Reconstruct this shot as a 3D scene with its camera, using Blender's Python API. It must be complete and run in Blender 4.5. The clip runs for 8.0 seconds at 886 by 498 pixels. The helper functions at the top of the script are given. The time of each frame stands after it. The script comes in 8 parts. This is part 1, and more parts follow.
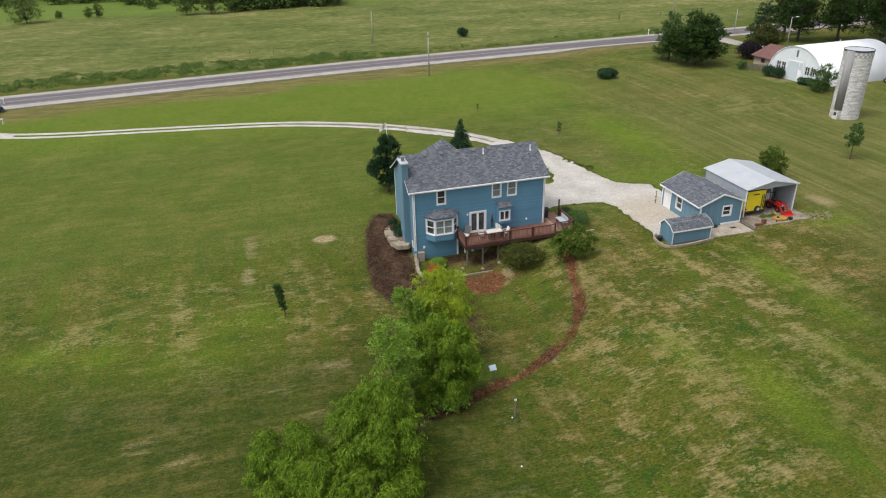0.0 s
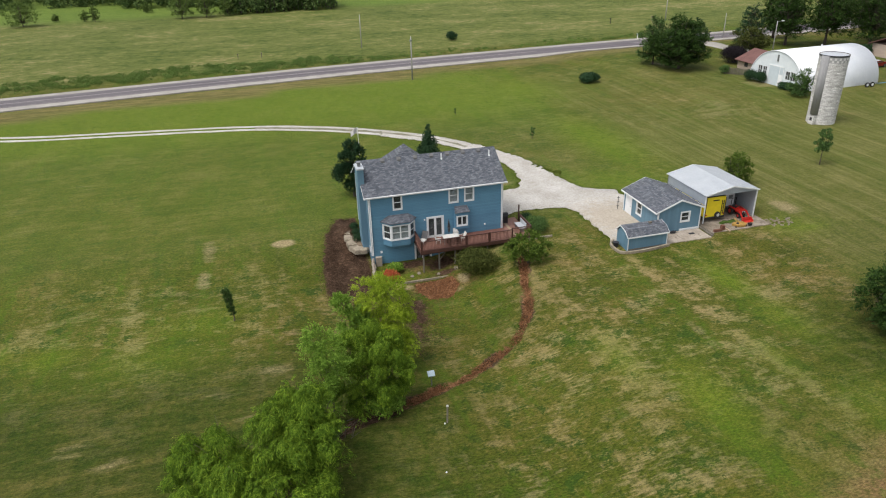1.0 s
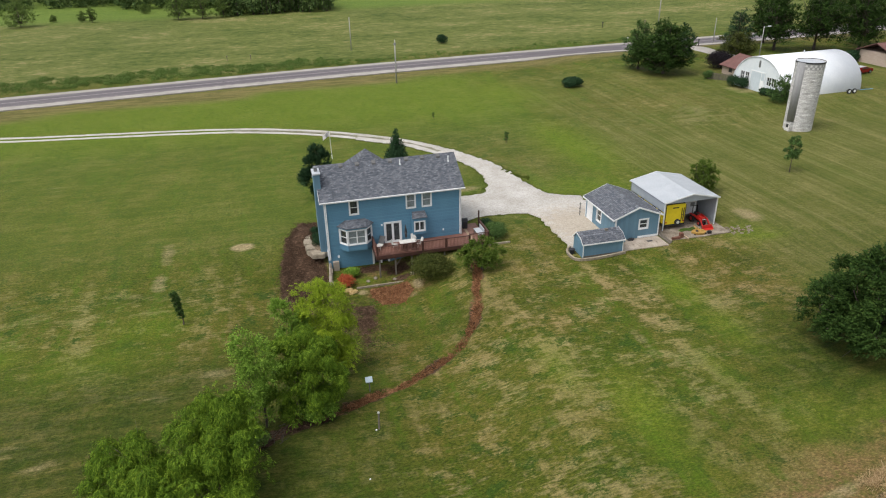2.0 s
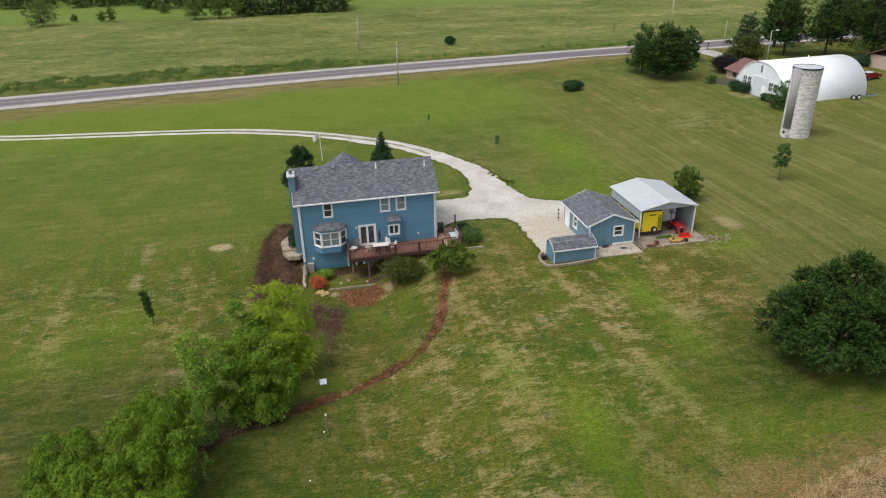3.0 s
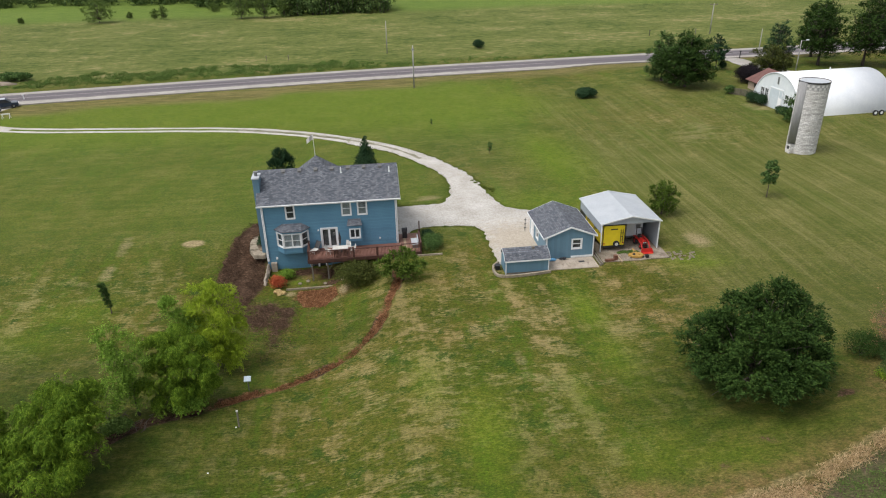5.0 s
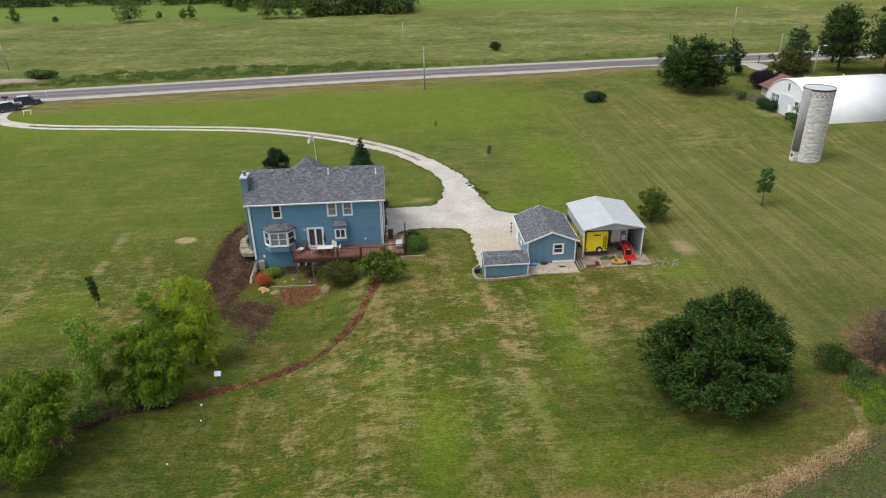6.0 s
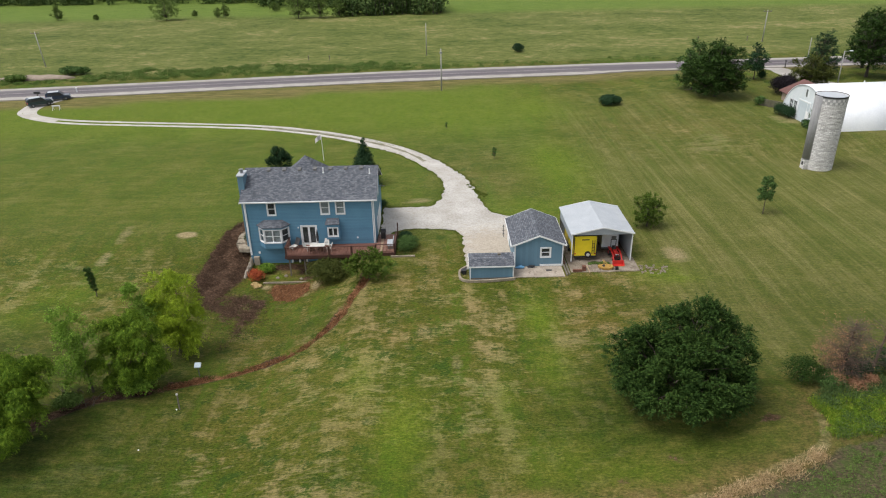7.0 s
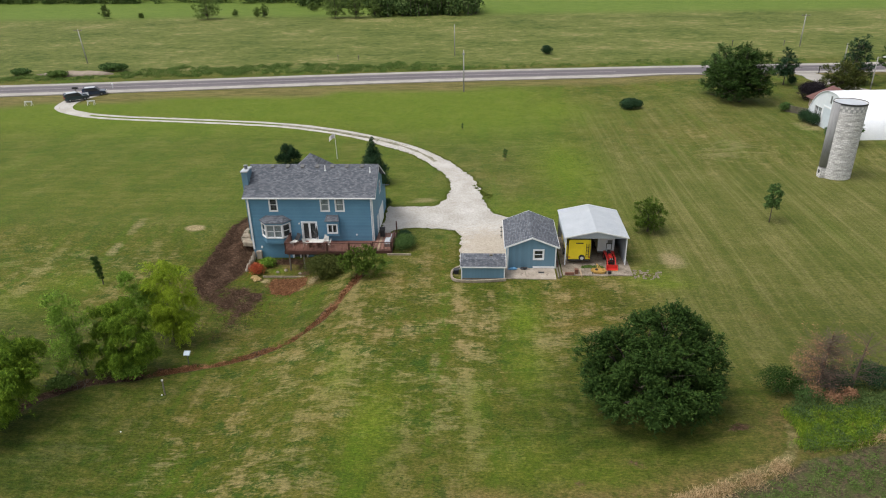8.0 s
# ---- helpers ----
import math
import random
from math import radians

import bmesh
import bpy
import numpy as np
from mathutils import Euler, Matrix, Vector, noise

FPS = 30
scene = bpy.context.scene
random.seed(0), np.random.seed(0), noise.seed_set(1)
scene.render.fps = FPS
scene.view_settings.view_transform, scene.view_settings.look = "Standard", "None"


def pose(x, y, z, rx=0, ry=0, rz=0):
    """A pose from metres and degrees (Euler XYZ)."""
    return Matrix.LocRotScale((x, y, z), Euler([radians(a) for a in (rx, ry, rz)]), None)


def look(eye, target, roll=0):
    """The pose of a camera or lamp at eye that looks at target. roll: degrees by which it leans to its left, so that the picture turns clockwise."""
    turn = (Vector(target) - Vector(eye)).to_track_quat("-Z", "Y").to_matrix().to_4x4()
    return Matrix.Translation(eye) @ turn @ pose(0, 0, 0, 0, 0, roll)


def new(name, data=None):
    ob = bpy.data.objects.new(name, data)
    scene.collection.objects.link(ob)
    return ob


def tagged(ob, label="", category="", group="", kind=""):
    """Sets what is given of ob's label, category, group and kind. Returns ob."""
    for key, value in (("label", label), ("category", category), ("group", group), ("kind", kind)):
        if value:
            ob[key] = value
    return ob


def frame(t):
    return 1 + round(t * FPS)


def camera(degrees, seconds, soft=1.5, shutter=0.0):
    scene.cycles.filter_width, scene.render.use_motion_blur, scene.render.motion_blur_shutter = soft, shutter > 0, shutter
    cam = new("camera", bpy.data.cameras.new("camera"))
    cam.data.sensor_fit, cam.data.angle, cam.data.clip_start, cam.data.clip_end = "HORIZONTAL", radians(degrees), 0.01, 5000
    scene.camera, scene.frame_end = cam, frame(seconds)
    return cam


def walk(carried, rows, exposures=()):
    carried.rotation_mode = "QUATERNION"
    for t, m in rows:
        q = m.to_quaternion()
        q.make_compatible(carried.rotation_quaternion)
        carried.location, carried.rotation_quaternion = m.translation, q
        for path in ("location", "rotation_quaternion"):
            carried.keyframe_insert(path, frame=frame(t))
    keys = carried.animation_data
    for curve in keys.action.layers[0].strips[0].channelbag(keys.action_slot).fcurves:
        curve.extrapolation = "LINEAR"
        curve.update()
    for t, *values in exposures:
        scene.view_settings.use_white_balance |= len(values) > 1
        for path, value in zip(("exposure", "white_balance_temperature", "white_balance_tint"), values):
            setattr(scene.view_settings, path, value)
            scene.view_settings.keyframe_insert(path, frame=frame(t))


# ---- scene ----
cam = camera(65.8, 8.0, 1.1)
PATH = [
    (0, (-13.732, -59.877, 29.138), (-13.25, -58.147, 28.257), -1.4),
    (0.5, (-11.321, -60.643, 29.24), (-10.858, -58.905, 28.364), -1.5),
    (1, (-8.898, -61.347, 29.389), (-8.436, -59.608, 28.514), -1.5),
    (1.5, (-6.445, -61.985, 29.537), (-5.987, -60.244, 28.664), -1.4),
    (3, (0.962, -64.003, 30.207), (1.335, -62.242, 29.336), -1.3),
    (3.5, (3.443, -64.679, 30.411), (3.776, -62.909, 29.541), -1.3),
    (4, (5.972, -65.284, 30.648), (6.263, -63.506, 29.78), -1.2),
    (4.5, (8.504, -65.772, 30.857), (8.752, -63.988, 29.988), -1.2),
    (6, (15.934, -67.25, 31.441), (16.049, -65.452, 30.574), -1.2),
    (6.5, (18.407, -67.696, 31.59), (18.471, -65.894, 30.724), -1.2),
    (7, (20.838, -68.093, 31.777), (20.847, -66.29, 30.911), -1.2),
    (7.5, (23.222, -68.434, 31.874), (23.175, -66.631, 31.009), -1.1),
    (8, (25.668, -68.777, 31.929), (25.558, -66.976, 31.067), -1.2),
]
walk(cam, [(t, look(eye, target, roll)) for t, eye, target, roll in PATH])

# ---- sky and sun: a bright overcast day, the soft sun behind the house to its left ----
world = bpy.data.worlds.new("overcast_sky")
world.use_nodes = True
scene.world = world
wn, wl = world.node_tree.nodes, world.node_tree.links
sky = wn.new("ShaderNodeTexSky")
sky.sky_type, sky.sun_disc = "NISHITA", False
sky.sun_elevation, sky.sun_rotation = radians(63), radians(-106)
sky.dust_density, sky.air_density = 4.0, 1.0
haze = wn.new("ShaderNodeHueSaturation")
haze.inputs["Saturation"].default_value = 0.25
wl.new(sky.outputs[0], haze.inputs["Color"])
wl.new(haze.outputs[0], wn["Background"].inputs["Color"])
wn["Background"].inputs["Strength"].default_value = 0.225
sun_data = bpy.data.lights.new("sun", "SUN")
sun_data.energy, sun_data.angle, sun_data.color = 1.55, radians(28), (1.0, 0.96, 0.9)
sun = new("sun", sun_data)
sun.matrix_world = look((-42, -12, 86), (0, 0, 0))


# ---- node materials ----
def shader(name):
    m = bpy.data.materials.new(name)
    m.use_nodes = True
    return m, m.node_tree.nodes, m.node_tree.links, m.node_tree.nodes["Principled BSDF"]


def noise_node(n, l, scale, detail=4.0, stretch=(1, 1, 1), turn=0.0, rough=0.6):
    c = n.new("ShaderNodeTexCoord")
    mp = n.new("ShaderNodeMapping")
    mp.inputs["Scale"].default_value = stretch
    mp.inputs["Rotation"].default_value = (0, 0, radians(turn))
    l.new(c.outputs["Object"], mp.inputs["Vector"])
    t = n.new("ShaderNodeTexNoise")
    t.inputs["Scale"].default_value, t.inputs["Detail"].default_value = scale, detail
    t.inputs["Roughness"].default_value = rough
    l.new(mp.outputs[0], t.inputs["Vector"])
    return t.outputs["Fac"]


def ramp(n, l, fac, stops):
    r = n.new("ShaderNodeValToRGB")
    e = r.color_ramp.elements
    for i, (p, c) in enumerate(stops):
        k = e[i] if i < 2 else e.new(p)
        k.position, k.color = p, (*c, 1)
    l.new(fac, r.inputs["Fac"])
    return r.outputs["Color"]


def blend(n, l, fac, a, b, how="MIX"):
    m = n.new("ShaderNodeMix")
    m.data_type, m.blend_type = "RGBA", how
    for key, v in ((0, fac), (6, a), (7, b)):
        if isinstance(v, (int, float)):
            m.inputs[key].default_value = v
        elif isinstance(v, tuple):
            m.inputs[key].default_value = (*v, 1)
        else:
            l.new(v, m.inputs[key])
    return m.outputs[2]


def calc(n, l, how, a, b=0.0, clamp=False):
    m = n.new("ShaderNodeMath")
    m.operation, m.use_clamp = how, clamp
    for i, v in enumerate((a, b)):
        if isinstance(v, (int, float)):
            m.inputs[i].default_value = v
        else:
            l.new(v, m.inputs[i])
    return m.outputs[0]


def relief(n, l, b, height, strength, distance):
    k = n.new("ShaderNodeBump")
    k.inputs["Strength"].default_value, k.inputs["Distance"].default_value = strength, distance
    l.new(height, k.inputs["Height"])
    l.new(k.outputs[0], b.inputs["Normal"])


def surface(name, dark, light, scale=1.5, fine=25.0, rough=0.7, metal=0.0, bump=0.3, deep=0.01, stretch=(1, 1, 1), grain=0.35, wear=None):
    """A weathered surface: broad stains between two colours, fine grain over them, and relief."""
    m, n, l, b = shader(name)
    broad = noise_node(n, l, scale, 5, stretch)
    small = noise_node(n, l, fine, 3, stretch)
    col = ramp(n, l, broad, [(0.3, dark), (0.7, light)])
    shade = ramp(n, l, small, [(0.25, (1 - grain,) * 3), (0.75, (1, 1, 1))])
    col = blend(n, l, 1.0, col, shade, "MULTIPLY")
    if wear:
        spots = ramp(n, l, noise_node(n, l, scale * 2.3, 6), [(0.58, (0, 0, 0)), (0.7, (1, 1, 1))])
        col = blend(n, l, spots, col, wear)
    l.new(col, b.inputs["Base Color"])
    b.inputs["Roughness"].default_value, b.inputs["Metallic"].default_value = rough, metal
    relief(n, l, b, small, bump, deep)
    return m


def siding(name, dark, light, axis="Z", pitch=0.15):
    """Painted boards, the shadow line at each lap darkened into their colour."""
    m, n, l, b = shader(name)
    c = n.new("ShaderNodeTexCoord")
    s = n.new("ShaderNodeSeparateXYZ")
    l.new(c.outputs["Object"], s.inputs[0])
    if axis == "Z":
        v = s.outputs["Z"]
    else:
        v = calc(n, l, "ADD", s.outputs["X"], s.outputs["Y"])
    f = calc(n, l, "FRACT", calc(n, l, "DIVIDE", v, pitch))
    row = calc(n, l, "FLOOR", calc(n, l, "DIVIDE", v, pitch))
    rnd = n.new("ShaderNodeTexWhiteNoise")
    rnd.noise_dimensions = "1D"
    l.new(row, rnd.inputs["W"])
    broad = noise_node(n, l, 0.7, 5)
    col = ramp(n, l, broad, [(0.3, dark), (0.7, light)])
    tone = ramp(n, l, rnd.outputs["Value"], [(0.0, (0.93, 0.93, 0.93)), (1.0, (1.05, 1.05, 1.05))])
    col = blend(n, l, 1.0, col, tone, "MULTIPLY")
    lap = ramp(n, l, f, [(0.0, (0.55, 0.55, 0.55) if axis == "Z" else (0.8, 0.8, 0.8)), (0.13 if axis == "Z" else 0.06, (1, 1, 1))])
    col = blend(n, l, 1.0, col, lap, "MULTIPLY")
    l.new(col, b.inputs["Base Color"])
    b.inputs["Roughness"].default_value = 0.55
    relief(n, l, b, f, 0.35, 0.02)
    return m


def shingles(name, along="X"):
    """Architectural asphalt shingles: courses of tabs in mixed greys and browns."""
    m, n, l, b = shader(name)
    c = n.new("ShaderNodeTexCoord")
    s = n.new("ShaderNodeSeparateXYZ")
    l.new(c.outputs["Object"], s.inputs[0])
    k = n.new("ShaderNodeCombineXYZ")
    l.new(s.outputs["X" if along == "X" else "Y"], k.inputs[0])
    l.new(calc(n, l, "MULTIPLY", s.outputs["Z"], 1.95), k.inputs[1])
    t = n.new("ShaderNodeTexBrick")
    t.offset, t.squash = 0.37, 1.0
    for key, v in (("Scale", 1.0), ("Mortar Size", 0.012), ("Brick Width", 0.27), ("Row Height", 0.13), ("Bias", 0.0)):
        t.inputs[key].default_value = v
    t.inputs["Color1"].default_value = (0.056, 0.066, 0.084, 1)
    t.inputs["Color2"].default_value = (0.150, 0.162, 0.186, 1)
    t.inputs["Mortar"].default_value = (0.045, 0.045, 0.05, 1)
    l.new(k.outputs[0], t.inputs["Vector"])
    patch = ramp(n, l, noise_node(n, l, 2.2, 5), [(0.3, (0.72, 0.74, 0.78)), (0.7, (1.18, 1.15, 1.12))])
    col = blend(n, l, 1.0, t.outputs["Color"], patch, "MULTIPLY")
    grit = ramp(n, l, noise_node(n, l, 30, 2), [(0.3, (0.75, 0.75, 0.75)), (0.7, (1.2, 1.2, 1.2))])
    l.new(blend(n, l, 1.0, col, grit, "MULTIPLY"), b.inputs["Base Color"])
    b.inputs["Roughness"].default_value = 0.9
    relief(n, l, b, t.outputs["Fac"], 0.4, -0.02)
    return m


def foliage(name, dark, mid, light, scale=0.6):
    """Leaves: each leaf has its own tone, clumps drift between dark and light, and light shines through."""
    m, n, l, b = shader(name)
    g = n.new("ShaderNodeNewGeometry")
    broad = noise_node(n, l, scale, 4)
    mid_tone = noise_node(n, l, scale * 4.5, 3)
    mix = calc(n, l, "ADD", calc(n, l, "MULTIPLY", g.outputs["Random Per Island"], 0.42), calc(n, l, "MULTIPLY", broad, 0.42))
    mix = calc(n, l, "ADD", mix, calc(n, l, "MULTIPLY", mid_tone, 0.27))
    col = ramp(n, l, mix, [(0.15, dark), (0.55, mid), (0.95, light)])
    l.new(col, b.inputs["Base Color"])
    b.inputs["Roughness"].default_value = 0.75
    b.inputs["Specular IOR Level"].default_value = 0.12
    tr = n.new("ShaderNodeBsdfTranslucent")
    l.new(col, tr.inputs["Color"])
    mx = n.new("ShaderNodeMixShader")
    mx.inputs[0].default_value = 0.14
    l.new(b.outputs[0], mx.inputs[1])
    l.new(tr.outputs[0], mx.inputs[2])
    l.new(mx.outputs[0], n["Material Output"].inputs["Surface"])
    return m


def paint(name, colour, rough=0.4, metal=0.0):
    d = tuple(0.82 * v for v in colour)
    return surface(name, d, colour, 1.1, 18, rough, metal, 0.08, 0.004, grain=0.12)


def glass_mat():
    m, n, l, b = shader("window_glass")
    b.inputs["Base Color"].default_value = (0.85, 0.9, 0.9, 1)
    b.inputs["Roughness"].default_value = 0.03
    b.inputs["Transmission Weight"].default_value = 1.0
    b.inputs["IOR"].default_value = 1.3
    return m


GLASS = glass_mat()
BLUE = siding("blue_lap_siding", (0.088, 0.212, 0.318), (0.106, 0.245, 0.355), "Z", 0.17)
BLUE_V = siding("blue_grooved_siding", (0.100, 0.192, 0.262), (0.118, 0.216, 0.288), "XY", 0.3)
SHINGLE = shingles("grey_shingles", "X")
SHINGLE_Y = shingles("grey_shingles_side", "Y")
WHITE = paint("white_trim_paint", (0.84, 0.85, 0.86))
BLIND = surface("window_blind", (0.36, 0.38, 0.40), (0.45, 0.47, 0.48), 3, 60, 0.8, stretch=(0.1, 0.1, 3))
PALEPOLE = surface("pale_weathered_pole", (0.30, 0.29, 0.28), (0.44, 0.43, 0.42), 1.5, 12, 0.85, stretch=(1, 1, 0.2))
VENTGREY = surface("grey_vent_metal", (0.10, 0.10, 0.105), (0.17, 0.165, 0.16), 3, 20, 0.7)
# near-black colour that stands for the gloom inside the rooms
ROOM_SHADE = surface("painted_room_shade", (0.05, 0.052, 0.058), (0.12, 0.12, 0.12), 2, 15, 0.9)
DECK = surface("red_brown_deck_stain", (0.150, 0.062, 0.045), (0.255, 0.118, 0.086), 1.2, 22, 0.65, bump=0.3, stretch=(0.2, 2, 1), grain=0.4)
DECK_DARK = surface("dark_deck_stain", (0.055, 0.022, 0.016), (0.10, 0.040, 0.028), 1.5, 25, 0.65)
RAIL = surface("faded_rail_stain", (0.19, 0.092, 0.068), (0.32, 0.170, 0.128), 1.4, 25, 0.7, stretch=(2, 2, 0.3), grain=0.35)
TIMBER = surface("weathered_timber", (0.13, 0.11, 0.09), (0.24, 0.21, 0.17), 1.5, 22, 0.85, stretch=(1, 1, 0.2), grain=0.4)
NEWWOOD = surface("pale_new_board", (0.36, 0.26, 0.17), (0.46, 0.35, 0.24), 1.5, 30, 0.8)
CONCRETE = surface("stained_concrete", (0.27, 0.22, 0.17), (0.48, 0.42, 0.35), 0.9, 14, 0.9, bump=0.4, grain=0.35, wear=(0.17, 0.13, 0.10))
DIRTYPAD = surface("dirty_cracked_concrete", (0.17, 0.135, 0.10), (0.40, 0.34, 0.27), 0.8, 9, 0.95, bump=0.6, deep=0.02, grain=0.5, wear=(0.075, 0.058, 0.042))
STONE = surface("pale_limestone", (0.22, 0.18, 0.13), (0.42, 0.36, 0.27), 1.7, 9, 0.9, bump=0.7, deep=0.04, grain=0.45)


def gravel():
    """Crushed white limestone, trodden to tan soil where the cars turn by the garage."""
    m, n, l, b = shader("white_gravel")
    broad, small, specks = noise_node(n, l, 0.35, 6), noise_node(n, l, 5.5, 4, rough=0.75), noise_node(n, l, 1.3, 7, (0.8, 1.5, 1), 0, 0.75)
    col = ramp(n, l, broad, [(0.3, (0.36, 0.34, 0.30)), (0.7, (0.50, 0.48, 0.455))])
    near = n.new("ShaderNodeVectorMath")
    near.operation = "DISTANCE"
    c = n.new("ShaderNodeTexCoord")
    l.new(c.outputs["Object"], near.inputs[0])
    near.inputs[1].default_value = (27.0, -1.0, -0.3)
    trodden = calc(n, l, "ADD", calc(n, l, "DIVIDE", near.outputs["Value"], 16.0), calc(n, l, "MULTIPLY", specks, 0.9))
    col = blend(n, l, ramp(n, l, trodden, [(0.62, (0.8, 0.8, 0.8)), (0.86, (0, 0, 0))]), col, (0.40, 0.345, 0.27))
    dirt = ramp(n, l, specks, [(0.60, (0, 0, 0)), (0.70, (0.75, 0.75, 0.75))])
    col = blend(n, l, dirt, col, (0.25, 0.205, 0.145))
    col = blend(n, l, 1.0, col, ramp(n, l, small, [(0.28, (0.62, 0.61, 0.60)), (0.68, (1.08, 1.08, 1.08))]), "MULTIPLY")
    l.new(col, b.inputs["Base Color"])
    b.inputs["Roughness"].default_value = 0.95
    relief(n, l, b, small, 0.7, 0.04)
    return m


GRAVEL = gravel()
SHOULDER = surface("gravel_shoulder", (0.29, 0.27, 0.245), (0.40, 0.375, 0.345), 0.3, 5, 0.95, bump=0.5, deep=0.03)
ASPHALT = surface("purple_grey_asphalt", (0.080, 0.068, 0.078), (0.150, 0.132, 0.142), 0.5, 4, 0.85, stretch=(0.05, 2.6, 1), grain=0.35)
LINE = surface("faded_line_paint", (0.30, 0.28, 0.26), (0.42, 0.40, 0.38), 0.6, 8, 0.8)
SHEET = surface("galvanised_sheet", (0.42, 0.45, 0.49), (0.50, 0.53, 0.56), 0.8, 30, 0.45, 0.0, 0.1)
SHEET_IN = surface("grey_sheet_wall", (0.36, 0.40, 0.45), (0.44, 0.48, 0.53), 0.8, 20, 0.55, 0.1)
BARNWHITE = surface("white_barn_sheet", (0.70, 0.73, 0.78), (0.82, 0.84, 0.87), 0.35, 6, 0.45, 0.0, 0.15, grain=0.12)
BARNFRONT = surface("pale_blue_barn_front", (0.50, 0.57, 0.62), (0.62, 0.68, 0.72), 0.5, 8, 0.6, grain=0.2)
STAVE = None
YELLOW = paint("yellow_trailer_paint", (0.85, 0.66, 0.03), 0.35)
ORANGE = surface("worn_orange_paint", (0.34, 0.19, 0.04), (0.50, 0.31, 0.08), 2.5, 20, 0.6, wear=(0.12, 0.08, 0.05))
RED = paint("red_tractor_paint", (0.52, 0.026, 0.020), 0.35)
RUBBER = surface("black_rubber", (0.012, 0.012, 0.013), (0.03, 0.03, 0.03), 4, 30, 0.85)
STEEL = surface("dull_steel", (0.22, 0.23, 0.24), (0.36, 0.37, 0.38), 3, 30, 0.45, 0.7)
BLACK = surface("black_fittings", (0.015, 0.015, 0.017), (0.035, 0.035, 0.04), 3, 30, 0.5)
PLASTIC = surface("white_garden_plastic", (0.55, 0.54, 0.50), (0.72, 0.71, 0.67), 3, 30, 0.5)
CARPAINT = paint("dark_blue_car_paint", (0.045, 0.062, 0.10), 0.25, 0.2)
CARGREY = paint("grey_car_paint", (0.085, 0.11, 0.155), 0.16, 0.6)
CARRED = paint("dark_red_car_paint", (0.25, 0.01, 0.015), 0.25, 0.2)
CLOTH = surface("pale_flag_cloth", (0.55, 0.50, 0.52), (0.75, 0.72, 0.74), 2, 30, 0.9)
EARTHBIT = foliage("brown_earth_clods", (0.024, 0.014, 0.009), (0.072, 0.044, 0.028), (0.18, 0.125, 0.086), 0.8)
CLAYBIT = foliage("red_brown_clods", (0.070, 0.030, 0.013), (0.170, 0.078, 0.034), (0.32, 0.182, 0.092), 0.8)
LAWNBIT = foliage("lawn_edge_grass", (0.045, 0.080, 0.008), (0.085, 0.120, 0.014), (0.17, 0.17, 0.05), 0.5)
TARP = surface("blue_tarp", (0.08, 0.25, 0.45), (0.15, 0.36, 0.58), 5, 30, 0.5)
PINK = surface("pale_pink_siding", (0.42, 0.33, 0.27), (0.52, 0.42, 0.35), 1, 12, 0.8, stretch=(1, 1, 6))
REDROOF = surface("dull_red_shingles", (0.13, 0.06, 0.05), (0.19, 0.09, 0.08), 0.8, 7, 0.9, grain=0.4)
BARK = surface("grey_bark", (0.05, 0.04, 0.032), (0.13, 0.105, 0.085), 3, 18, 0.95, bump=0.7, deep=0.03, stretch=(1, 1, 0.25))
REDEARTH = surface("red_clay", (0.13, 0.05, 0.03), (0.22, 0.10, 0.065), 1.4, 9, 0.95, bump=0.8, deep=0.05)
OAK = foliage("dark_oak_leaves", (0.008, 0.022, 0.005), (0.026, 0.058, 0.010), (0.074, 0.124, 0.024))
WILLOW = foliage("willow_leaves", (0.012, 0.030, 0.003), (0.078, 0.148, 0.010), (0.27, 0.37, 0.032))
WILLOW_Y = foliage("yellow_willow_leaves", (0.075, 0.125, 0.008), (0.195, 0.285, 0.016), (0.37, 0.45, 0.036))
POPLAR = foliage("poplar_leaves", (0.058, 0.118, 0.014), (0.135, 0.240, 0.028), (0.27, 0.39, 0.06))
SHRUB = foliage("shrub_leaves", (0.024, 0.054, 0.016), (0.065, 0.121, 0.032), (0.128, 0.203, 0.054))
CEDAR = foliage("cedar_needles", (0.010, 0.026, 0.012), (0.024, 0.058, 0.024), (0.050, 0.096, 0.038))
YEW = foliage("olive_yew_leaves", (0.022, 0.034, 0.008), (0.058, 0.072, 0.014), (0.110, 0.112, 0.028))
REDLEAF = foliage("red_shrub_leaves", (0.20, 0.035, 0.015), (0.38, 0.085, 0.035), (0.55, 0.17, 0.08))
PURPLE = foliage("purple_leaves", (0.008, 0.008, 0.010), (0.018, 0.014, 0.018), (0.035, 0.028, 0.030))
DEADLEAF = foliage("rust_dead_leaves", (0.15, 0.078, 0.045), (0.31, 0.165, 0.095), (0.48, 0.275, 0.165))
WEED = foliage("roadside_weeds", (0.042, 0.082, 0.018), (0.090, 0.150, 0.032), (0.170, 0.240, 0.062), 0.3)
REED = foliage("bright_reeds", (0.040, 0.090, 0.010), (0.120, 0.210, 0.018), (0.34, 0.38, 0.04), 0.9)
STRAW = foliage("dry_straw", (0.17, 0.105, 0.048), (0.42, 0.30, 0.16), (0.72, 0.57, 0.36), 0.8)
ORNAMENT = foliage("small_tree_leaves", (0.026, 0.052, 0.007), (0.074, 0.122, 0.016), (0.155, 0.215, 0.036))
FIELD_LEAF = foliage("pasture_tree_leaves", (0.050, 0.090, 0.020), (0.120, 0.180, 0.042), (0.23, 0.29, 0.09), 0.25)
WOOD_FAR = foliage("distant_wood_leaves", (0.022, 0.048, 0.014), (0.064, 0.108, 0.030), (0.155, 0.205, 0.066), 0.25)


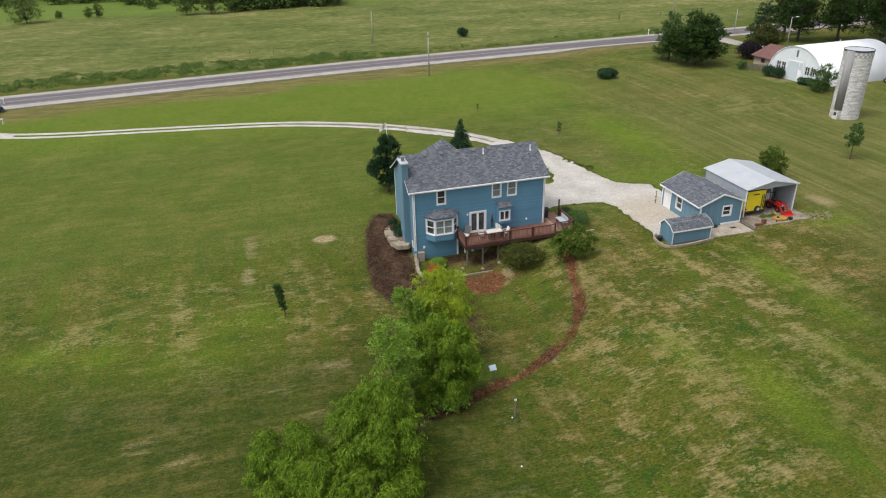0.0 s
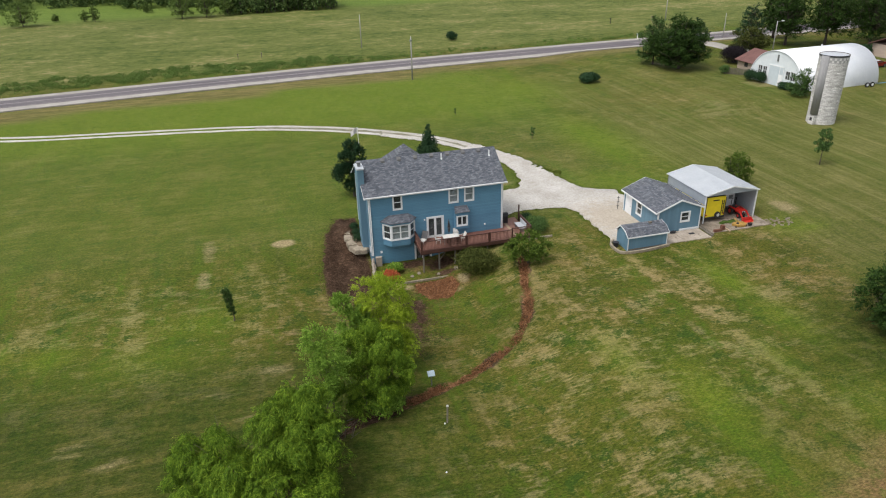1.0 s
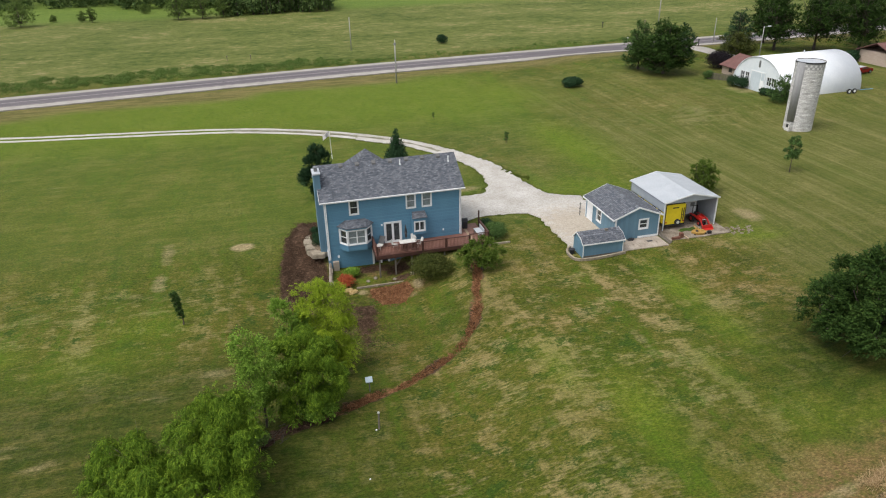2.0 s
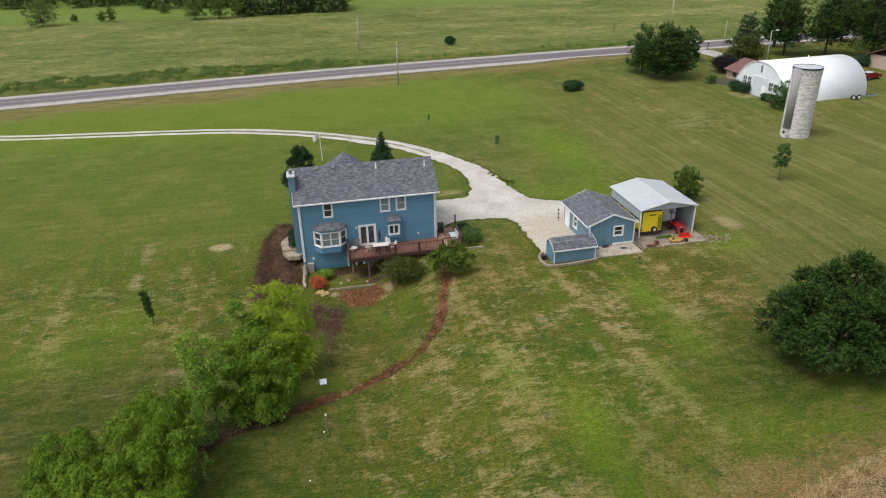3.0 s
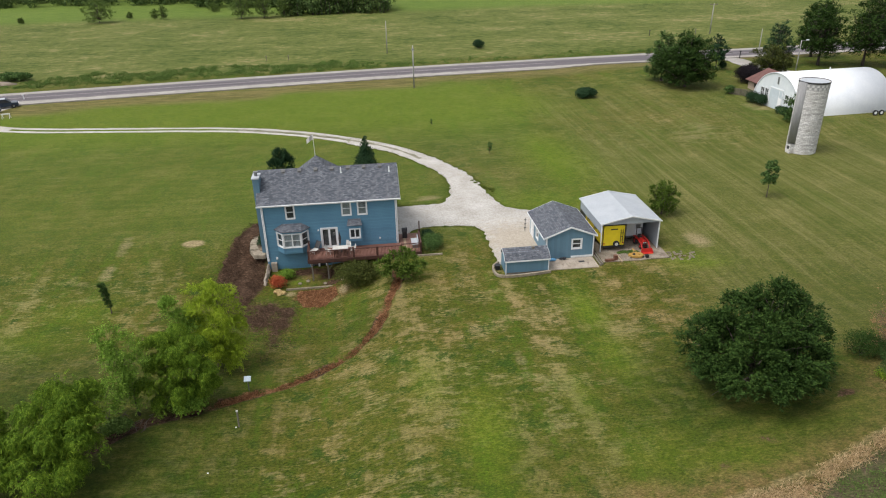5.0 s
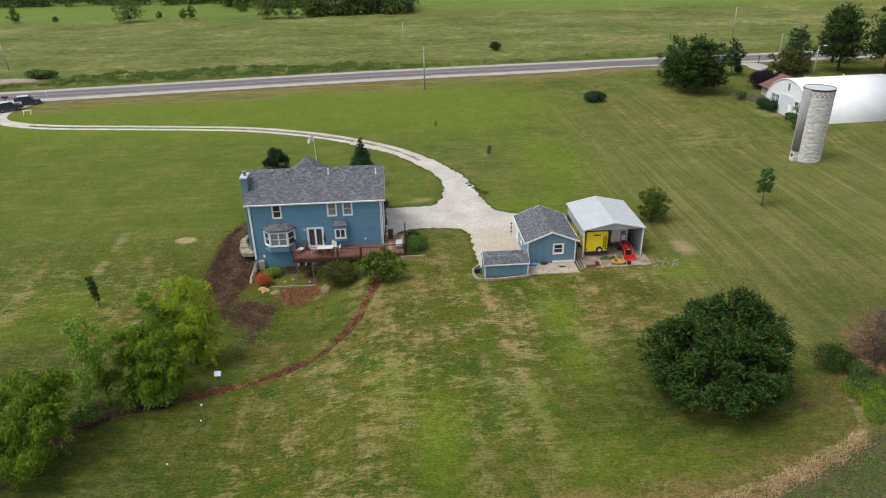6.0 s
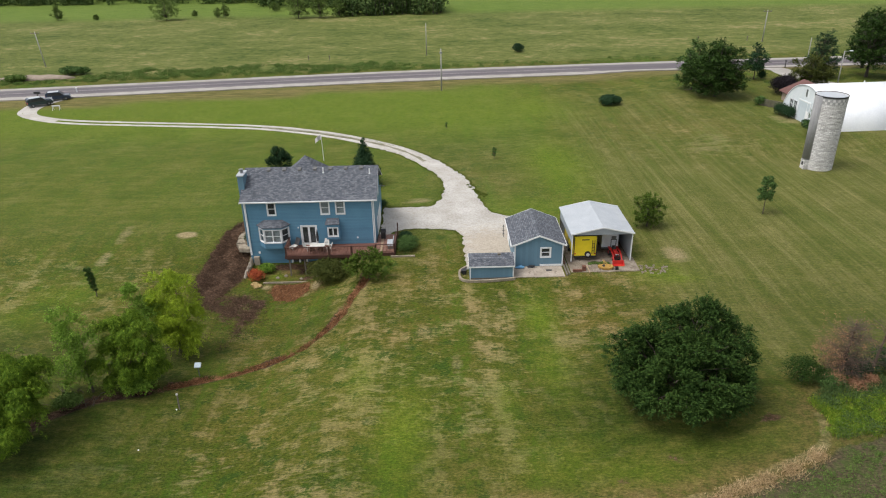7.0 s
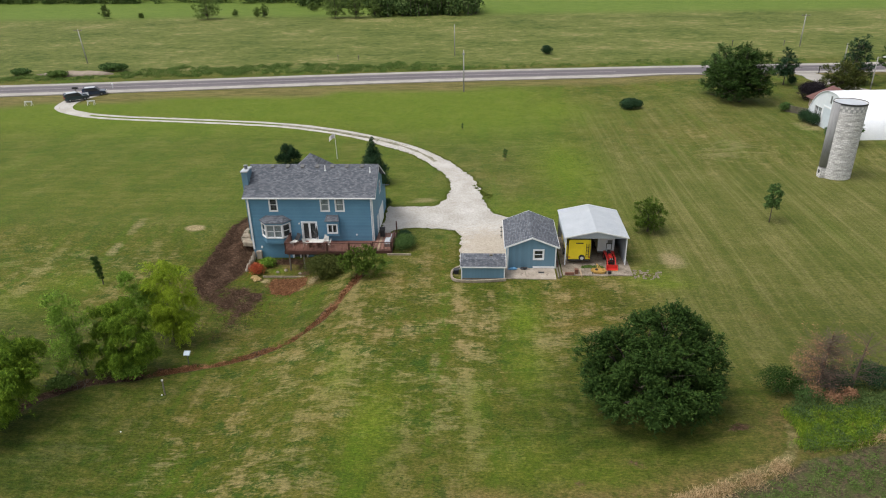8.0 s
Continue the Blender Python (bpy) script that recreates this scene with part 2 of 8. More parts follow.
# ---- building helpers ----
ORIGIN = {}


class Solid:
    """Collects plain solids in one mesh."""

    def __init__(self):
        self.v, self.f = [], []

    def add(self, verts, faces):
        k = len(self.v)
        self.v += [tuple(map(float, p)) for p in verts]
        self.f += [tuple(k + i for i in q) for q in faces]
        return self

    def box(self, x0, x1, y0, y1, z0, z1):
        return self.add([(x, y, z) for z in (z0, z1) for y in (y0, y1) for x in (x0, x1)],
                        [(0, 2, 3, 1), (4, 5, 7, 6), (0, 1, 5, 4), (2, 6, 7, 3), (0, 4, 6, 2), (1, 3, 7, 5)])

    def prism(self, pts, axis, a, b):
        """A polygon drawn across an axis, pulled from a to b along it."""
        n = len(pts)
        def at(p, w):
            return {"x": (w, p[0], p[1]), "y": (p[0], w, p[1]), "z": (p[0], p[1], w)}[axis]
        verts = [at(p, a) for p in pts] + [at(p, b) for p in pts]
        return self.add(verts, [tuple(range(n)), tuple(range(2 * n - 1, n - 1, -1))] +
                        [(i, i + n, (i + 1) % n + n, (i + 1) % n) for i in range(n)])

    def tube(self, p, q, r, s=None, n=8):
        s = r if s is None else s
        p, q = Vector(p), Vector(q)
        d = (q - p).normalized()
        u = d.orthogonal().normalized()
        w = d.cross(u)
        ring = [(math.cos(2 * math.pi * i / n), math.sin(2 * math.pi * i / n)) for i in range(n)]
        verts = [p + (u * c + w * k) * r for c, k in ring] + [q + (u * c + w * k) * s for c, k in ring]
        return self.add(verts, [tuple(range(n - 1, -1, -1)), tuple(range(n, 2 * n))] +
                        [(i, (i + 1) % n, (i + 1) % n + n, i + n) for i in range(n)])

    def slab(self, a, b, c, d, t):
        """A flat board with corners a b c d, t thick under its upper face."""
        p = [Vector(k) for k in (a, b, c, d)]
        nrm = (p[1] - p[0]).cross(p[3] - p[0]).normalized() * t
        if nrm.z < 0:
            p = [p[0], p[3], p[2], p[1]]
            nrm = -nrm
        return self.add([k - nrm for k in p] + p, [(3, 2, 1, 0), (4, 5, 6, 7)] + [(i, (i + 1) % 4, (i + 1) % 4 + 4, i + 4) for i in range(4)])

    def lump(self, c, r, seed=0, n=10, m=7, rough=0.18):
        """An uneven rounded stone or mound."""
        rnd = random.Random(seed)
        verts = [(c[0], c[1], c[2] - r[2])]
        for j in range(1, m):
            for i in range(n):
                a, e = 2 * math.pi * i / n, -math.pi / 2 + math.pi * j / m
                k = 1 + rnd.uniform(-rough, rough)
                verts.append((c[0] + k * r[0] * math.cos(e) * math.cos(a), c[1] + k * r[1] * math.cos(e) * math.sin(a), c[2] + k * r[2] * math.sin(e)))
        verts.append((c[0], c[1], c[2] + r[2]))
        faces = [(0, 1 + (i + 1) % n, 1 + i) for i in range(n)]
        for j in range(m - 2):
            o = 1 + j * n
            faces += [(o + i, o + (i + 1) % n, o + n + (i + 1) % n, o + n + i) for i in range(n)]
        o, e = 1 + (m - 2) * n, len(verts) - 1
        faces += [(o + i, o + (i + 1) % n, e) for i in range(n)]
        return self.add(verts, faces)


def mesh_of(name, verts, faces, material, smooth=False):
    me = bpy.data.meshes.new(name)
    me.from_pydata(verts, [], faces)
    me.materials.append(material)
    if smooth:
        me.shade_smooth()
    me.update()
    return me


def thing(name, at, label, category, group="", kind="", rz=0.0):
    """An empty at a thing's base, to carry its parts."""
    ob = new(name)
    ob.empty_display_size = 0.2
    ob.matrix_world = pose(*at, 0, 0, rz)
    ORIGIN[ob.name] = Vector(at) if rz == 0 else Vector((0, 0, 0))
    return tagged(ob, label, category, group, kind)


def part(name, solid, material, parent, label="", smooth=False, here=False, kind=""):
    """One mesh under a thing or a part. Solids are given in world places unless here is set."""
    o = Vector((0, 0, 0)) if here else ORIGIN.get(parent.name, Vector((0, 0, 0)))
    ob = new(name, mesh_of(name, [(x - o.x, y - o.y, z - o.z) for x, y, z in solid.v], solid.f, material, smooth))
    ob.parent = parent
    ORIGIN[ob.name] = o
    return tagged(ob, label, kind=kind)


def solo(name, solid, material, at, label, category, group="", kind="", smooth=False):
    """A thing of one mesh, its origin at its base."""
    ob = new(name, mesh_of(name, [(x - at[0], y - at[1], z - at[2]) for x, y, z in solid.v], solid.f, material, smooth))
    ob.location = at
    return tagged(ob, label, category, group, kind)


def pierced(solid, u0, u1, z0, z1, p0, p1, axis, holes):
    """A wall along x (axis 'x') or y, from p0 to p1 thick, with rectangular openings (u0, u1, z0, z1) through it: one closed mesh."""
    us = sorted({u0, u1, *[h[0] for h in holes], *[h[1] for h in holes]})
    zs = sorted({z0, z1, *[h[2] for h in holes], *[h[3] for h in holes]})
    def kept(i, j):
        if not (0 <= i < len(us) - 1 and 0 <= j < len(zs) - 1):
            return False
        u, z = (us[i] + us[i + 1]) / 2, (zs[j] + zs[j + 1]) / 2
        return not any(h[0] < u < h[1] and h[2] < z < h[3] for h in holes)
    made = {}
    def corner(i, j, p):
        if (i, j, p) not in made:
            made[i, j, p] = len(solid.v)
            solid.v.append((us[i], p, zs[j]) if axis == "x" else (p, us[i], zs[j]))
        return made[i, j, p]
    for i in range(len(us) - 1):
        for j in range(len(zs) - 1):
            if not kept(i, j):
                continue
            sq = ((i, j), (i + 1, j), (i + 1, j + 1), (i, j + 1))
            solid.f.append(tuple(corner(*c, p0) for c in sq))
            solid.f.append(tuple(corner(*c, p1) for c in reversed(sq)))
            for (a, b), (di, dj) in zip(zip(sq, sq[1:] + sq[:1]), ((0, -1), (1, 0), (0, 1), (-1, 0))):
                if not kept(i + di, j + dj):
                    solid.f.append((corner(*b, p0), corner(*a, p0), corner(*a, p1), corner(*b, p1)))
    return solid


def window(parent, m, w, h, name="window", label="", bars=(), blind=False, mid=True, casing=0.095, stile=0.065):
    """A framed window or glazed door: casing and sash, panes, and a blind where one hangs. Local x along the wall, -y outwards."""
    s = Solid()
    c = casing
    for a, b, z, k in ((-c, 0, -c, h + c), (w, w + c, -c, h + c), (0, w, -c, 0), (0, w, h, h + c)):
        s.box(a, b, -0.035, 0.10, z, k)
    e = stile
    for a, b, z, k in ((0, e, 0, h), (w - e, w, 0, h), (e, w - e, 0, e), (e, w - e, h - e, h)):
        s.box(a, b, 0.02, 0.08, z, k)
    if mid:
        s.box(e, w - e, 0.02, 0.08, h / 2 - 0.03, h / 2 + 0.03)
    for u in bars:
        s.box(u - 0.9 * e, u + 0.9 * e, 0.0, 0.09, e, h - e)
    ob = part(name, s, WHITE, parent, label or "white window frame", here=True)
    ob.matrix_local = m
    ORIGIN[ob.name] = Vector((0, 0, 0))
    cuts = [e] + [u for u in bars] + [w - e]
    for a, b in zip(cuts, cuts[1:]):
        for z, k in ((e, h / 2), (h / 2, h - e)) if mid else ((e, h - e),):
            g = part("pane", Solid().box(a, b, 0.045, 0.055, z, k), GLASS, ob, here=True)
            g.visible_shadow = False
    # added dark sheet behind the glass, painted as the room's shade
    part("room_shade_panel", Solid().box(0.0, w, 0.16, 0.18, 0.0, h), ROOM_SHADE, ob, here=True)
    if blind:
        s = Solid()
        for i in range(int(h / 0.06)):
            s.slab((e, 0.10, 0.05 + i * 0.06), (w - e, 0.10, 0.05 + i * 0.06), (w - e, 0.13, 0.10 + i * 0.06), (e, 0.13, 0.10 + i * 0.06), 0.004)
        part("blind", s, BLIND, ob, "pale slatted window blind", here=True)
    return ob


# ---- plants ----
def leaf_cloud(rng, centres, radii, count, size, aspect=0.5, droop=0.0, squash=0.85, shell=0.55):
    """Leaves scattered through clumps, each a small four-sided blade."""
    centres, radii = np.array(centres, float), np.array(radii, float)
    k = rng.choice(len(radii), count, p=radii ** 2 / (radii ** 2).sum())
    d = rng.normal(size=(count, 3))
    d[:, 2] += 0.45
    d /= np.linalg.norm(d, axis=1, keepdims=True)
    r = radii[k] * (shell + (1 - shell) * rng.random(count) ** 0.6) * (1 + 0.14 * rng.normal(size=count))
    p = centres[k] + d * r[:, None] * np.array((1, 1, squash))
    nrm = d + 0.55 * rng.normal(size=(count, 3)) + np.array((0, 0, 0.25))
    a = rng.normal(size=(count, 3)) + np.array((0, 0, -2.2 * droop))
    b = np.cross(nrm, a)
    b /= np.linalg.norm(b, axis=1, keepdims=True) + 1e-9
    a /= np.linalg.norm(a, axis=1, keepdims=True)
    ln = (size * rng.uniform(0.6, 1.4, count))[:, None]
    return blades(p, a * ln, b * ln * aspect)


def blades(p, a, b):
    v = np.stack([p - a / 2, p + b / 2, p + a / 2, p - b / 2], 1).reshape(-1, 3)
    return v


def blade_mesh(name, v, material):
    n = len(v) // 4
    me = bpy.data.meshes.new(name)
    me.from_pydata(v, [], np.arange(4 * n).reshape(n, 4))
    me.materials.append(material)
    me.update()
    return me


def crown_part(name, v, material, parent, label="", kind=""):
    ob = new(name, blade_mesh(name, v, material))
    ob.parent = parent
    return tagged(ob, label, kind=kind)


def limbs(rng, base_r, fork, tips, bend=0.25):
    """A tapered trunk up to the fork, and curved limbs out to the clumps."""
    s = Solid()
    f = Vector(fork)
    mid = Vector((f.x * 0.4 + rng.normal() * 0.05, f.y * 0.4 + rng.normal() * 0.05, f.z * 0.5))
    s.tube((0, 0, -0.15), mid, base_r * 1.25, base_r * 0.85)
    s.tube(mid, f, base_r * 0.85, base_r * 0.65)
    for t in tips:
        t = Vector(t)
        q = f.lerp(t, 0.5) + Vector(rng.normal(size=3) * bend * 0.5)
        s.tube(f, q, base_r * 0.42, base_r * 0.25, 6)
        s.tube(q, t, base_r * 0.25, base_r * 0.07, 6)
        for i in range(2):
            e = t + Vector(rng.normal(size=3) * bend * 1.6)
            s.tube(q.lerp(t, 0.4 + 0.4 * i), e, base_r * 0.12, base_r * 0.03, 5)
    return s


def crown_points(rng, shape, height, width, low, n):
    """Centres and radii of the clumps of a crown."""
    cs, rs = [], []
    for i in range(n):
        u = rng.random()
        a = 2.4 * i + rng.uniform(-0.5, 0.5)
        if shape == "cone":
            z = low + (height - low) * (i + 0.5) / n
            k = (1 - (z - low) / (height - low)) ** 0.8
            r = width / 2 * k
            rho = r * 0.55 * rng.uniform(0.5, 1.0)
            rs.append(max(0.25, r * 0.62))
        else:
            zz = rng.uniform(-0.9, 0.95)
            k = math.sqrt(max(0.05, 1 - zz * zz))
            z = low + (height - low) * (0.48 + 0.5 * zz * 0.84)
            rho = width / 2 * k * rng.uniform(0.6, 1.0) * math.sqrt(0.15 + 0.85 * u)
            rs.append(rng.uniform(0.09, 0.21) * min(width, height - low) * (0.75 + 0.25 * k))
        cs.append((rho * math.cos(a), rho * math.sin(a), z))
    return cs, rs


def dome(seed, width, height, low=0.3, rings=6, belly=0.38, big=0.15, loose=0.12):
    """Lobes over a rounded, uneven crown that may reach down to the ground."""
    rnd = random.Random(seed)
    out = []
    for j in range(rings):
        t = 0.06 + 0.9 * j / (rings - 1)
        rr = width / 2 * math.sqrt(max(0.02, 1 - ((t - belly) / (1.04 - belly if t > belly else belly + 0.35)) ** 2))
        r_lobe = big * width * rnd.uniform(0.85, 1.1) * (0.65 + 0.35 * rr / (width / 2))
        rho = max(0.0, rr - r_lobe)
        n = max(1, int(rho * 5.2 / r_lobe * 0.62))
        if rho > 0.5 * r_lobe:
            out.append((0.0, 0.0, low + (height - low) * t * 0.92, max(r_lobe, rho * 0.72)))
        for i in range(n):
            a = 2 * math.pi * (i + 0.5 * (j % 2) + rnd.uniform(-0.3, 0.3)) / n
            k = rho * (1 + rnd.uniform(-loose, loose))
            out.append((k * math.cos(a), k * math.sin(a), low + (height - low) * t * 0.92 + rnd.uniform(-0.05, 0.05) * height, r_lobe * rnd.uniform(0.8, 1.15)))
    return out


def spray_crown(rng, lobes, sprays, each, length, leaf, aspect, droop=0.3, flat=0.0, sub=9, inner=0.2):
    """Leafy twigs springing from the lobes of a crown: each twig curves outwards and down and carries its own leaves."""
    big_c, big_r = np.array([b[:3] for b in lobes], float), np.array([b[3] for b in lobes], float) * 0.84
    cs, rs = [], []
    for c, r in zip(big_c, big_r):
        for i in range(sub):
            d = rng.normal(size=3)
            d[2] = abs(d[2]) * 0.95 - 0.3
            d /= np.linalg.norm(d)
            cs.append(c + d * r * rng.uniform(0.5, 0.78) * np.array((1, 1, 0.9)))
            rs.append(r * rng.uniform(0.26, 0.46))
    cs, rs = np.array(cs), np.array(rs)
    k = rng.choice(len(rs), sprays, p=rs ** 2 / (rs ** 2).sum())
    d = rng.normal(size=(sprays, 3)) + np.array((0, 0, 0.4))
    d /= np.linalg.norm(d, axis=1, keepdims=True)
    p = cs[k] + d * (rs[k] * rng.uniform(0.7, 1.05, sprays))[:, None]
    gap = np.linalg.norm(p[:, None] - big_c[None], axis=2) / big_r[None]
    keep = ((gap.min(1) > 0.66) | (rng.random(sprays) < inner)) & (p[:, 2] > 0.1)
    p, gap = p[keep], gap[keep]
    m = len(p)
    out = p - big_c[gap.argmin(1)]
    out /= np.linalg.norm(out, axis=1, keepdims=True) + 1e-9
    axis = out + 0.42 * rng.normal(size=(m, 3)) + np.array((0, 0, 0.3))
    axis[:, 2] *= 1 - flat
    axis /= np.linalg.norm(axis, axis=1, keepdims=True)
    ln = (length * rng.uniform(0.55, 1.35, m))[:, None, None]
    t = rng.random((m, each, 1))
    q = p[:, None] + ln * (axis[:, None] * t - np.array((0, 0, droop)) * t * t) + 0.10 * length * rng.normal(size=(m, each, 3))
    side = np.stack([-axis[:, 1], axis[:, 0], 0 * axis[:, 0]], 1)[:, None] * rng.choice([-1.0, 1.0], (m, each, 1)) * rng.uniform(0.2, 0.9, (m, each, 1))
    a = axis[:, None] - np.array((0, 0, 2 * droop)) * t + side + 0.25 * rng.normal(size=(m, each, 3))
    a /= np.linalg.norm(a, axis=2, keepdims=True)
    nrm = 0.5 * out[:, None] + np.array((0, 0, 0.8)) + 0.45 * rng.normal(size=(m, each, 3))
    b = np.cross(nrm, a)
    b /= np.linalg.norm(b, axis=2, keepdims=True) + 1e-9
    size = leaf * rng.uniform(0.65, 1.35, (m, each, 1))
    return blades(q.reshape(-1, 3), (a * size).reshape(-1, 3), (b * size * aspect).reshape(-1, 3))


def mop_crown(rng, lobes, count, leaf, aspect, sub=7, inner=0.12):
    """Rounded mops of hanging leaves: on each mop the leaves lie over one another and point down its flanks, with gaps between the mops."""
    big_c, big_r = np.array([b[:3] for b in lobes], float), np.array([b[3] for b in lobes], float) * 0.86
    cs, rs = [], []
    for c, r in zip(big_c, big_r):
        for i in range(sub):
            d = rng.normal(size=3)
            d[2] = abs(d[2]) * 0.9 - 0.25
            d /= np.linalg.norm(d)
            cs.append(c + d * r * rng.uniform(0.55, 0.80) * np.array((1, 1, 0.9)))
            rs.append(r * rng.uniform(0.28, 0.48))
    cs, rs = np.array(cs), np.array(rs)
    k = rng.choice(len(rs), count, p=rs ** 2 / (rs ** 2).sum())
    d = rng.normal(size=(count, 3))
    d /= np.linalg.norm(d, axis=1, keepdims=True)
    d[:, 2] = np.where(d[:, 2] < -0.45, -d[:, 2], d[:, 2])
    ruffle = 1 + 0.18 * np.sin(7 * d[:, 0] + 2.1 * k) * np.sin(7 * d[:, 1] + 1.3 * k)
    p = cs[k] + d * (rs[k] * ruffle * rng.uniform(0.62, 1.10, count))[:, None] * np.array((1.0, 1.0, 0.92))
    p[:, 2] -= 0.35 * rs[k] * rng.random(count) * (1 - np.abs(d[:, 2]))
    gap = (np.linalg.norm(p[:, None] - cs[None], axis=2) / rs[None] < 0.66).sum(1)
    keep = ((gap == 0) | (rng.random(count) < inner)) & (p[:, 2] > 0.1)
    p, d = p[keep], d[keep]
    m = len(p)
    a = np.stack([d[:, 0] * 0.7, d[:, 1] * 0.7, -0.75 + 0 * d[:, 0]], 1) + 0.55 * rng.normal(size=(m, 3))
    a -= d * (a * d).sum(1, keepdims=True) * 0.75
    a /= np.linalg.norm(a, axis=1, keepdims=True)
    b = np.cross(d + 0.55 * rng.normal(size=(m, 3)), a)
    b /= np.linalg.norm(b, axis=1, keepdims=True) + 1e-9
    size = leaf * rng.uniform(0.6, 1.45, (m, 1))
    return blades(p, a * size, b * size * aspect)


def tree(name, at, height, width, low, leaves, material, label, category="tree", shape="round", clumps=26, size=0.2, seed=1, trunk=0.15, aspect=0.55, droop=0.0, group="", lobes=None, squash=0.85, shell=0.55, spray=None, mop=None):
    rng = np.random.default_rng(seed)
    ob = thing(name, at, label, category, group)
    if lobes:
        cs, rs = [c[:3] for c in lobes], [c[3] for c in lobes]
        fine, fr = [], []
        for c, r in zip(cs, rs):
            for i in range(12):
                d = rng.normal(size=3)
                d[2] = abs(d[2]) * 0.9 - 0.35
                d /= np.linalg.norm(d)
                fine.append(tuple(np.array(c) + d * r * rng.uniform(0.62, 0.88) * np.array((1, 1, 0.85))))
                fr.append(r * rng.uniform(0.22, 0.36))
            fine.append(c)
            fr.append(r * 0.55)
        tips = cs
        cs, rs = fine, fr
    else:
        cs, rs = crown_points(rng, shape, height, width, low, clumps if shape == "cone" else int(clumps * 2.4))
        tips = cs[:8] if shape != "cone" else [(0, 0, height * 0.9)]
    fork = (0, 0, max(0.3, low + 0.12 * (height - low)))
    part("trunk", limbs(rng, trunk, fork, tips, 0.045 * width), BARK, ob, here=True, smooth=True)
    v = spray_crown(rng, lobes, *spray) if spray else leaf_cloud(rng, cs, rs, leaves, size, aspect, droop, squash, shell)
    if mop:
        v = np.concatenate([v, mop_crown(rng, lobes, *mop)])
    crown_part("crown", v, material, ob)
    return ob


def shrub(name, at, w, d, h, leaves, material, label, size=0.10, seed=1, category="shrub", group="", lumps=9):
    rng = np.random.default_rng(seed)
    cs, rs = [], []
    for i in range(lumps):
        a, k = 2.4 * i, math.sqrt((i + 0.5) / lumps)
        cs.append((w / 2 * 0.62 * k * math.cos(a), d / 2 * 0.62 * k * math.sin(a), h * (0.58 - 0.2 * k * k) + rng.uniform(-0.05, 0.05) * h))
        rs.append(rng.uniform(0.36, 0.46) * min(w, d, 1.5 * h))
    ob = thing(name, at, label, category, group)
    s = Solid()
    for c in cs[:6]:
        s.tube((c[0] * 0.1, c[1] * 0.1, -0.08), (c[0] * 0.8, c[1] * 0.8, c[2]), 0.035, 0.01, 5)
    part("stem", s, BARK, ob, here=True)
    v = leaf_cloud(rng, cs, rs, leaves, size, 0.6, 0.0, min(1.0, h / min(w, d) * 0.9), 0.5)
    v = v[np.repeat(v.reshape(-1, 4, 3)[:, :, 2].min(1) > -0.05, 4)]
    crown_part("crown", v, material, ob)
    return ob


# ---- ground ----
def soft(v):
    v = np.clip(v, 0, 1)
    return v * v * (3 - 2 * v)


def ground_z(x, y):
    """Lawn height: level round the drive, a hollow behind the walk-out basement that runs down to the willows."""
    x, y = np.asarray(x, float), np.asarray(y, float)
    bx = np.where(x > 2, 1 - soft((x - 5) / 10), 1 - 0.55 * soft((2 - x) / 13))
    by = soft((6.2 - y) / 8.4) * (1 - 0.4 * soft((-14 - y) / 14))
    z = -0.35 - 2.2 * bx * by - 0.3 * soft((-6 - y) / 8) * soft((x - 8) / 8) * (1 - soft((-12 - y) / 12))
    z = z + 0.5 * soft((x - 26) / 14) * soft((-15 - y) / 12)
    z = z + 0.55 * soft((x - 36) / 9) * soft((-22 - y) / 8)
    z = z + 0.93 * soft((x - 54) / 14) * soft((y - 26) / 10) * soft((93 - y) / 10)
    z = z + 0.05 * np.sin(x * 0.31 + 1.3) * np.sin(y * 0.27) * soft((-3 - y) / 6)
    return z


def gz(x, y):
    return float(ground_z(x, y))


def to_line(x, y, pts):
    """Distance to a polyline."""
    best = np.full(x.shape, 1e9)
    for (ax, ay), (bx, by) in zip(pts, pts[1:]):
        dx, dy = bx - ax, by - ay
        t = np.clip(((x - ax) * dx + (y - ay) * dy) / (dx * dx + dy * dy), 0, 1)
        best = np.minimum(best, np.hypot(x - ax - t * dx, y - ay - t * dy))
    return best


def inside(x, y, pts):
    """Signed distance to a polygon, positive inside."""
    d = to_line(x, y, pts + pts[:1])
    odd = np.zeros(x.shape, bool)
    for (ax, ay), (bx, by) in zip(pts, pts[1:] + pts[:1]):
        cross = ((ay > y) != (by > y)) & (x < (bx - ax) * (y - ay) / (by - ay + 1e-12) + ax)
        odd ^= cross
    return np.where(odd, d, -d)


def spread(lo, a, b, hi, step, grow=1.13):
    """Grid lines: even between a and b, ever wider beyond."""
    mid = list(np.arange(a, b + step / 2, step))
    left, right, s = [], [], step
    while (left[-1] if left else a) > lo:
        s *= grow
        left.append((left[-1] if left else a) - s)
    s = step
    while (right[-1] if right else b) < hi:
        s *= grow
        right.append((right[-1] if right else b) + s)
    return np.array(left[::-1] + mid + right)


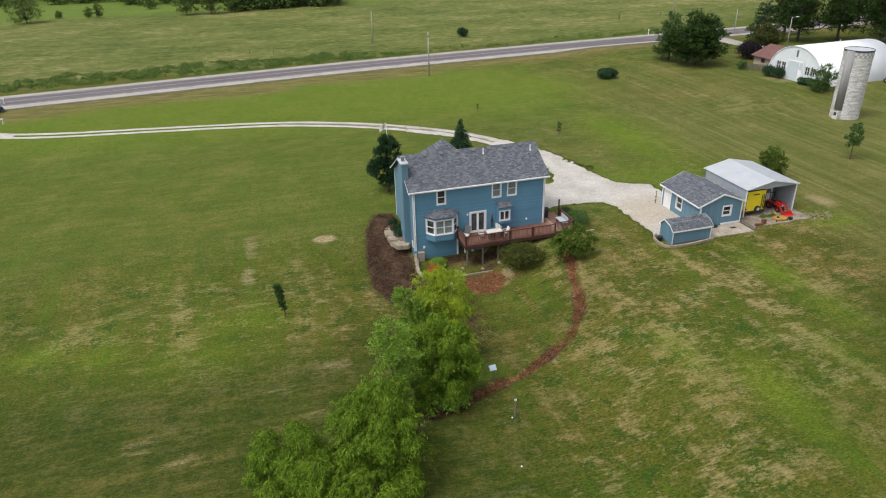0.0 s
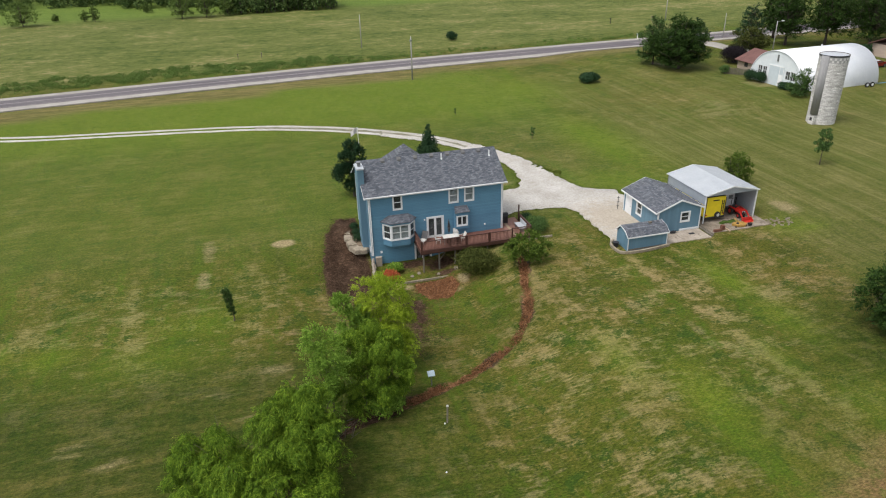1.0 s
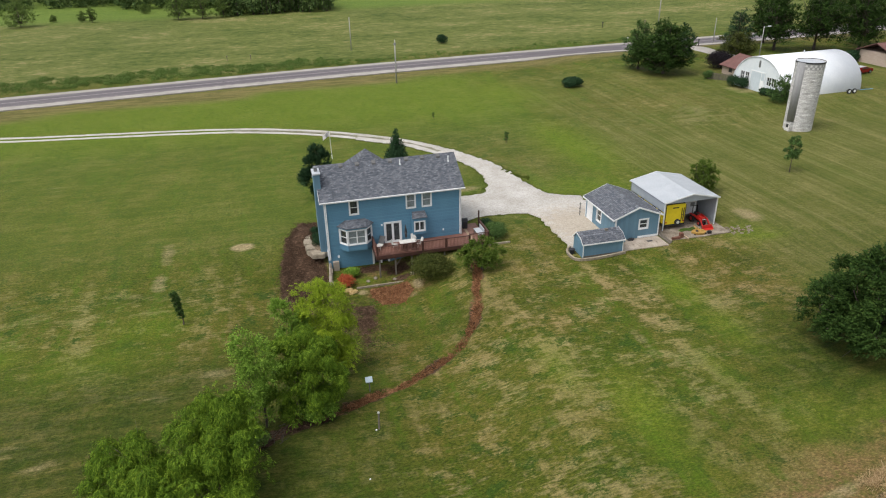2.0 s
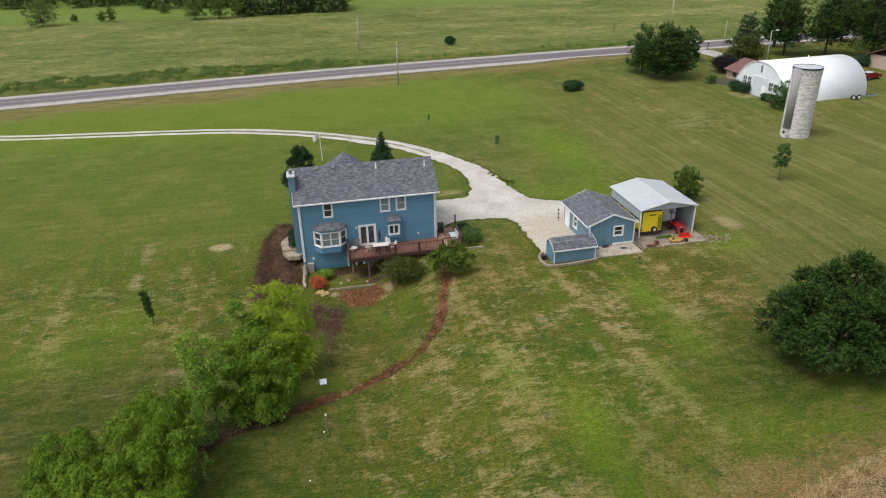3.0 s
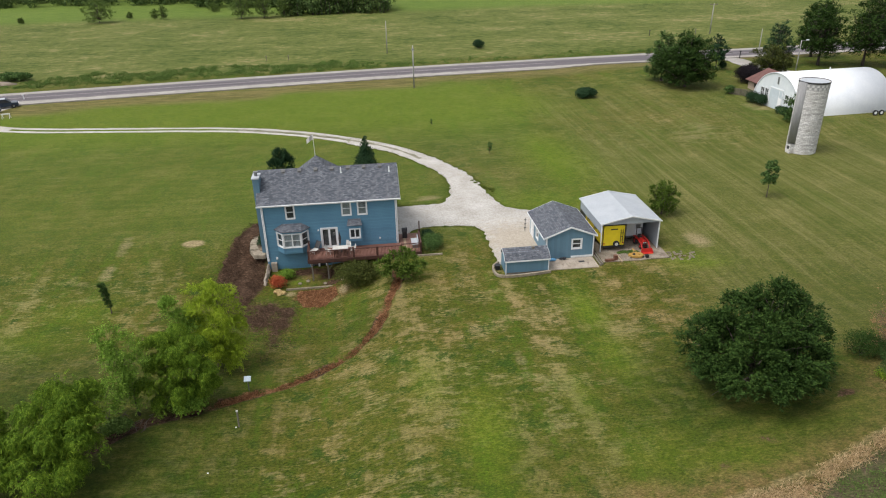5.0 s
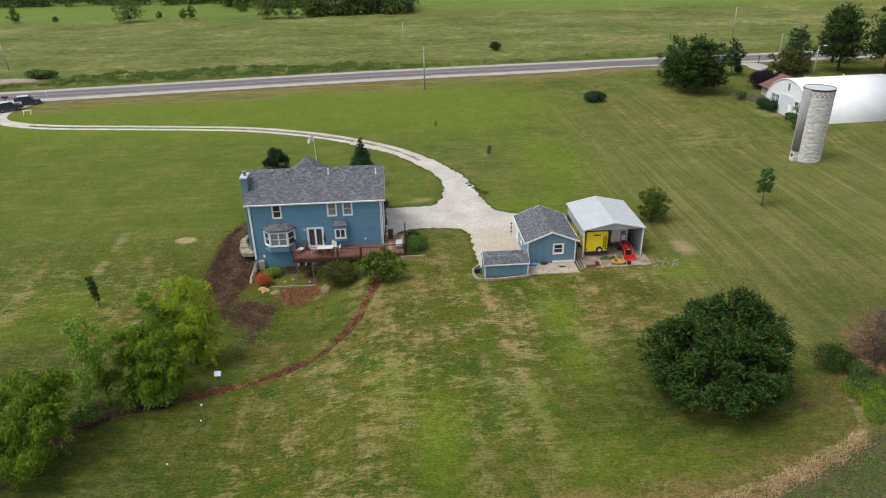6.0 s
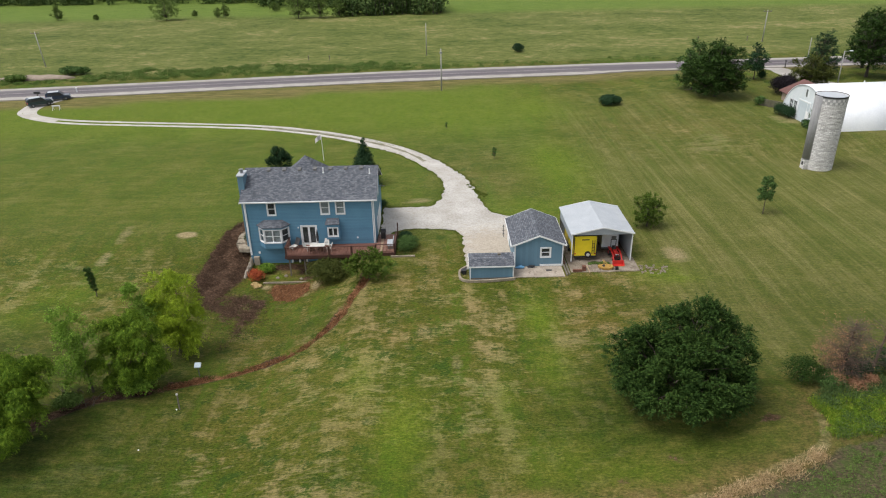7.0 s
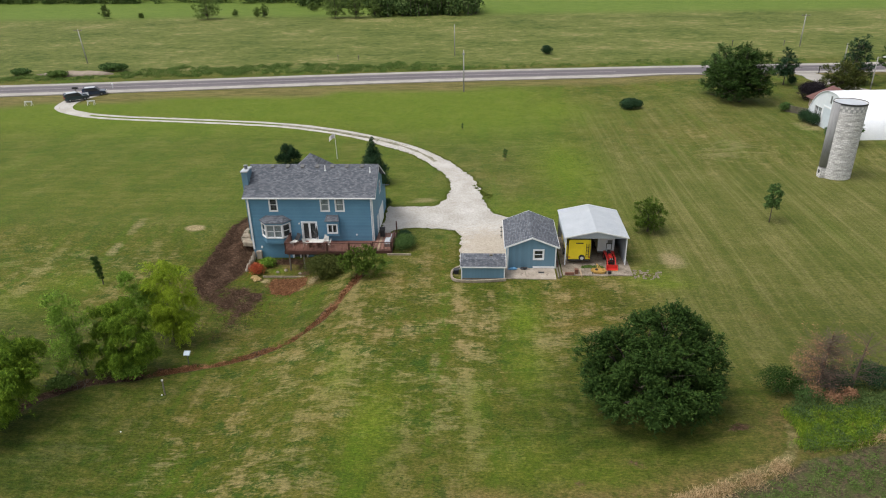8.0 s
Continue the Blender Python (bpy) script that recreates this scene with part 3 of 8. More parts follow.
MULCH = [(-2.3, 8.6), (-3.9, 5.0), (-4.9, 0.2), (-5.1, -4.9), (-4.2, -7.4), (-2.6, -9.4), (-1.4, -7.0), (-1.0, -5.4), (-0.3, -3.6), (-0.3, 0.4), (-0.4, 8.2)]
PATCH = [(-2.9, -7.4), (-2.6, -10.2), (-0.8, -11.8), (0.8, -13.2), (1.2, -16.2), (2.0, -16.0), (3.0, -13.2), (3.9, -10.0), (3.3, -7.4), (1.2, -6.2), (-0.6, -6.4)]
TRENCH = [(-3.2, -23.6), (-0.8, -22.6), (0.7, -21.9), (3.4, -20.9), (6.4, -19.0), (8.7, -17.6), (10.6, -15.1), (11.7, -13.0), (12.1, -11.2), (12.8, -8.9), (13.3, -7.4), (13.2, -5.9)]
DITCH = [(-14.0, -36.0), (-10.6, -30.2), (-8.8, -27.0), (-6.2, -24.6), (-3.0, -23.4)]
VERGE_X, VERGE_Y = [-160, -67, -54, -36.7, -18.6, 24, 43.6, 62, 95, 200], [52, 64.6, 67.6, 69.2, 71.2, 78.0, 80.3, 81.9, 84.5, 92]
CLAY = [(3.3, -4.5), (7.1, -4.4), (7.3, -6.3), (6.1, -8.1), (4.0, -7.8), (3.2, -6.0)]
SOILEDGE = [(20.0, -41.5), (26.8, -39.5), (31.3, -38.5), (35.2, -37.8), (39.1, -36.7), (43.0, -35.3), (45.2, -34.2), (46.0, -33.2), (46.5, -31.8), (46.6, -31.0)]
CROP = [(22.0, -48.0), (26.8, -40.6), (31.3, -39.4), (35.4, -38.4), (39.3, -37.3), (43.2, -35.9), (45.6, -34.7), (46.4, -34.0), (48.8, -33.5), (52.7, -31.9), (66.0, -28.8), (90.0, -24.0), (90.0, -60.0)]
REEDS = [(46.8, -29.9), (47.0, -31.4), (46.4, -33.3), (48.7, -33.1), (52.7, -31.4), (62.0, -28.6), (62.0, -25.6), (54.8, -27.2), (49.6, -27.9), (47.4, -28.9)]
gx = spread(-2600, -20, 50, 2600, 0.36, 1.09)
gy = spread(-400, -38, 14, 4200, 0.36, 1.075)
X, Y = np.meshgrid(gx, gy)
Z = ground_z(X, Y)
trench_d = to_line(X, Y, TRENCH)
Z = Z - 0.16 * np.exp(-(trench_d / 0.35) ** 2) + 0.10 * np.exp(-((trench_d - 0.75) / 0.35) ** 2)
Z = Z - 0.35 * np.exp(-(to_line(X, Y, DITCH) / 0.8) ** 2)
crop_in = inside(X, Y, CROP)
Z = Z - 0.35 * soft(crop_in / 1.2 + 0.6)
Z = Z + 0.12 * soft(inside(X, Y, MULCH) / 0.8) * np.sin(X * 2.1 + np.sin(Y * 1.7)) * 0.6
ny, nx = X.shape
cells = np.arange(ny * nx).reshape(ny, nx)
quads = np.stack([cells[:-1, :-1], cells[:-1, 1:], cells[1:, 1:], cells[1:, :-1]], -1).reshape(-1, 4)
ground_me = bpy.data.meshes.new("ground")
ground_me.from_pydata(np.stack([X, Y, Z], -1).reshape(-1, 3), [], quads)
ground_me.shade_smooth()


def blob(pts):
    m = np.zeros(X.shape)
    for x, y, rx, ry, k in pts:
        m = np.maximum(m, k * np.exp(-((X - x) / rx) ** 2 - ((Y - y) / ry) ** 2))
    return m


MASKS = {
    "mud": np.maximum.reduce([soft(inside(X, Y, MULCH) / 2.2 + 0.5), (0.60 + 0.13 * np.sin(1.9 * X + 0.8 * Y) * np.sin(1.4 * Y - 0.9 * X)) * soft(inside(X, Y, PATCH) / 2.4 + 0.5) * (1 - 0.22 * soft((-9 - Y) / 5)), (0.55 + 0.10 * np.sin(X * 0.8 + Y * 0.5)) * soft(1.25 - trench_d / (0.75 + 0.45 * np.sin(X * 1.3) ** 2)), 0.55 * blob([(5.2, -8.2, 1.2, 0.9, 0.8)]),
                              0.66 * blob([(6.8, -1.6, 2.8, 1.4, 1.1), (6.7, -3.4, 1.9, 0.8, 1.1), (4.0, -0.7, 2.6, 0.8, 1.25), (8.6, -3.6, 1.6, 0.9, 0.9), (42.3, -7.0, 1.5, 0.9, 0.8)]), 0.60 * blob([(43.3, -31.1, 1.4, 0.7, 1.1), (36.0, -34.2, 2.3, 0.9, 0.78), (32.2, -35.8, 2.1, 0.9, 0.74)]), 0.7 * soft(1.2 - to_line(X, Y, DITCH) / 0.9)]),
    "red": np.maximum.reduce([soft(inside(X, Y, CLAY) / 0.8 + 0.5), (0.58 + 0.08 * np.sin(X * 0.6 - Y * 0.7)) * soft(1.2 - trench_d / (0.70 + 0.4 * np.sin(X * 0.9 + 1) ** 2)) * soft((X + 4) / 3)]),
    "tan": np.maximum.reduce([0.8 * blob([(2.6, -4.9, 0.8, 0.8, 1.1), (7.9, -5.4, 0.7, 1.2, 1.3), (7.0, -7.2, 0.9, 0.6, 0.9)]), 1.0 * blob([(-8.4, 4.4, 1.35, 0.8, 1.35)]), blob([(-15.7, 4.8, 1.4, 3.4, 0.70), (-16.2, 0.0, 1.2, 3.6, 0.68), (19.2, -17.6, 1.6, 1.8, 0.6), (18.8, -9.2, 1.0, 2.5, 0.5), (22.0, -23.0, 1.0, 4.0, 0.55), (8.2, -18.4, 3.5, 1.3, 0.45), (6.3, -10.0, 1.6, 2.0, 0.3),
                              (11.5, -29.4, 3.0, 1.5, 0.5), (63.0, 32.0, 11.0, 11.0, 0.52), (79.0, 44.0, 3.5, 4.0, 0.75), (45.5, -3.6, 2.2, 3.0, 0.75), (46.5, 1.0, 1.4, 3.5, 0.4), (27.8, -17.0, 1.2, 3.0, 0.4), (15.6, -28.8, 1.6, 3.2, 0.5), (18.2, 13.0, 3.2, 1.6, 0.65), (44.0, -8.5, 3.5, 1.2, 0.5),
                              (-10.4, -16.4, 2.8, 1.3, 0.6), (-22.2, -16.0, 3.2, 1.0, 0.5), (-23.8, -22.1, 3.0, 1.6, 0.55), (-14.4, -18.6, 2.2, 1.2, 0.55), (-30.5, -16.2, 3.4, 1.0, 0.5), (-31.7, 28.5, 7.0, 4.0, 0.42), (-12.0, -22.0, 3.0, 2.0, 0.5), (-6.0, -15.5, 1.5, 1.5, 0.4), (-21.0, -24.0, 3.0, 2.0, 0.5), (84.0, 44.0, 3.0, 10.0, 0.5)]),
                              0.58 * soft(1.3 - to_line(X, Y, SOILEDGE) / 0.7)]),
    "lush": np.maximum.reduce([0.9 * blob([(29.6, -15.5, 1.6, 4.0, 1.0), (29.8, -23.5, 1.7, 4.2, 1.0), (18.0, -31.0, 2.2, 5.5, 0.95), (25.5, -27.5, 1.1, 3.5, 0.7), (14.5, -24.0, 1.4, 4.0, 0.6), (38.0, 26.0, 5.0, 14.0, 0.9), (38.0, 60.0, 9.0, 13.0, 0.9), (3.2, -2.6, 1.0, 0.6, 1.0), (33.4, -35.0, 5.0, 1.6, 0.85), (44.0, -8.8, 2.2, 1.0, 0.9), (-16.0, -8.0, 4.0, 2.5, 0.6), (-32.7, -8.4, 2.2, 1.6, 0.9), (-27.6, -9.9, 2.4, 1.8, 0.8), (-20.0, -13.0, 6.0, 3.0, 0.7), (33.0, 9.5, 9.0, 5.0, 0.7), (39.0, -33.2, 7.0, 1.9, 0.75), (29.0, -34.0, 4.0, 3.0, 0.7), (42.5, -7.8, 3.0, 2.2, 0.8)]),
                               0.75 * soft((Y - 30) / 25) * soft((82 - Y) / 6) * soft((52 - X) / 22) * soft((X + 160) / 60), 0.22 * soft((Y + 2) / 16) * soft((26 - X) / 12) * soft((84 - Y) / 6)]),
    "verge": soft((Y - np.interp(X, VERGE_X, VERGE_Y)) / 1.2) * soft((np.interp(X, [-420, -240, -130, -80, -44, 5.5, 44, 75, 119, 420], [40, 62, 74.5, 79.2, 83.6, 89.9, 93.2, 95.2, 97.1, 114]) - 3.5 - Y) / 1.5) * soft((X + 160) / 40),
    "front": soft((Y + 3) / 9) * soft((44 - X) / 12) * soft((84 - Y) / 6),
    "pasture": soft((Y - 205) / 12),
    "field": soft((Y - 96 - 0.09 * X) / 8),
    "stripe": soft((X - 37) / 8) * soft((Y + 30) / 10) * soft((80 - Y) / 25) * (1 - 0.4 * soft((Y - 18) / 22)),
    # long dark grass; the blob round the oak also paints its shade
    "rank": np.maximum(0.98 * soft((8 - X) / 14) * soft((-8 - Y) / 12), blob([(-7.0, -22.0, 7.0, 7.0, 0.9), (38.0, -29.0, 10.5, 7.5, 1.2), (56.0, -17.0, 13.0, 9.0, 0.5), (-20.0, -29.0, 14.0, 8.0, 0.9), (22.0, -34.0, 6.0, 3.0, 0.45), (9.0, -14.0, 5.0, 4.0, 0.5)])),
    "thin": np.clip(0.28 - 0.2 * soft((Y + 4) / 12) * soft((24 - X) / 12) + 0.72 * blob([(22.0, -20.0, 19.0, 15.0, 1.0), (48.0, -4.0, 16.0, 14.0, 0.9), (-17.0, -13.0, 17.0, 13.0, 0.9), (64.0, 26.0, 22.0, 22.0, 0.8), (4.0, -34.0, 14.0, 9.0, 0.8)]), 0, 1),
    "slant": soft((13 - X) / 8) * soft((-12 - Y) / 6),
    "ochre": np.maximum(1.0 * np.exp(-((to_line(X, Y, SOILEDGE) - 0.9) / 1.6) ** 2) * (crop_in < 0.5), blob([(26.9, -37.6, 3.5, 1.5, 0.9), (42.5, -33.6, 2.6, 1.8, 0.8), (51.0, -14.4, 1.2, 0.8, 0.35), (3.9, -1.6, 1.8, 1.0, 0.8), (7.2, -1.4, 3.0, 1.2, 0.9), (8.2, -6.0, 1.0, 1.2, 0.8), (3.3, -5.6, 0.7, 0.9, 0.7)])),
    "crop": soft(crop_in / 1.2 + 0.5),
}
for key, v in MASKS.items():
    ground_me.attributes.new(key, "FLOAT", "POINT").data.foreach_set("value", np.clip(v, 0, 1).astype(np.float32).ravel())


def ground_material():
    m, n, l, b = shader("lawn_and_soil")
    def mask(key, loose, edge=(0.42, 0.58)):
        a = n.new("ShaderNodeAttribute")
        a.attribute_name = key
        v = calc(n, l, "ADD", a.outputs["Fac"], calc(n, l, "MULTIPLY", calc(n, l, "SUBTRACT", loose, 0.5), 0.9))
        return ramp(n, l, v, [(edge[0], (0, 0, 0)), (edge[1], (1, 1, 1))]), a.outputs["Fac"]
    def attr(key):
        a = n.new("ShaderNodeAttribute")
        a.attribute_name = key
        return a.outputs["Fac"]
    def mixed(*pairs):
        out = None
        for v, k in pairs:
            v = calc(n, l, "MULTIPLY", v, k)
            out = v if out is None else calc(n, l, "ADD", out, v)
        return out
    huge = noise_node(n, l, 0.035, 4)
    big = noise_node(n, l, 0.16, 5, turn=20)
    streak = noise_node(n, l, 0.9, 8, (0.22, 1.15, 1), 6, 0.72)
    clump = noise_node(n, l, 1.6, 5, rough=0.7)
    tuft = noise_node(n, l, 6.0, 4, (0.7, 1.3, 1), rough=0.75)
    blade = noise_node(n, l, 22.0, 3, rough=0.8)
    hair = noise_node(n, l, 3.2, 5, (0.32, 1.5, 1), 4, 0.7)
    # wheel rows of the mower run straight away from the house, and slantwise over the hollow
    rows = noise_node(n, l, 0.42, 6, (1.0, 0.10, 1), 2, 0.62)
    skew = noise_node(n, l, 0.62, 6, (1.0, 0.16, 1), 58, 0.62)
    turned = ramp(n, l, attr("slant"), [(0.0, (0, 0, 0)), (1.0, (1, 1, 1))])
    rows = blend(n, l, turned, rows, skew)
    mix = mixed((big, 0.26), (streak, 0.26), (clump, 0.22), (tuft, 0.26))
    lawn = ramp(n, l, mix, [(0.41, (0.033, 0.053, 0.005)), (0.47, (0.056, 0.077, 0.008)), (0.53, (0.084, 0.092, 0.014)), (0.60, (0.132, 0.120, 0.036))])
    worn = ramp(n, l, mixed((rows, 0.34), (big, 0.12), (noise_node(n, l, 0.75, 6, (0.85, 1.25, 1), 25, 0.68), 0.38), (hair, 0.16)), [(0.515, (0, 0, 0)), (0.58, (0.95, 0.95, 0.95))])
    lawn = blend(n, l, calc(n, l, "MULTIPLY", attr("thin"), worn), lawn, (0.245, 0.202, 0.100))
    patch = ramp(n, l, mixed((noise_node(n, l, 0.33, 7, (0.8, 1.2, 1), -25, 0.7), 0.62), (hair, 0.38)), [(0.525, (0, 0, 0)), (0.60, (0.75, 0.75, 0.75))])
    lawn = blend(n, l, calc(n, l, "MULTIPLY", attr("thin"), patch), lawn, (0.265, 0.225, 0.120))
    fresh = ramp(n, l, mixed((rows, 0.6), (clump, 0.4)), [(0.40, (0.7, 0.7, 0.7)), (0.48, (0, 0, 0))])
    lawn = blend(n, l, fresh, lawn, (0.062, 0.112, 0.008))
    weeds = ramp(n, l, mixed((noise_node(n, l, 0.55, 7, rough=0.7), 0.75), (tuft, 0.25)), [(0.41, (0.9, 0.9, 0.9)), (0.46, (0, 0, 0))])
    lawn = blend(n, l, weeds, lawn, (0.032, 0.066, 0.008))
    warm = ramp(n, l, huge, [(0.35, (0.95, 1.06, 0.80)), (0.65, (1.14, 0.98, 0.95))])
    col = blend(n, l, 1.0, lawn, warm, "MULTIPLY")
    # mown rows on the open lawn
    wide = noise_node(n, l, 0.9, 4, (1.0, 0.012, 1), 1.5, 0.7)
    narrow = noise_node(n, l, 2.4, 3, (1.0, 0.02, 1), 1.5, 0.7)
    bands = ramp(n, l, mixed((wide, 0.42), (narrow, 0.22), (big, 0.18), (hair, 0.18)), [(0.41, (0.074, 0.092, 0.016)), (0.50, (0.108, 0.116, 0.028)), (0.59, (0.182, 0.166, 0.062))])
    col = blend(n, l, calc(n, l, "MULTIPLY", attr("stripe"), 0.8), col, bands)
    smooth_lawn = ramp(n, l, mixed((hair, 0.35), (big, 0.3), (streak, 0.35)), [(0.40, (0.062, 0.094, 0.014)), (0.50, (0.086, 0.114, 0.022)), (0.59, (0.150, 0.146, 0.048))])
    col = blend(n, l, calc(n, l, "MULTIPLY", attr("front"), 0.45), col, smooth_lawn)
    ochre = ramp(n, l, tuft, [(0.3, (0.135, 0.084, 0.033)), (0.7, (0.240, 0.155, 0.075))])
    col = blend(n, l, calc(n, l, "MULTIPLY", attr("ochre"), ramp(n, l, clump, [(0.35, (0.25, 0.25, 0.25)), (0.6, (1, 1, 1))])), col, ochre)
    lushc = ramp(n, l, mixed((clump, 0.5), (hair, 0.5)), [(0.36, (0.066, 0.120, 0.006)), (0.64, (0.145, 0.192, 0.015))])
    a = n.new("ShaderNodeAttribute")
    a.attribute_name = "lush"
    col = blend(n, l, calc(n, l, "MULTIPLY", a.outputs["Fac"], 0.85), col, lushc)
    fieldc = ramp(n, l, mixed((huge, 0.25), (noise_node(n, l, 0.10, 6, (0.5, 1.2, 1), 12, 0.7), 0.25), (noise_node(n, l, 0.8, 5, (0.55, 0.75, 1), 0, 0.85), 0.5)), [(0.40, (0.038, 0.064, 0.010)), (0.46, (0.078, 0.104, 0.020)), (0.53, (0.120, 0.134, 0.034)), (0.59, (0.225, 0.200, 0.088))])
    a = n.new("ShaderNodeAttribute")
    a.attribute_name = "field"
    col = blend(n, l, a.outputs["Fac"], col, fieldc)
    for key, c0, c1, k in (("verge", (0.092, 0.086, 0.024), (0.185, 0.148, 0.058), 0.9), ("pasture", (0.075, 0.130, 0.016), (0.125, 0.175, 0.030), 0.9)):
        a = n.new("ShaderNodeAttribute")
        a.attribute_name = key
        col = blend(n, l, calc(n, l, "MULTIPLY", a.outputs["Fac"], k), col, ramp(n, l, streak, [(0.4, c0), (0.6, c1)]))
    # dark rank grass, with the oak's shade put into the same colour
    rank_shade = ramp(n, l, mixed((clump, 0.3), (streak, 0.4), (noise_node(n, l, 0.4, 6, (0.6, 1.3, 1), 14, 0.7), 0.3)), [(0.41, (0.018, 0.038, 0.003)), (0.5, (0.040, 0.056, 0.006)), (0.59, (0.092, 0.090, 0.019))])
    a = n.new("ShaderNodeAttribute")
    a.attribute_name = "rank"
    col = blend(n, l, calc(n, l, "MULTIPLY", a.outputs["Fac"], 0.80), col, rank_shade)
    dry = ramp(n, l, tuft, [(0.3, (0.20, 0.16, 0.075)), (0.7, (0.36, 0.29, 0.17))])
    f, raw = mask("tan", streak, (0.45, 0.85))
    col = blend(n, l, f, col, dry)
    soilc = ramp(n, l, tuft, [(0.3, (0.048, 0.036, 0.021)), (0.7, (0.125, 0.096, 0.062))])
    plants = ramp(n, l, clump, [(0.40, (0, 0, 0)), (0.62, (0.8, 0.8, 0.8))])
    cropc = blend(n, l, plants, soilc, (0.065, 0.095, 0.022))
    f, raw = mask("crop", clump)
    col = blend(n, l, f, col, cropc)
    mudc = ramp(n, l, mixed((clump, 0.45), (tuft, 0.55)), [(0.36, (0.024, 0.013, 0.008)), (0.5, (0.060, 0.034, 0.020)), (0.66, (0.135, 0.088, 0.058))])
    redc = ramp(n, l, mixed((tuft, 0.5), (clump, 0.5)), [(0.36, (0.085, 0.034, 0.014)), (0.5, (0.150, 0.066, 0.030)), (0.64, (0.270, 0.150, 0.080))])
    f, raw = mask("red", clump)
    earth = blend(n, l, f, mudc, redc)
    ragged = calc(n, l, "SUBTRACT", mixed((clump, 0.9), (tuft, 0.55)), 0.225)
    f, raw = mask("mud", ragged, (0.42, 0.56))
    f2, raw = mask("red", ragged)
    both = blend(n, l, 1.0, f, f2, "LIGHTEN")
    col = blend(n, l, both, col, earth)
    grain = ramp(n, l, calc(n, l, "ADD", calc(n, l, "MULTIPLY", tuft, 0.55), calc(n, l, "MULTIPLY", blade, 0.45)), [(0.36, (0.50, 0.52, 0.50)), (0.5, (0.98, 0.98, 0.98)), (0.64, (1.55, 1.50, 1.50))])
    col = blend(n, l, 1.0, col, grain, "MULTIPLY")
    l.new(col, b.inputs["Base Color"])
    b.inputs["Roughness"].default_value = 0.95
    b.inputs["Specular IOR Level"].default_value = 0.15
    relief(n, l, b, calc(n, l, "ADD", tuft, calc(n, l, "MULTIPLY", clump, 1.2)), 0.8, 0.2)
    return m


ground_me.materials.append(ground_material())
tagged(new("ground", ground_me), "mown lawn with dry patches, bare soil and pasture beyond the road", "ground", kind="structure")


# ---- road, verge and drive ----
def strip(pts, offs, lift, wobble=0.0, seed=0):
    """A ribbon along a line between two sideways offsets, laid on the ground."""
    rnd = random.Random(seed)
    dense = []
    for (ax, ay), (bx, by) in zip(pts, pts[1:]):
        k = max(1, int(math.hypot(bx - ax, by - ay) / 1.2))
        dense += [(ax + (bx - ax) * i / k, ay + (by - ay) * i / k) for i in range(k)]
    dense.append(pts[-1])
    s, rows = Solid(), []
    for i, (x, y) in enumerate(dense):
        a, b = dense[max(0, i - 1)], dense[min(len(dense) - 1, i + 1)]
        d = math.hypot(b[0] - a[0], b[1] - a[1])
        nx_, ny_ = -(b[1] - a[1]) / d, (b[0] - a[0]) / d
        row = []
        for o in offs:
            o += rnd.uniform(-wobble, wobble)
            px, py = x + nx_ * o, y + ny_ * o
            row.append((px, py, gz(px, py) + lift))
        rows.append(row)
    for r in rows:
        s.v += r + [(p[0], p[1], p[2] - 0.25) for p in r]
    for i in range(len(rows) - 1):
        a, b = 4 * i, 4 * i + 4
        s.f += [(a, a + 1, b + 1, b)[::-1], (a, b, b + 2, a + 2)[::-1], (a + 1, a + 3, b + 3, b + 1)[::-1]]
    return s


def curve(pts, k=6):
    """A smooth line through points."""
    out = []
    q = [pts[0]] + list(pts) + [pts[-1]]
    for i in range(1, len(q) - 2):
        p0, p1, p2, p3 = (np.array(v, float) for v in q[i - 1:i + 3])
        for j in range(k):
            t = j / k
            out.append(tuple(0.5 * (2 * p1 + (p2 - p0) * t + (2 * p0 - 5 * p1 + 4 * p2 - p3) * t * t + (3 * p1 - p0 - 3 * p2 + p3) * t ** 3)))
    out.append(tuple(pts[-1]))
    return out


ROAD = curve([(-420.0, 40.0), (-240.0, 62.0), (-130.0, 74.5), (-80.0, 79.2), (-44.0, 83.6), (5.5, 89.9), (44.0, 93.2), (75.0, 95.2), (92.0, 95.9), (119.0, 97.1), (170.0, 100.5), (420.0, 114.0)], 8)
solo("road", strip(ROAD, (-3.3, 3.3), 0.22), ASPHALT, (0, 0, 0), "two-lane grey asphalt highway", "road", kind="structure")
solo("shoulder", strip(ROAD, (3.3, 5.5), 0.20, 0.12, 1), SHOULDER, (0, 0, 0), "pale gravel shoulder beside the highway", "shoulder", kind="structure")
solo("shoulder", strip(ROAD, (-6.2, -3.3), 0.20, 0.12, 2), SHOULDER, (0, 0, 0), "pale gravel shoulder beside the highway", "shoulder", kind="structure")
for o in (-0.12, 0.12, -2.9, 2.9):
    solo("road_line", strip(ROAD, (o - 0.05, o + 0.05), 0.227), LINE, (0, 0, 0), "faded painted line on the asphalt", "road line", kind="structure")
DRIVE = curve([(-58.4, 77.4), (-59.6, 73.0), (-60.0, 68.8), (-58.4, 63.2), (-52.4, 58.6), (-44.0, 55.6), (-32.2, 53.6), (-20.6, 51.7), (-9.9, 49.5), (-3.2, 47.0), (3.4, 43.7), (9.8, 39.3), (15.4, 34.2), (19.4, 28.4), (21.9, 23.6), (23.2, 18.0)], 5)
solo("driveway", strip(DRIVE, (0.45, 1.35), 0.035, 0.09, 3), GRAVEL, (0, 0, 0), "white gravel wheel track of the long drive", "driveway", kind="structure")
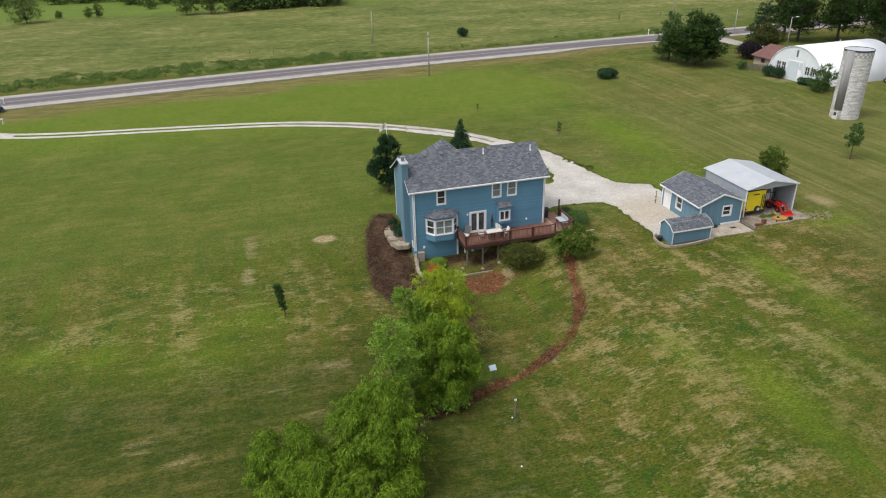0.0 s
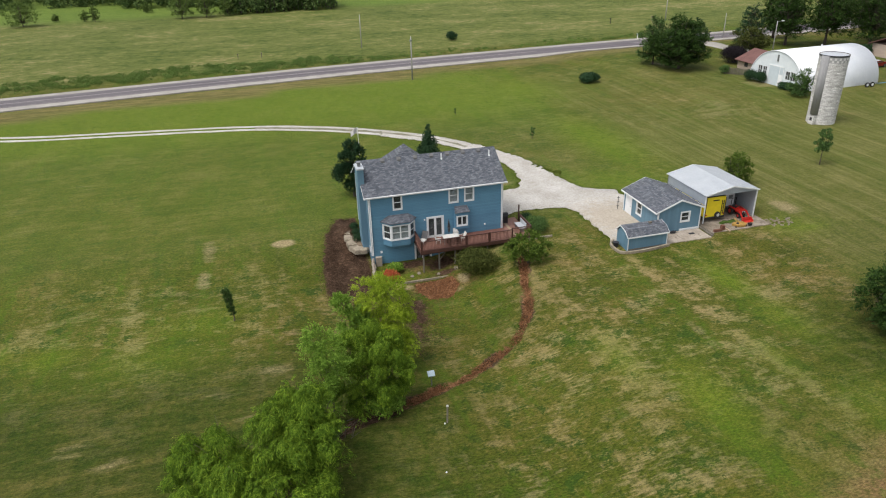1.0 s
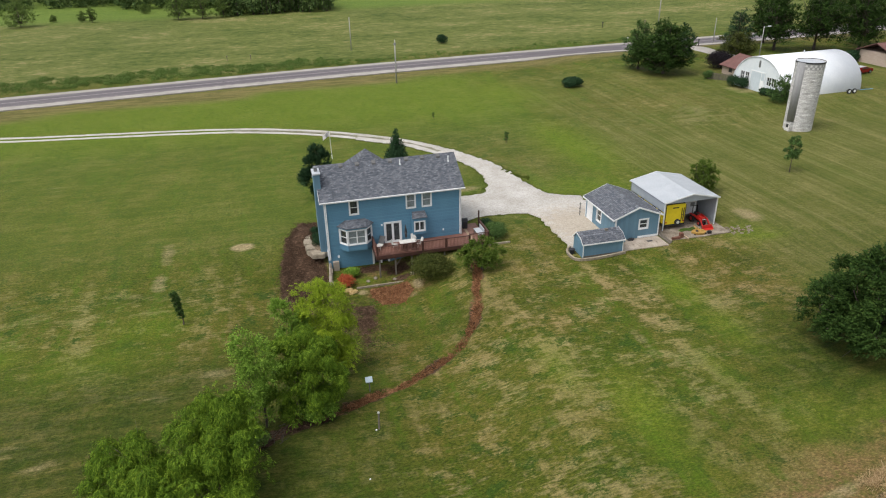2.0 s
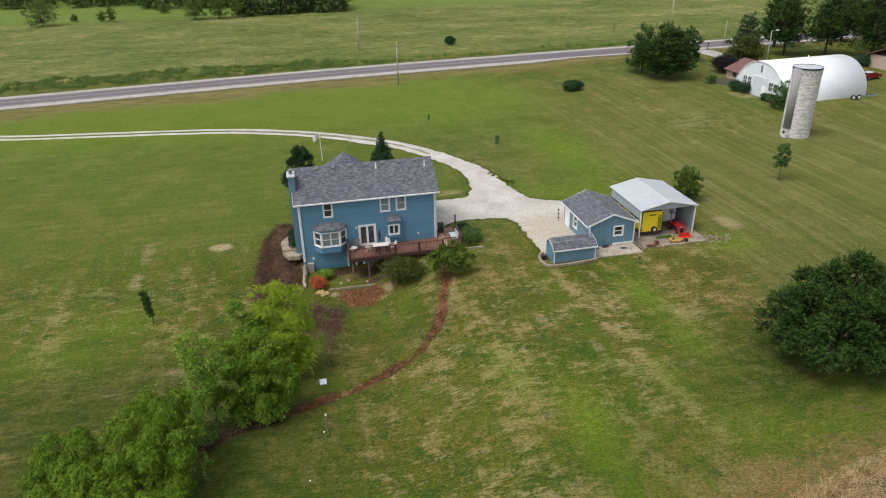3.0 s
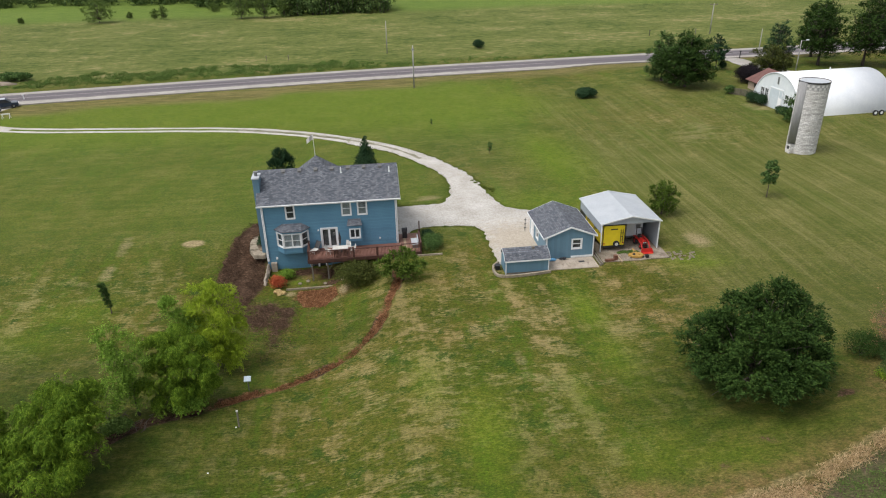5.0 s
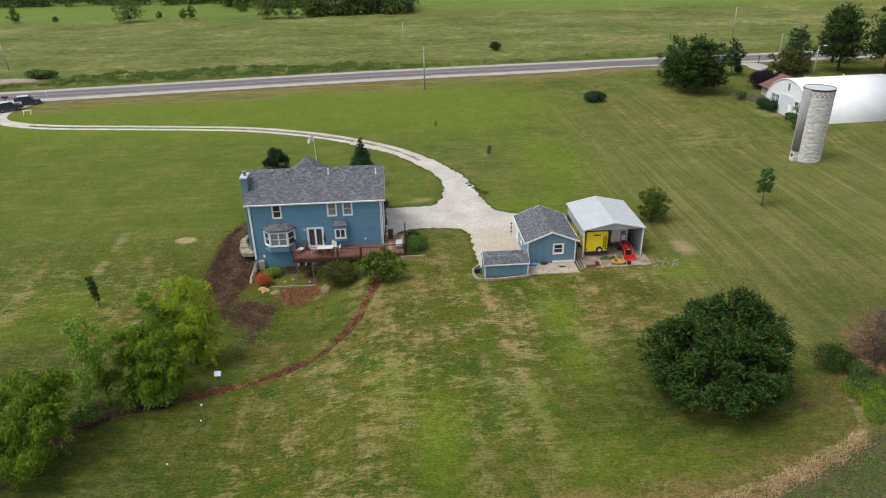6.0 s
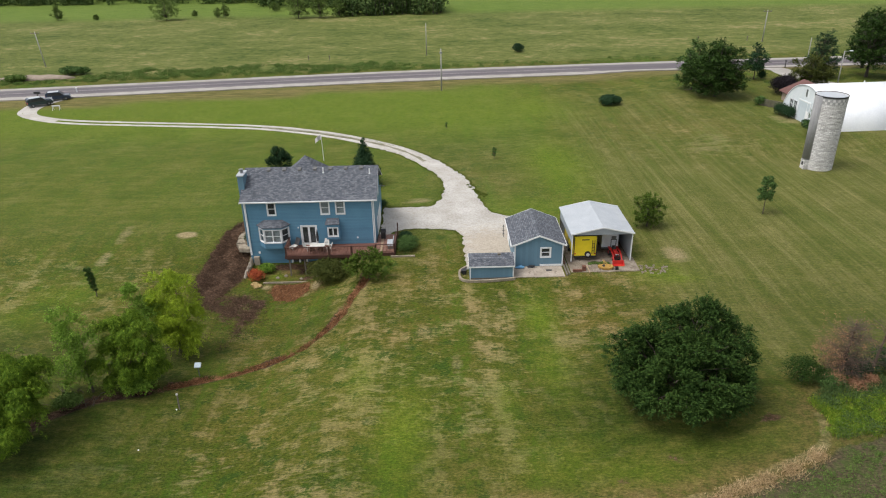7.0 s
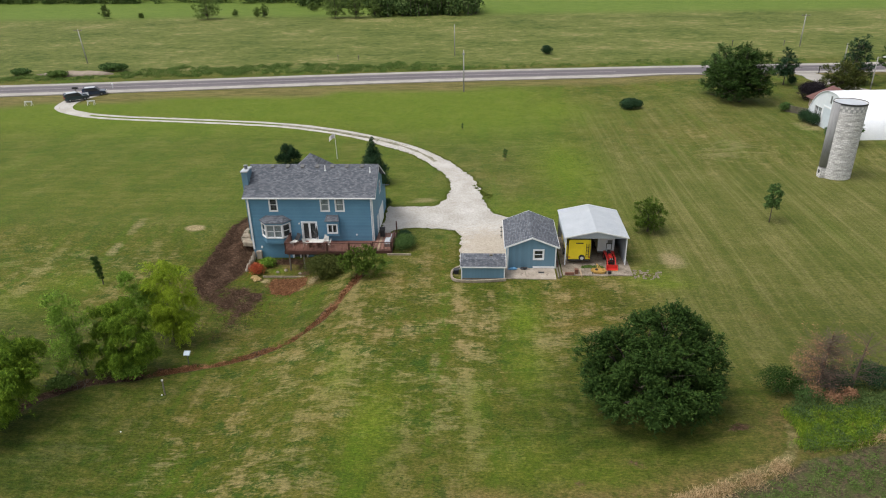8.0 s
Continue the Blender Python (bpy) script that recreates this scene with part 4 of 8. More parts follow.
solo("driveway", strip(DRIVE, (-1.35, -0.45), 0.035, 0.09, 4), GRAVEL, (0, 0, 0), "white gravel wheel track of the long drive", "driveway", kind="structure")
turn = Solid()
turn.prism([(p[0], p[1]) for p in curve([(-61.4, 76.4), (-60.8, 70.4), (-60.4, 66.4), (-58.2, 62.2), (-54.0, 58.4), (-50.5, 56.6), (-49.5, 57.9), (-54.0, 60.8), (-56.6, 64.0), (-57.6, 68.0), (-57.0, 72.0), (-55.0, 76.8)], 4)], "z", -0.5, -0.33)
solo("driveway", turn, GRAVEL, (0, 0, 0), "white gravel mouth of the drive", "driveway", kind="structure")
solo("driveway_median", strip(curve([(-9.9, 49.5), (-3.2, 47.0), (3.4, 43.7), (9.8, 39.3), (15.4, 34.2), (19.0, 28.8)], 5), (-0.28, 0.30), 0.058, 0.16, 9), surface("weedy_gravel", (0.13, 0.125, 0.06), (0.34, 0.32, 0.26), 0.9, 6, 0.95, bump=0.6, deep=0.03, grain=0.5), (0, 0, 0), "weedy strip between the wheel tracks of the drive", "driveway", kind="structure")
APRON = [(9.0, 40.9), (12.3, 37.9), (15.6, 35.7), (18.7, 32.2), (21.2, 28.4), (22.9, 25.0), (24.6, 21.5), (25.4, 17.5), (25.8, 14.0), (26.3, 11.5), (27.0, 9.0), (28.4, 7.7), (30.4, 6.8), (30.6, -1.0), (28.3, -6.0), (23.4, -6.2), (23.35, -4.0), (23.5, -0.6), (23.4, 2.0), (22.6, 3.7), (21.0, 4.1), (18.0, 4.3), (15.8, 3.9), (15.2, 2.4),
         (14.1, 2.0), (14.1, 10.9), (18.3, 10.8), (20.0, 11.2), (21.1, 13.3), (21.5, 15.5), (21.6, 18.2), (21.2, 21.4), (20.0, 24.3), (18.1, 27.8), (15.3, 32.2), (12.0, 35.3), (8.4, 38.2)]
edge = random.Random(5)
rim = []
for (ax, ay), (bx, by) in zip(APRON, APRON[1:] + APRON[:1]):
    k = max(1, int(math.hypot(bx - ax, by - ay) / 0.45))
    rim += [(ax + (bx - ax) * i / k + edge.uniform(-0.2, 0.2), ay + (by - ay) * i / k + edge.uniform(-0.2, 0.2)) for i in range(k)]
solo("driveway", Solid().prism(rim, "z", -0.6, -0.30), GRAVEL, (0, 0, 0), "wide white gravel parking apron beside the house", "driveway", kind="structure")
solo("driveway", strip(curve([(98.0, 92.5), (97.0, 86.0), (96.6, 78.0), (98.6, 71.0), (106.0, 62.0), (112.0, 56.0)], 5), (-2.2, 2.2), 0.05, 0.2, 6), SHOULDER, (0, 0, 0), "pale gravel farm entrance off the highway", "driveway", kind="structure")


# ---- house ----
HL, HD, EAVE, RIDGE, DEPTH, RY = 13.86, 7.9, 5.12, 7.46, -2.75, 3.9
house = thing("house", (7.0, 4.0, -0.35), "two-storey blue lap-sided house with a grey shingle roof and walk-out basement", "house")
rear_holes = [(2.5, 3.3, 3.56, 4.95), (8.2, 9.06, 3.56, 5.0), (9.83, 10.7, 3.56, 5.0), (5.88, 7.45, 0.08, 2.18), (4.5, 6.1, -2.45, -0.4), (1.9, 3.9, 0.7, 2.2), (8.8, 9.9, 1.1, 2.2)]
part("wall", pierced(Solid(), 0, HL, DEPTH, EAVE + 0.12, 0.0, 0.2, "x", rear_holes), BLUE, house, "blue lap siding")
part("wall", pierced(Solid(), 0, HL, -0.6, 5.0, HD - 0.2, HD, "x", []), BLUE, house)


def gable(x0, x1, holes):
    s = pierced(Solid(), 0.2, HD - 0.2, DEPTH, 4.7, x0, x1, "y", holes)
    return s.prism([(0.2, EAVE), (RY, RIDGE - 0.25), (HD - 0.2, 5.05), (HD - 0.2, 4.7), (0.2, EAVE - 0.003)], "x", x0, x1)


part("wall", gable(0.0, 0.2, []), BLUE_V, house, "blue siding on the gable end")
part("wall", gable(HL - 0.2, HL, [(5.4, 6.2, 3.6, 4.9)]), BLUE, house)
s = Solid().box(0.2, HL - 0.2, 0.2, HD - 0.2, -0.25, -0.05).box(0.2, HL - 0.2, 0.2, HD - 0.2, 2.55, 2.7).box(0.2, HL - 0.2, 0.2, HD - 0.2, 4.95, 5.1)
s.box(4.2, 4.3, 0.2, HD - 0.2, -0.05, 2.55).box(8.1, 8.2, 0.2, HD - 0.2, -0.05, 2.55).box(5.5, 5.6, 0.2, HD - 0.2, 2.7, 4.95).box(0.2, HL - 0.2, 4, 4.1, -0.05, 4.95)
part("inner_floor", s, ROOM_SHADE, house)
k = (RIDGE - EAVE) / RY
ov, ox = 0.20, 0.38
za = EAVE + 0.02 - ov * k
zf, FO = 4.98, HD + 0.2
part("roof", Solid().slab((-ox, -ov, za + 0.16), (HL + ox, -ov, za + 0.16), (HL + ox, RY, RIDGE + 0.16), (-ox, RY, RIDGE + 0.16), 0.14), SHINGLE, house, "grey architectural shingle roof slope")
part("roof", Solid().slab((-ox, FO, zf + 0.16), (HL + ox, FO, zf + 0.16), (HL + ox, RY, RIDGE + 0.16), (-ox, RY, RIDGE + 0.16), 0.14), SHINGLE, house, "grey architectural shingle roof slope")
part("ridge_cap", Solid().prism([(RY - 0.2, RIDGE + 0.04), (RY, RIDGE + 0.19), (RY + 0.2, RIDGE + 0.06), (RY, RIDGE + 0.1)], "x", -ox, HL + ox), SHINGLE, house)
part("gutter", Solid().prism([(-ov - 0.12, za + 0.02), (-ov, za + 0.02), (-ov, za + 0.15), (-ov - 0.14, za + 0.15)], "x", -ox, HL + ox), WHITE, house, "white gutter along the rear eave")
part("gutter", Solid().prism([(FO + 0.12, zf + 0.02), (FO, zf + 0.02), (FO, zf + 0.15), (FO + 0.14, zf + 0.15)], "x", -ox, HL + ox), WHITE, house)
part("soffit", Solid().box(0, HL, -ov, -0.003, za + 0.0, za + 0.03), WHITE, house)
for x in (-ox - 0.03, HL + ox):
    s = Solid()
    for y0, z0 in ((-ov, za), (FO, zf)):
        s.prism([(y0, z0 - 0.04), (RY, RIDGE - 0.04), (RY, RIDGE + 0.02), (y0, z0 + 0.02)], "x", x, x + 0.03)
    part("rake_board", s, WHITE, house, "white rake trim")
for x, y in ((-0.02, -0.025), (HL - 0.10, -0.025)):
    part("corner_trim", Solid().box(x, x + 0.12, y, -0.001, -1.15 if x < 1 else -0.2, za + 0.0), WHITE, house, "white corner board")
part("corner_trim", Solid().box(HL + 0.001, HL + 0.025, 0.0, 0.12, -0.3, za), WHITE, house)
part("corner_trim", Solid().box(-0.025, -0.001, HD - 0.12, HD, -0.5, za), WHITE, house)
part("downspout", Solid().tube((0.17, -0.07, -1.1), (0.17, -0.07, za - 0.1), 0.045).tube((0.17, -0.07, za - 0.1), (0.17, -ov - 0.04, za + 0.04), 0.045), WHITE, house, "white downspout")
part("downspout", Solid().tube((HL - 0.17, -0.07, 0.05), (HL - 0.17, -0.07, za - 0.1), 0.045).tube((HL - 0.17, -0.07, za - 0.1), (HL - 0.17, -ov - 0.04, za + 0.04), 0.045), WHITE, house, "white downspout")


def at_house(x, y, z, rz=0.0):
    return Matrix.Translation(-ORIGIN[house.name]) @ pose(x, y, z, 0, 0, rz)


window(house, at_house(2.5, 0, 3.56), 0.8, 1.39, "window", "white double-hung window")
window(house, at_house(8.2, 0, 3.56), 0.86, 1.44, "window", "white window with a drawn blind", blind=True)
window(house, at_house(9.83, 0, 3.56), 0.87, 1.44, "window", "white window with a drawn blind", blind=True)
window(house, at_house(HL, 5.4, 3.6, 90), 0.8, 1.3, "window", "white double-hung window")
window(house, at_house(5.88, 0, 0.08), 1.57, 2.1, "french_door", "white glazed double door to the deck", bars=(0.785,), mid=False, casing=0.12, stile=0.12)
window(house, at_house(4.5, 0, -2.45), 1.6, 2.05, "basement_door", "white glazed sliding door under the deck", bars=(0.8,), mid=False, stile=0.1)
# bay window with its own little hip roof
s = Solid()
plan = [(1.25, 0.0), (1.95, -0.85), (3.85, -0.85), (4.55, 0.0)]
for (ax, ay), (bx, by) in zip(plan, plan[1:]):
    s.add([(ax, ay, z) for z in (0.08, 0.66)] + [(bx, by, z) for z in (0.08, 0.66)] + [(ax * 0.93 + 0.2, 0.05, z) for z in (0.08, 0.66)] + [(bx * 0.93 + 0.2, 0.05, z) for z in (0.08, 0.66)],
          [(0, 2, 3, 1), (0, 4, 6, 2), (1, 3, 7, 5), (0, 1, 5, 4), (2, 6, 7, 3), (4, 5, 7, 6)])
s.prism([(p[0], p[1]) for p in plan], "z", -0.02, 0.10)
s.prism([(1.45, 0.0), (2.05, -0.7), (3.75, -0.7), (4.35, 0.0)], "z", -0.16, -0.02)
s.prism([(p[0], p[1]) for p in plan], "z", 2.18, 2.5)
bay = part("bay_window", s, BLUE, house, "blue angled bay window with white sashes")
b0 = Matrix.Translation(-ORIGIN[house.name])
for (ax, ay), (bx, by), nb in zip(plan, plan[1:], (0, 1, 0)):
    d = math.hypot(bx - ax, by - ay)
    w = window(bay, b0 @ pose(ax, ay, 0.70, 0, 0, math.degrees(math.atan2(by - ay, bx - ax))) @ pose(0.1, 0, 0), d - 0.2, 1.44, "sash", "white bay sash", bars=((d - 0.2) / 2,) if nb else (), blind=bool(nb))
    w.matrix_parent_inverse = Matrix()
s = Solid()
ov2 = [(1.05, 0.0), (1.85, -1.0), (3.95, -1.0), (4.75, 0.0)]
top = [(1.9, 0.0), (2.2, -0.12), (3.6, -0.12), (3.9, 0.0)]
s.add([(*p, 2.48) for p in ov2] + [(*p, 3.02) for p in top] + [(*p, 2.42) for p in ov2], [(0, 1, 5, 4), (1, 2, 6, 5), (2, 3, 7, 6), (4, 5, 6, 7), (0, 8, 9, 1), (1, 9, 10, 2), (2, 10, 11, 3), (11, 10, 9, 8)])
part("bay_roof", s, SHINGLE, bay, "small shingled hip roof")
# box window over the kitchen sink
s = Solid()
pierced(s, 8.62, 10.08, 0.78, 2.62, -0.5, -0.36, "x", [(8.85, 9.85, 1.15, 2.12)])
s.box(8.62, 8.72, -0.36, -0.001, 0.78, 2.62).box(9.98, 10.08, -0.36, -0.001, 0.78, 2.62).box(8.72, 9.98, -0.36, -0.001, 0.78, 0.9).box(8.72, 9.98, -0.36, -0.001, 2.5, 2.62)
box_window = part("box_window", s, BLUE, house, "blue box window with a small shingled roof")
window(box_window, b0 @ pose(8.85, -0.5, 1.15), 1.0, 0.97, "sash", "white sash", bars=(0.5,), mid=False)
part("box_roof", Solid().slab((8.55, -0.68, 2.60), (10.15, -0.68, 2.60), (10.0, -0.001, 3.1), (8.7, -0.001, 3.1), 0.06), SHINGLE, box_window, "small shingled roof")
# chimney chase
s = Solid().box(-0.62, -0.001, 1.3, 2.9, -1.2, 7.55)
chimney = part("chimney", s, BLUE_V, house, "blue boxed chimney with a metal cap")
part("cap", Solid().box(-0.70, 0.07, 1.22, 2.98, 7.55, 7.68), SHEET, chimney, "pale metal chimney cap")
part("flue", Solid().tube((-0.3, 2.1, 7.68), (-0.3, 2.1, 8.05), 0.17, n=12).tube((-0.3, 2.1, 8.05), (-0.3, 2.1, 8.12), 0.25, n=12), STEEL, chimney, "steel flue", smooth=False)
for i in range(7):
    x = 2.3 + 1.68 * i
    y = 3.58
    z = EAVE + 0.16 + y * k
    part("roof_vent", Solid().prism([(y - 0.2, z - 0.10), (y + 0.2, z + 0.12), (y + 0.15, z + 0.24), (y - 0.18, z + 0.06)], "x", x - 0.19, x + 0.19), VENTGREY, house, "small grey roof vent")
for x, y in ((8.3, 3.15), (13.35, 2.95)):
    z = EAVE + 0.1 + y * k
    part("vent_pipe", Solid().tube((x, y, z), (x, y, z + 0.6), 0.06).tube((x, y, z - 0.03), (x, y, z + 0.12), 0.14, 0.07), WHITE, house, "white plumbing vent pipe")
part("wall_light", Solid().box(11.84, 11.98, -0.09, -0.001, 0.66, 0.82), WHITE, house, "white outlet cover")
part("wall_light", Solid().box(5.5, 5.62, -0.12, -0.001, 2.0, 2.14), WHITE, house, "small white wall light")
part("vent_hood", Solid().box(0.9, 1.1, -0.06, -0.001, -0.95, -0.7), WHITE, house)
part("basement_window", Solid().box(-0.03, -0.001, 0.35, 0.8, -0.95, -0.25), WHITE, house, "small white side vent")
# front wing with its pyramid roof, and the garage gable at the drive
s = Solid().box(3.4, 7.6, HD, HD + 2.2, -0.6, 5.3)
wing = part("front_wing", s, BLUE, house, "blue front bay under a pyramid roof")
part("wing_roof", Solid().add([(3.0, 5.6, 5.25), (8.0, 5.6, 5.25), (8.0, 10.6, 5.25), (3.0, 10.6, 5.25), (5.5, 8.1, 7.62)], [(0, 1, 4), (1, 2, 4), (2, 3, 4), (3, 0, 4), (3, 2, 1, 0)]), SHINGLE, wing, "grey pyramid roof")
s = Solid().box(9.0, HL - 0.1, HD, HD + 3.0, -0.6, 2.7).prism([(HD, 2.7), (HD + 3.0, 2.7), (HD, 3.6)], "x", 9.0, HL - 0.1)
garage_wing = part("garage_wing", s, BLUE, house, "blue single-storey garage wing")
part("wing_roof", Solid().slab((8.8, HD + 3.3, 2.55), (HL + 0.4, HD + 3.3, 2.55), (HL + 0.4, HD, 3.75), (8.8, HD, 3.75), 0.1), SHINGLE, garage_wing, "grey shingled lean-to roof")
part("side_door", Solid().box(HL + 0.002, HL + 0.05, 2.6, 3.5, -0.2, 1.85), WHITE, house, "white side door by the deck")
garage_door = part("garage_door", Solid().box(HL + 0.002, HL + 0.03, 4.1, 7.5, -0.35, 1.9), WHITE, house, "white sectional garage door facing the gravel")
for i in range(4):
    part("panel", Solid().box(HL + 0.031, HL + 0.05, 4.15, 7.45, -0.32 + 0.555 * i, 0.20 + 0.555 * i), WHITE, garage_door)

# ---- deck ----
deck = thing("deck", (9.0, -1.5, gz(9.0, -1.5)), "red-brown stained raised wooden deck along the rear wall", "deck")
dy0, dy1 = -2.78, -0.03
nb = 21
for i in range(nb):
    y = dy0 + (dy1 - dy0) * i / nb
    part("board", Solid().box(4.45, 13.98, y, y + (dy1 - dy0) / nb - 0.012, -0.04, 0.0), DECK, deck)
for i in range(15):
    x = 13.99 + 2.05 * i / 15
    part("board", Solid().box(x, x + 2.05 / 15 - 0.012, -2.5, 2.2, -0.04, 0.0), NEWWOOD if i in (3, 4) else RAIL, deck, "pale unstained replacement board" if i in (3, 4) else "faded deck board")
part("rim_joist", Solid().box(4.45, 13.98, dy0 - 0.05, dy0 - 0.002, -0.34, -0.0).box(4.40, 4.448, dy0 - 0.05, dy1, -0.34, 0.0).box(16.04, 16.09, -2.5, 2.2, -0.34, 0.0).box(13.98, 16.09, -2.55, -2.502, -0.34, 0.0), DECK_DARK, deck)
s = Solid()
for i in range(24):
    s.box(4.6 + 0.4 * i, 4.64 + 0.4 * i, dy0, dy1, -0.3, -0.05)
part("joist_frame", s, DECK_DARK, deck)
part("beam", Solid().box(4.5, 13.9, -2.48, -2.33, -0.58, -0.3), DECK_DARK, deck)
for x in (4.75, 6.35, 8.0, 9.7, 11.4, 13.4):
    part("support_post", Solid().box(x - 0.07, x + 0.07, -2.48, -2.34, gz(x, -2.7) - 0.2, -0.58), TIMBER, deck, "weathered grey support post")
for x in (6.35, 8.0, 9.7):
    part("brace", Solid().tube((x + 0.05, -2.41, -1.4), (x + 0.75, -2.41, -0.5), 0.045, n=4), TIMBER, deck)
part("rear_beam", Solid().box(4.5, 13.9, -0.06, -0.025, -0.34, -0.05), DECK_DARK, deck)


def railing(x0, y0, x1, y1, gap=0.14):
    d = math.hypot(x1 - x0, y1 - y0)
    ux, uy = (x1 - x0) / d, (y1 - y0) / d
    def bar(a, b, z0, z1, w):
        px, py = -uy * w / 2, ux * w / 2
        q = [(x0 + ux * a + px, y0 + uy * a + py), (x0 + ux * b + px, y0 + uy * b + py), (x0 + ux * b - px, y0 + uy * b - py), (x0 + ux * a - px, y0 + uy * a - py)]
        return Solid().prism(q, "z", z0, z1)
    part("top_rail", bar(0, d, 0.93, 0.98, 0.15), DECK_DARK, deck)
    part("bottom_rail", bar(0.05, d - 0.05, 0.10, 0.15, 0.05), RAIL, deck)
    s = Solid()
    m = int(d / gap)
    for i in range(1, m):
        a = d * i / m
        q = bar(a - 0.022, a + 0.022, 0.15, 0.93, 0.04)
        s.add(q.v, q.f)
    part("balustrade", s, RAIL, deck, kind="stuff")
    for a in (0.05, d - 0.05):
        q = bar(a - 0.05, a + 0.05, -0.3, 1.02, 0.1)
        part("railing_post", q, DECK_DARK, deck)


railing(4.5, -0.1, 4.5, -2.75)
railing(4.5, -2.75, 9.1, -2.75)
railing(9.1, -2.75, 11.5, -2.75)
railing(11.5, -2.75, 13.98, -2.75)
railing(13.98, -2.47, 16.05, -2.47)
railing(16.05, -2.47, 16.05, 0.6)


# ---- things on the deck ----
def deck_chair(at, rz, material=PLASTIC, label="white garden chair on the deck"):
    c = thing("garden_chair", at, label, "chair", "chairs on the deck", rz=rz)
    part("seat", Solid().slab((-0.25, -0.25, 0.43), (0.25, -0.25, 0.43), (0.25, 0.25, 0.40), (-0.25, 0.25, 0.40), 0.04), material, c, here=True)
    part("backrest", Solid().slab((-0.25, 0.22, 0.42), (0.25, 0.22, 0.42), (0.22, 0.40, 0.92), (-0.22, 0.40, 0.92), 0.035), material, c, here=True)
    for x in (-0.22, 0.22):
        for y in (-0.2, 0.2):
            part("leg", Solid().tube((x * 1.1, y * 1.15, 0), (x, y, 0.41), 0.022, 0.025, 6), material, c, here=True)
        part("armrest", Solid().box(x - 0.03, x + 0.03, -0.24, 0.3, 0.62, 0.65), material, c, here=True)
    return c


table = thing("patio_table", (7.75, -1.75, 0.0), "white rectangular patio table on the deck", "table")
part("tabletop", Solid().box(6.95, 8.55, -2.2, -1.3, 0.70, 0.74), PLASTIC, table)
for x in (7.05, 8.45):
    for y in (-2.1, -1.4):
        part("leg", Solid().tube((x, y, 0), (x, y, 0.70), 0.03), STEEL, table)
um = thing("patio_umbrella", (7.75, -1.2, 0.0), "closed dark patio umbrella on a stand", "umbrella")
part("stand", Solid().tube((7.75, -1.2, 0), (7.75, -1.2, 0.08), 0.25, 0.22, 14), BLACK, um)
part("pole", Solid().tube((7.75, -1.2, 0.08), (7.75, -1.2, 2.3), 0.025), BLACK, um)
part("canopy", Solid().tube((7.75, -1.2, 0.95), (7.75, -1.2, 1.5), 0.10, 0.15, 10).tube((7.75, -1.2, 1.5), (7.75, -1.2, 2.25), 0.15, 0.03, 10), BLACK, um, "furled dark canopy", smooth=True)
deck_chair((6.55, -1.55, 0), 70)
deck_chair((8.95, -1.75, 0), -80)
deck_chair((8.6, -0.85, 0), 0)
deck_chair((7.35, -2.35, 0), 180, DECK_DARK, "dark wooden chair at the patio table")
deck_chair((8.25, -2.35, 0), 180, DECK_DARK, "dark wooden chair at the patio table")
lounger = thing("lounge_chair", (5.1, -0.95, 0.0), "white reclining deck chair with a dark back", "lounge chair", rz=-35)
part("seat", Solid().slab((-0.3, -0.6, 0.30), (0.3, -0.6, 0.30), (0.3, 0.25, 0.36), (-0.3, 0.25, 0.36), 0.06), PLASTIC, lounger, here=True)
part("backrest", Solid().slab((-0.3, 0.25, 0.36), (0.3, 0.25, 0.36), (0.3, 0.75, 1.0), (-0.3, 0.75, 1.0), 0.05), BLACK, lounger, here=True)
for x in (-0.27, 0.27):
    part("leg", Solid().tube((x, -0.5, 0), (x, -0.5, 0.3), 0.025).tube((x, 0.3, 0), (x, 0.3, 0.34), 0.025), PLASTIC, lounger, here=True)
bench = thing("deck_bench", (15.45, -0.9, 0.0), "grey slatted bench at the deck's end", "bench")
part("seat", Solid().box(15.15, 15.85, -1.7, -0.1, 0.40, 0.46), SHEET, bench)
part("back", Solid().box(15.80, 15.86, -1.7, -0.1, 0.46, 0.9), SHEET, bench)
for y in (-1.6, -0.2):
    part("leg", Solid().box(15.2, 15.8, y - 0.04, y + 0.04, 0.0, 0.40), STEEL, bench)
post = thing("bird_feeder_post", (16.2, 1.4, gz(16.2, 1.4)), "dark wooden post beside the deck", "post")
part("post", Solid().box(16.14, 16.26, 1.34, 1.46, -0.5, 1.75), DECK_DARK, post)
grill = thing("barbecue_grill", (14.6, 1.3, 0.0), "dark covered barbecue against the side wall", "grill")
part("cart", Solid().box(14.35, 14.85, 1.05, 1.55, 0.0, 0.75), BLACK, grill)
part("hood", Solid().prism([(1.05, 0.75), (1.55, 0.75), (1.5, 1.0), (1.35, 1.1), (1.15, 1.05)], "x", 14.3, 14.9), BLACK, grill)

# ---- stone bed and retaining wall beside the house ----
SANDSTONE = surface("ochre_sandstone", (0.30, 0.20, 0.07), (0.52, 0.38, 0.17), 2.2, 9, 0.9, bump=0.7, deep=0.04, grain=0.4)
BEDSOIL = surface("brown_bed_soil", (0.10, 0.07, 0.045), (0.20, 0.15, 0.10), 1.5, 12, 0.95, bump=0.7, deep=0.04)


def stone(name, at, r, seed, label, group, material=STONE, category="stone"):
    return solo(name, Solid().lump(at, r, seed), material, at, label, category, group, smooth=False)


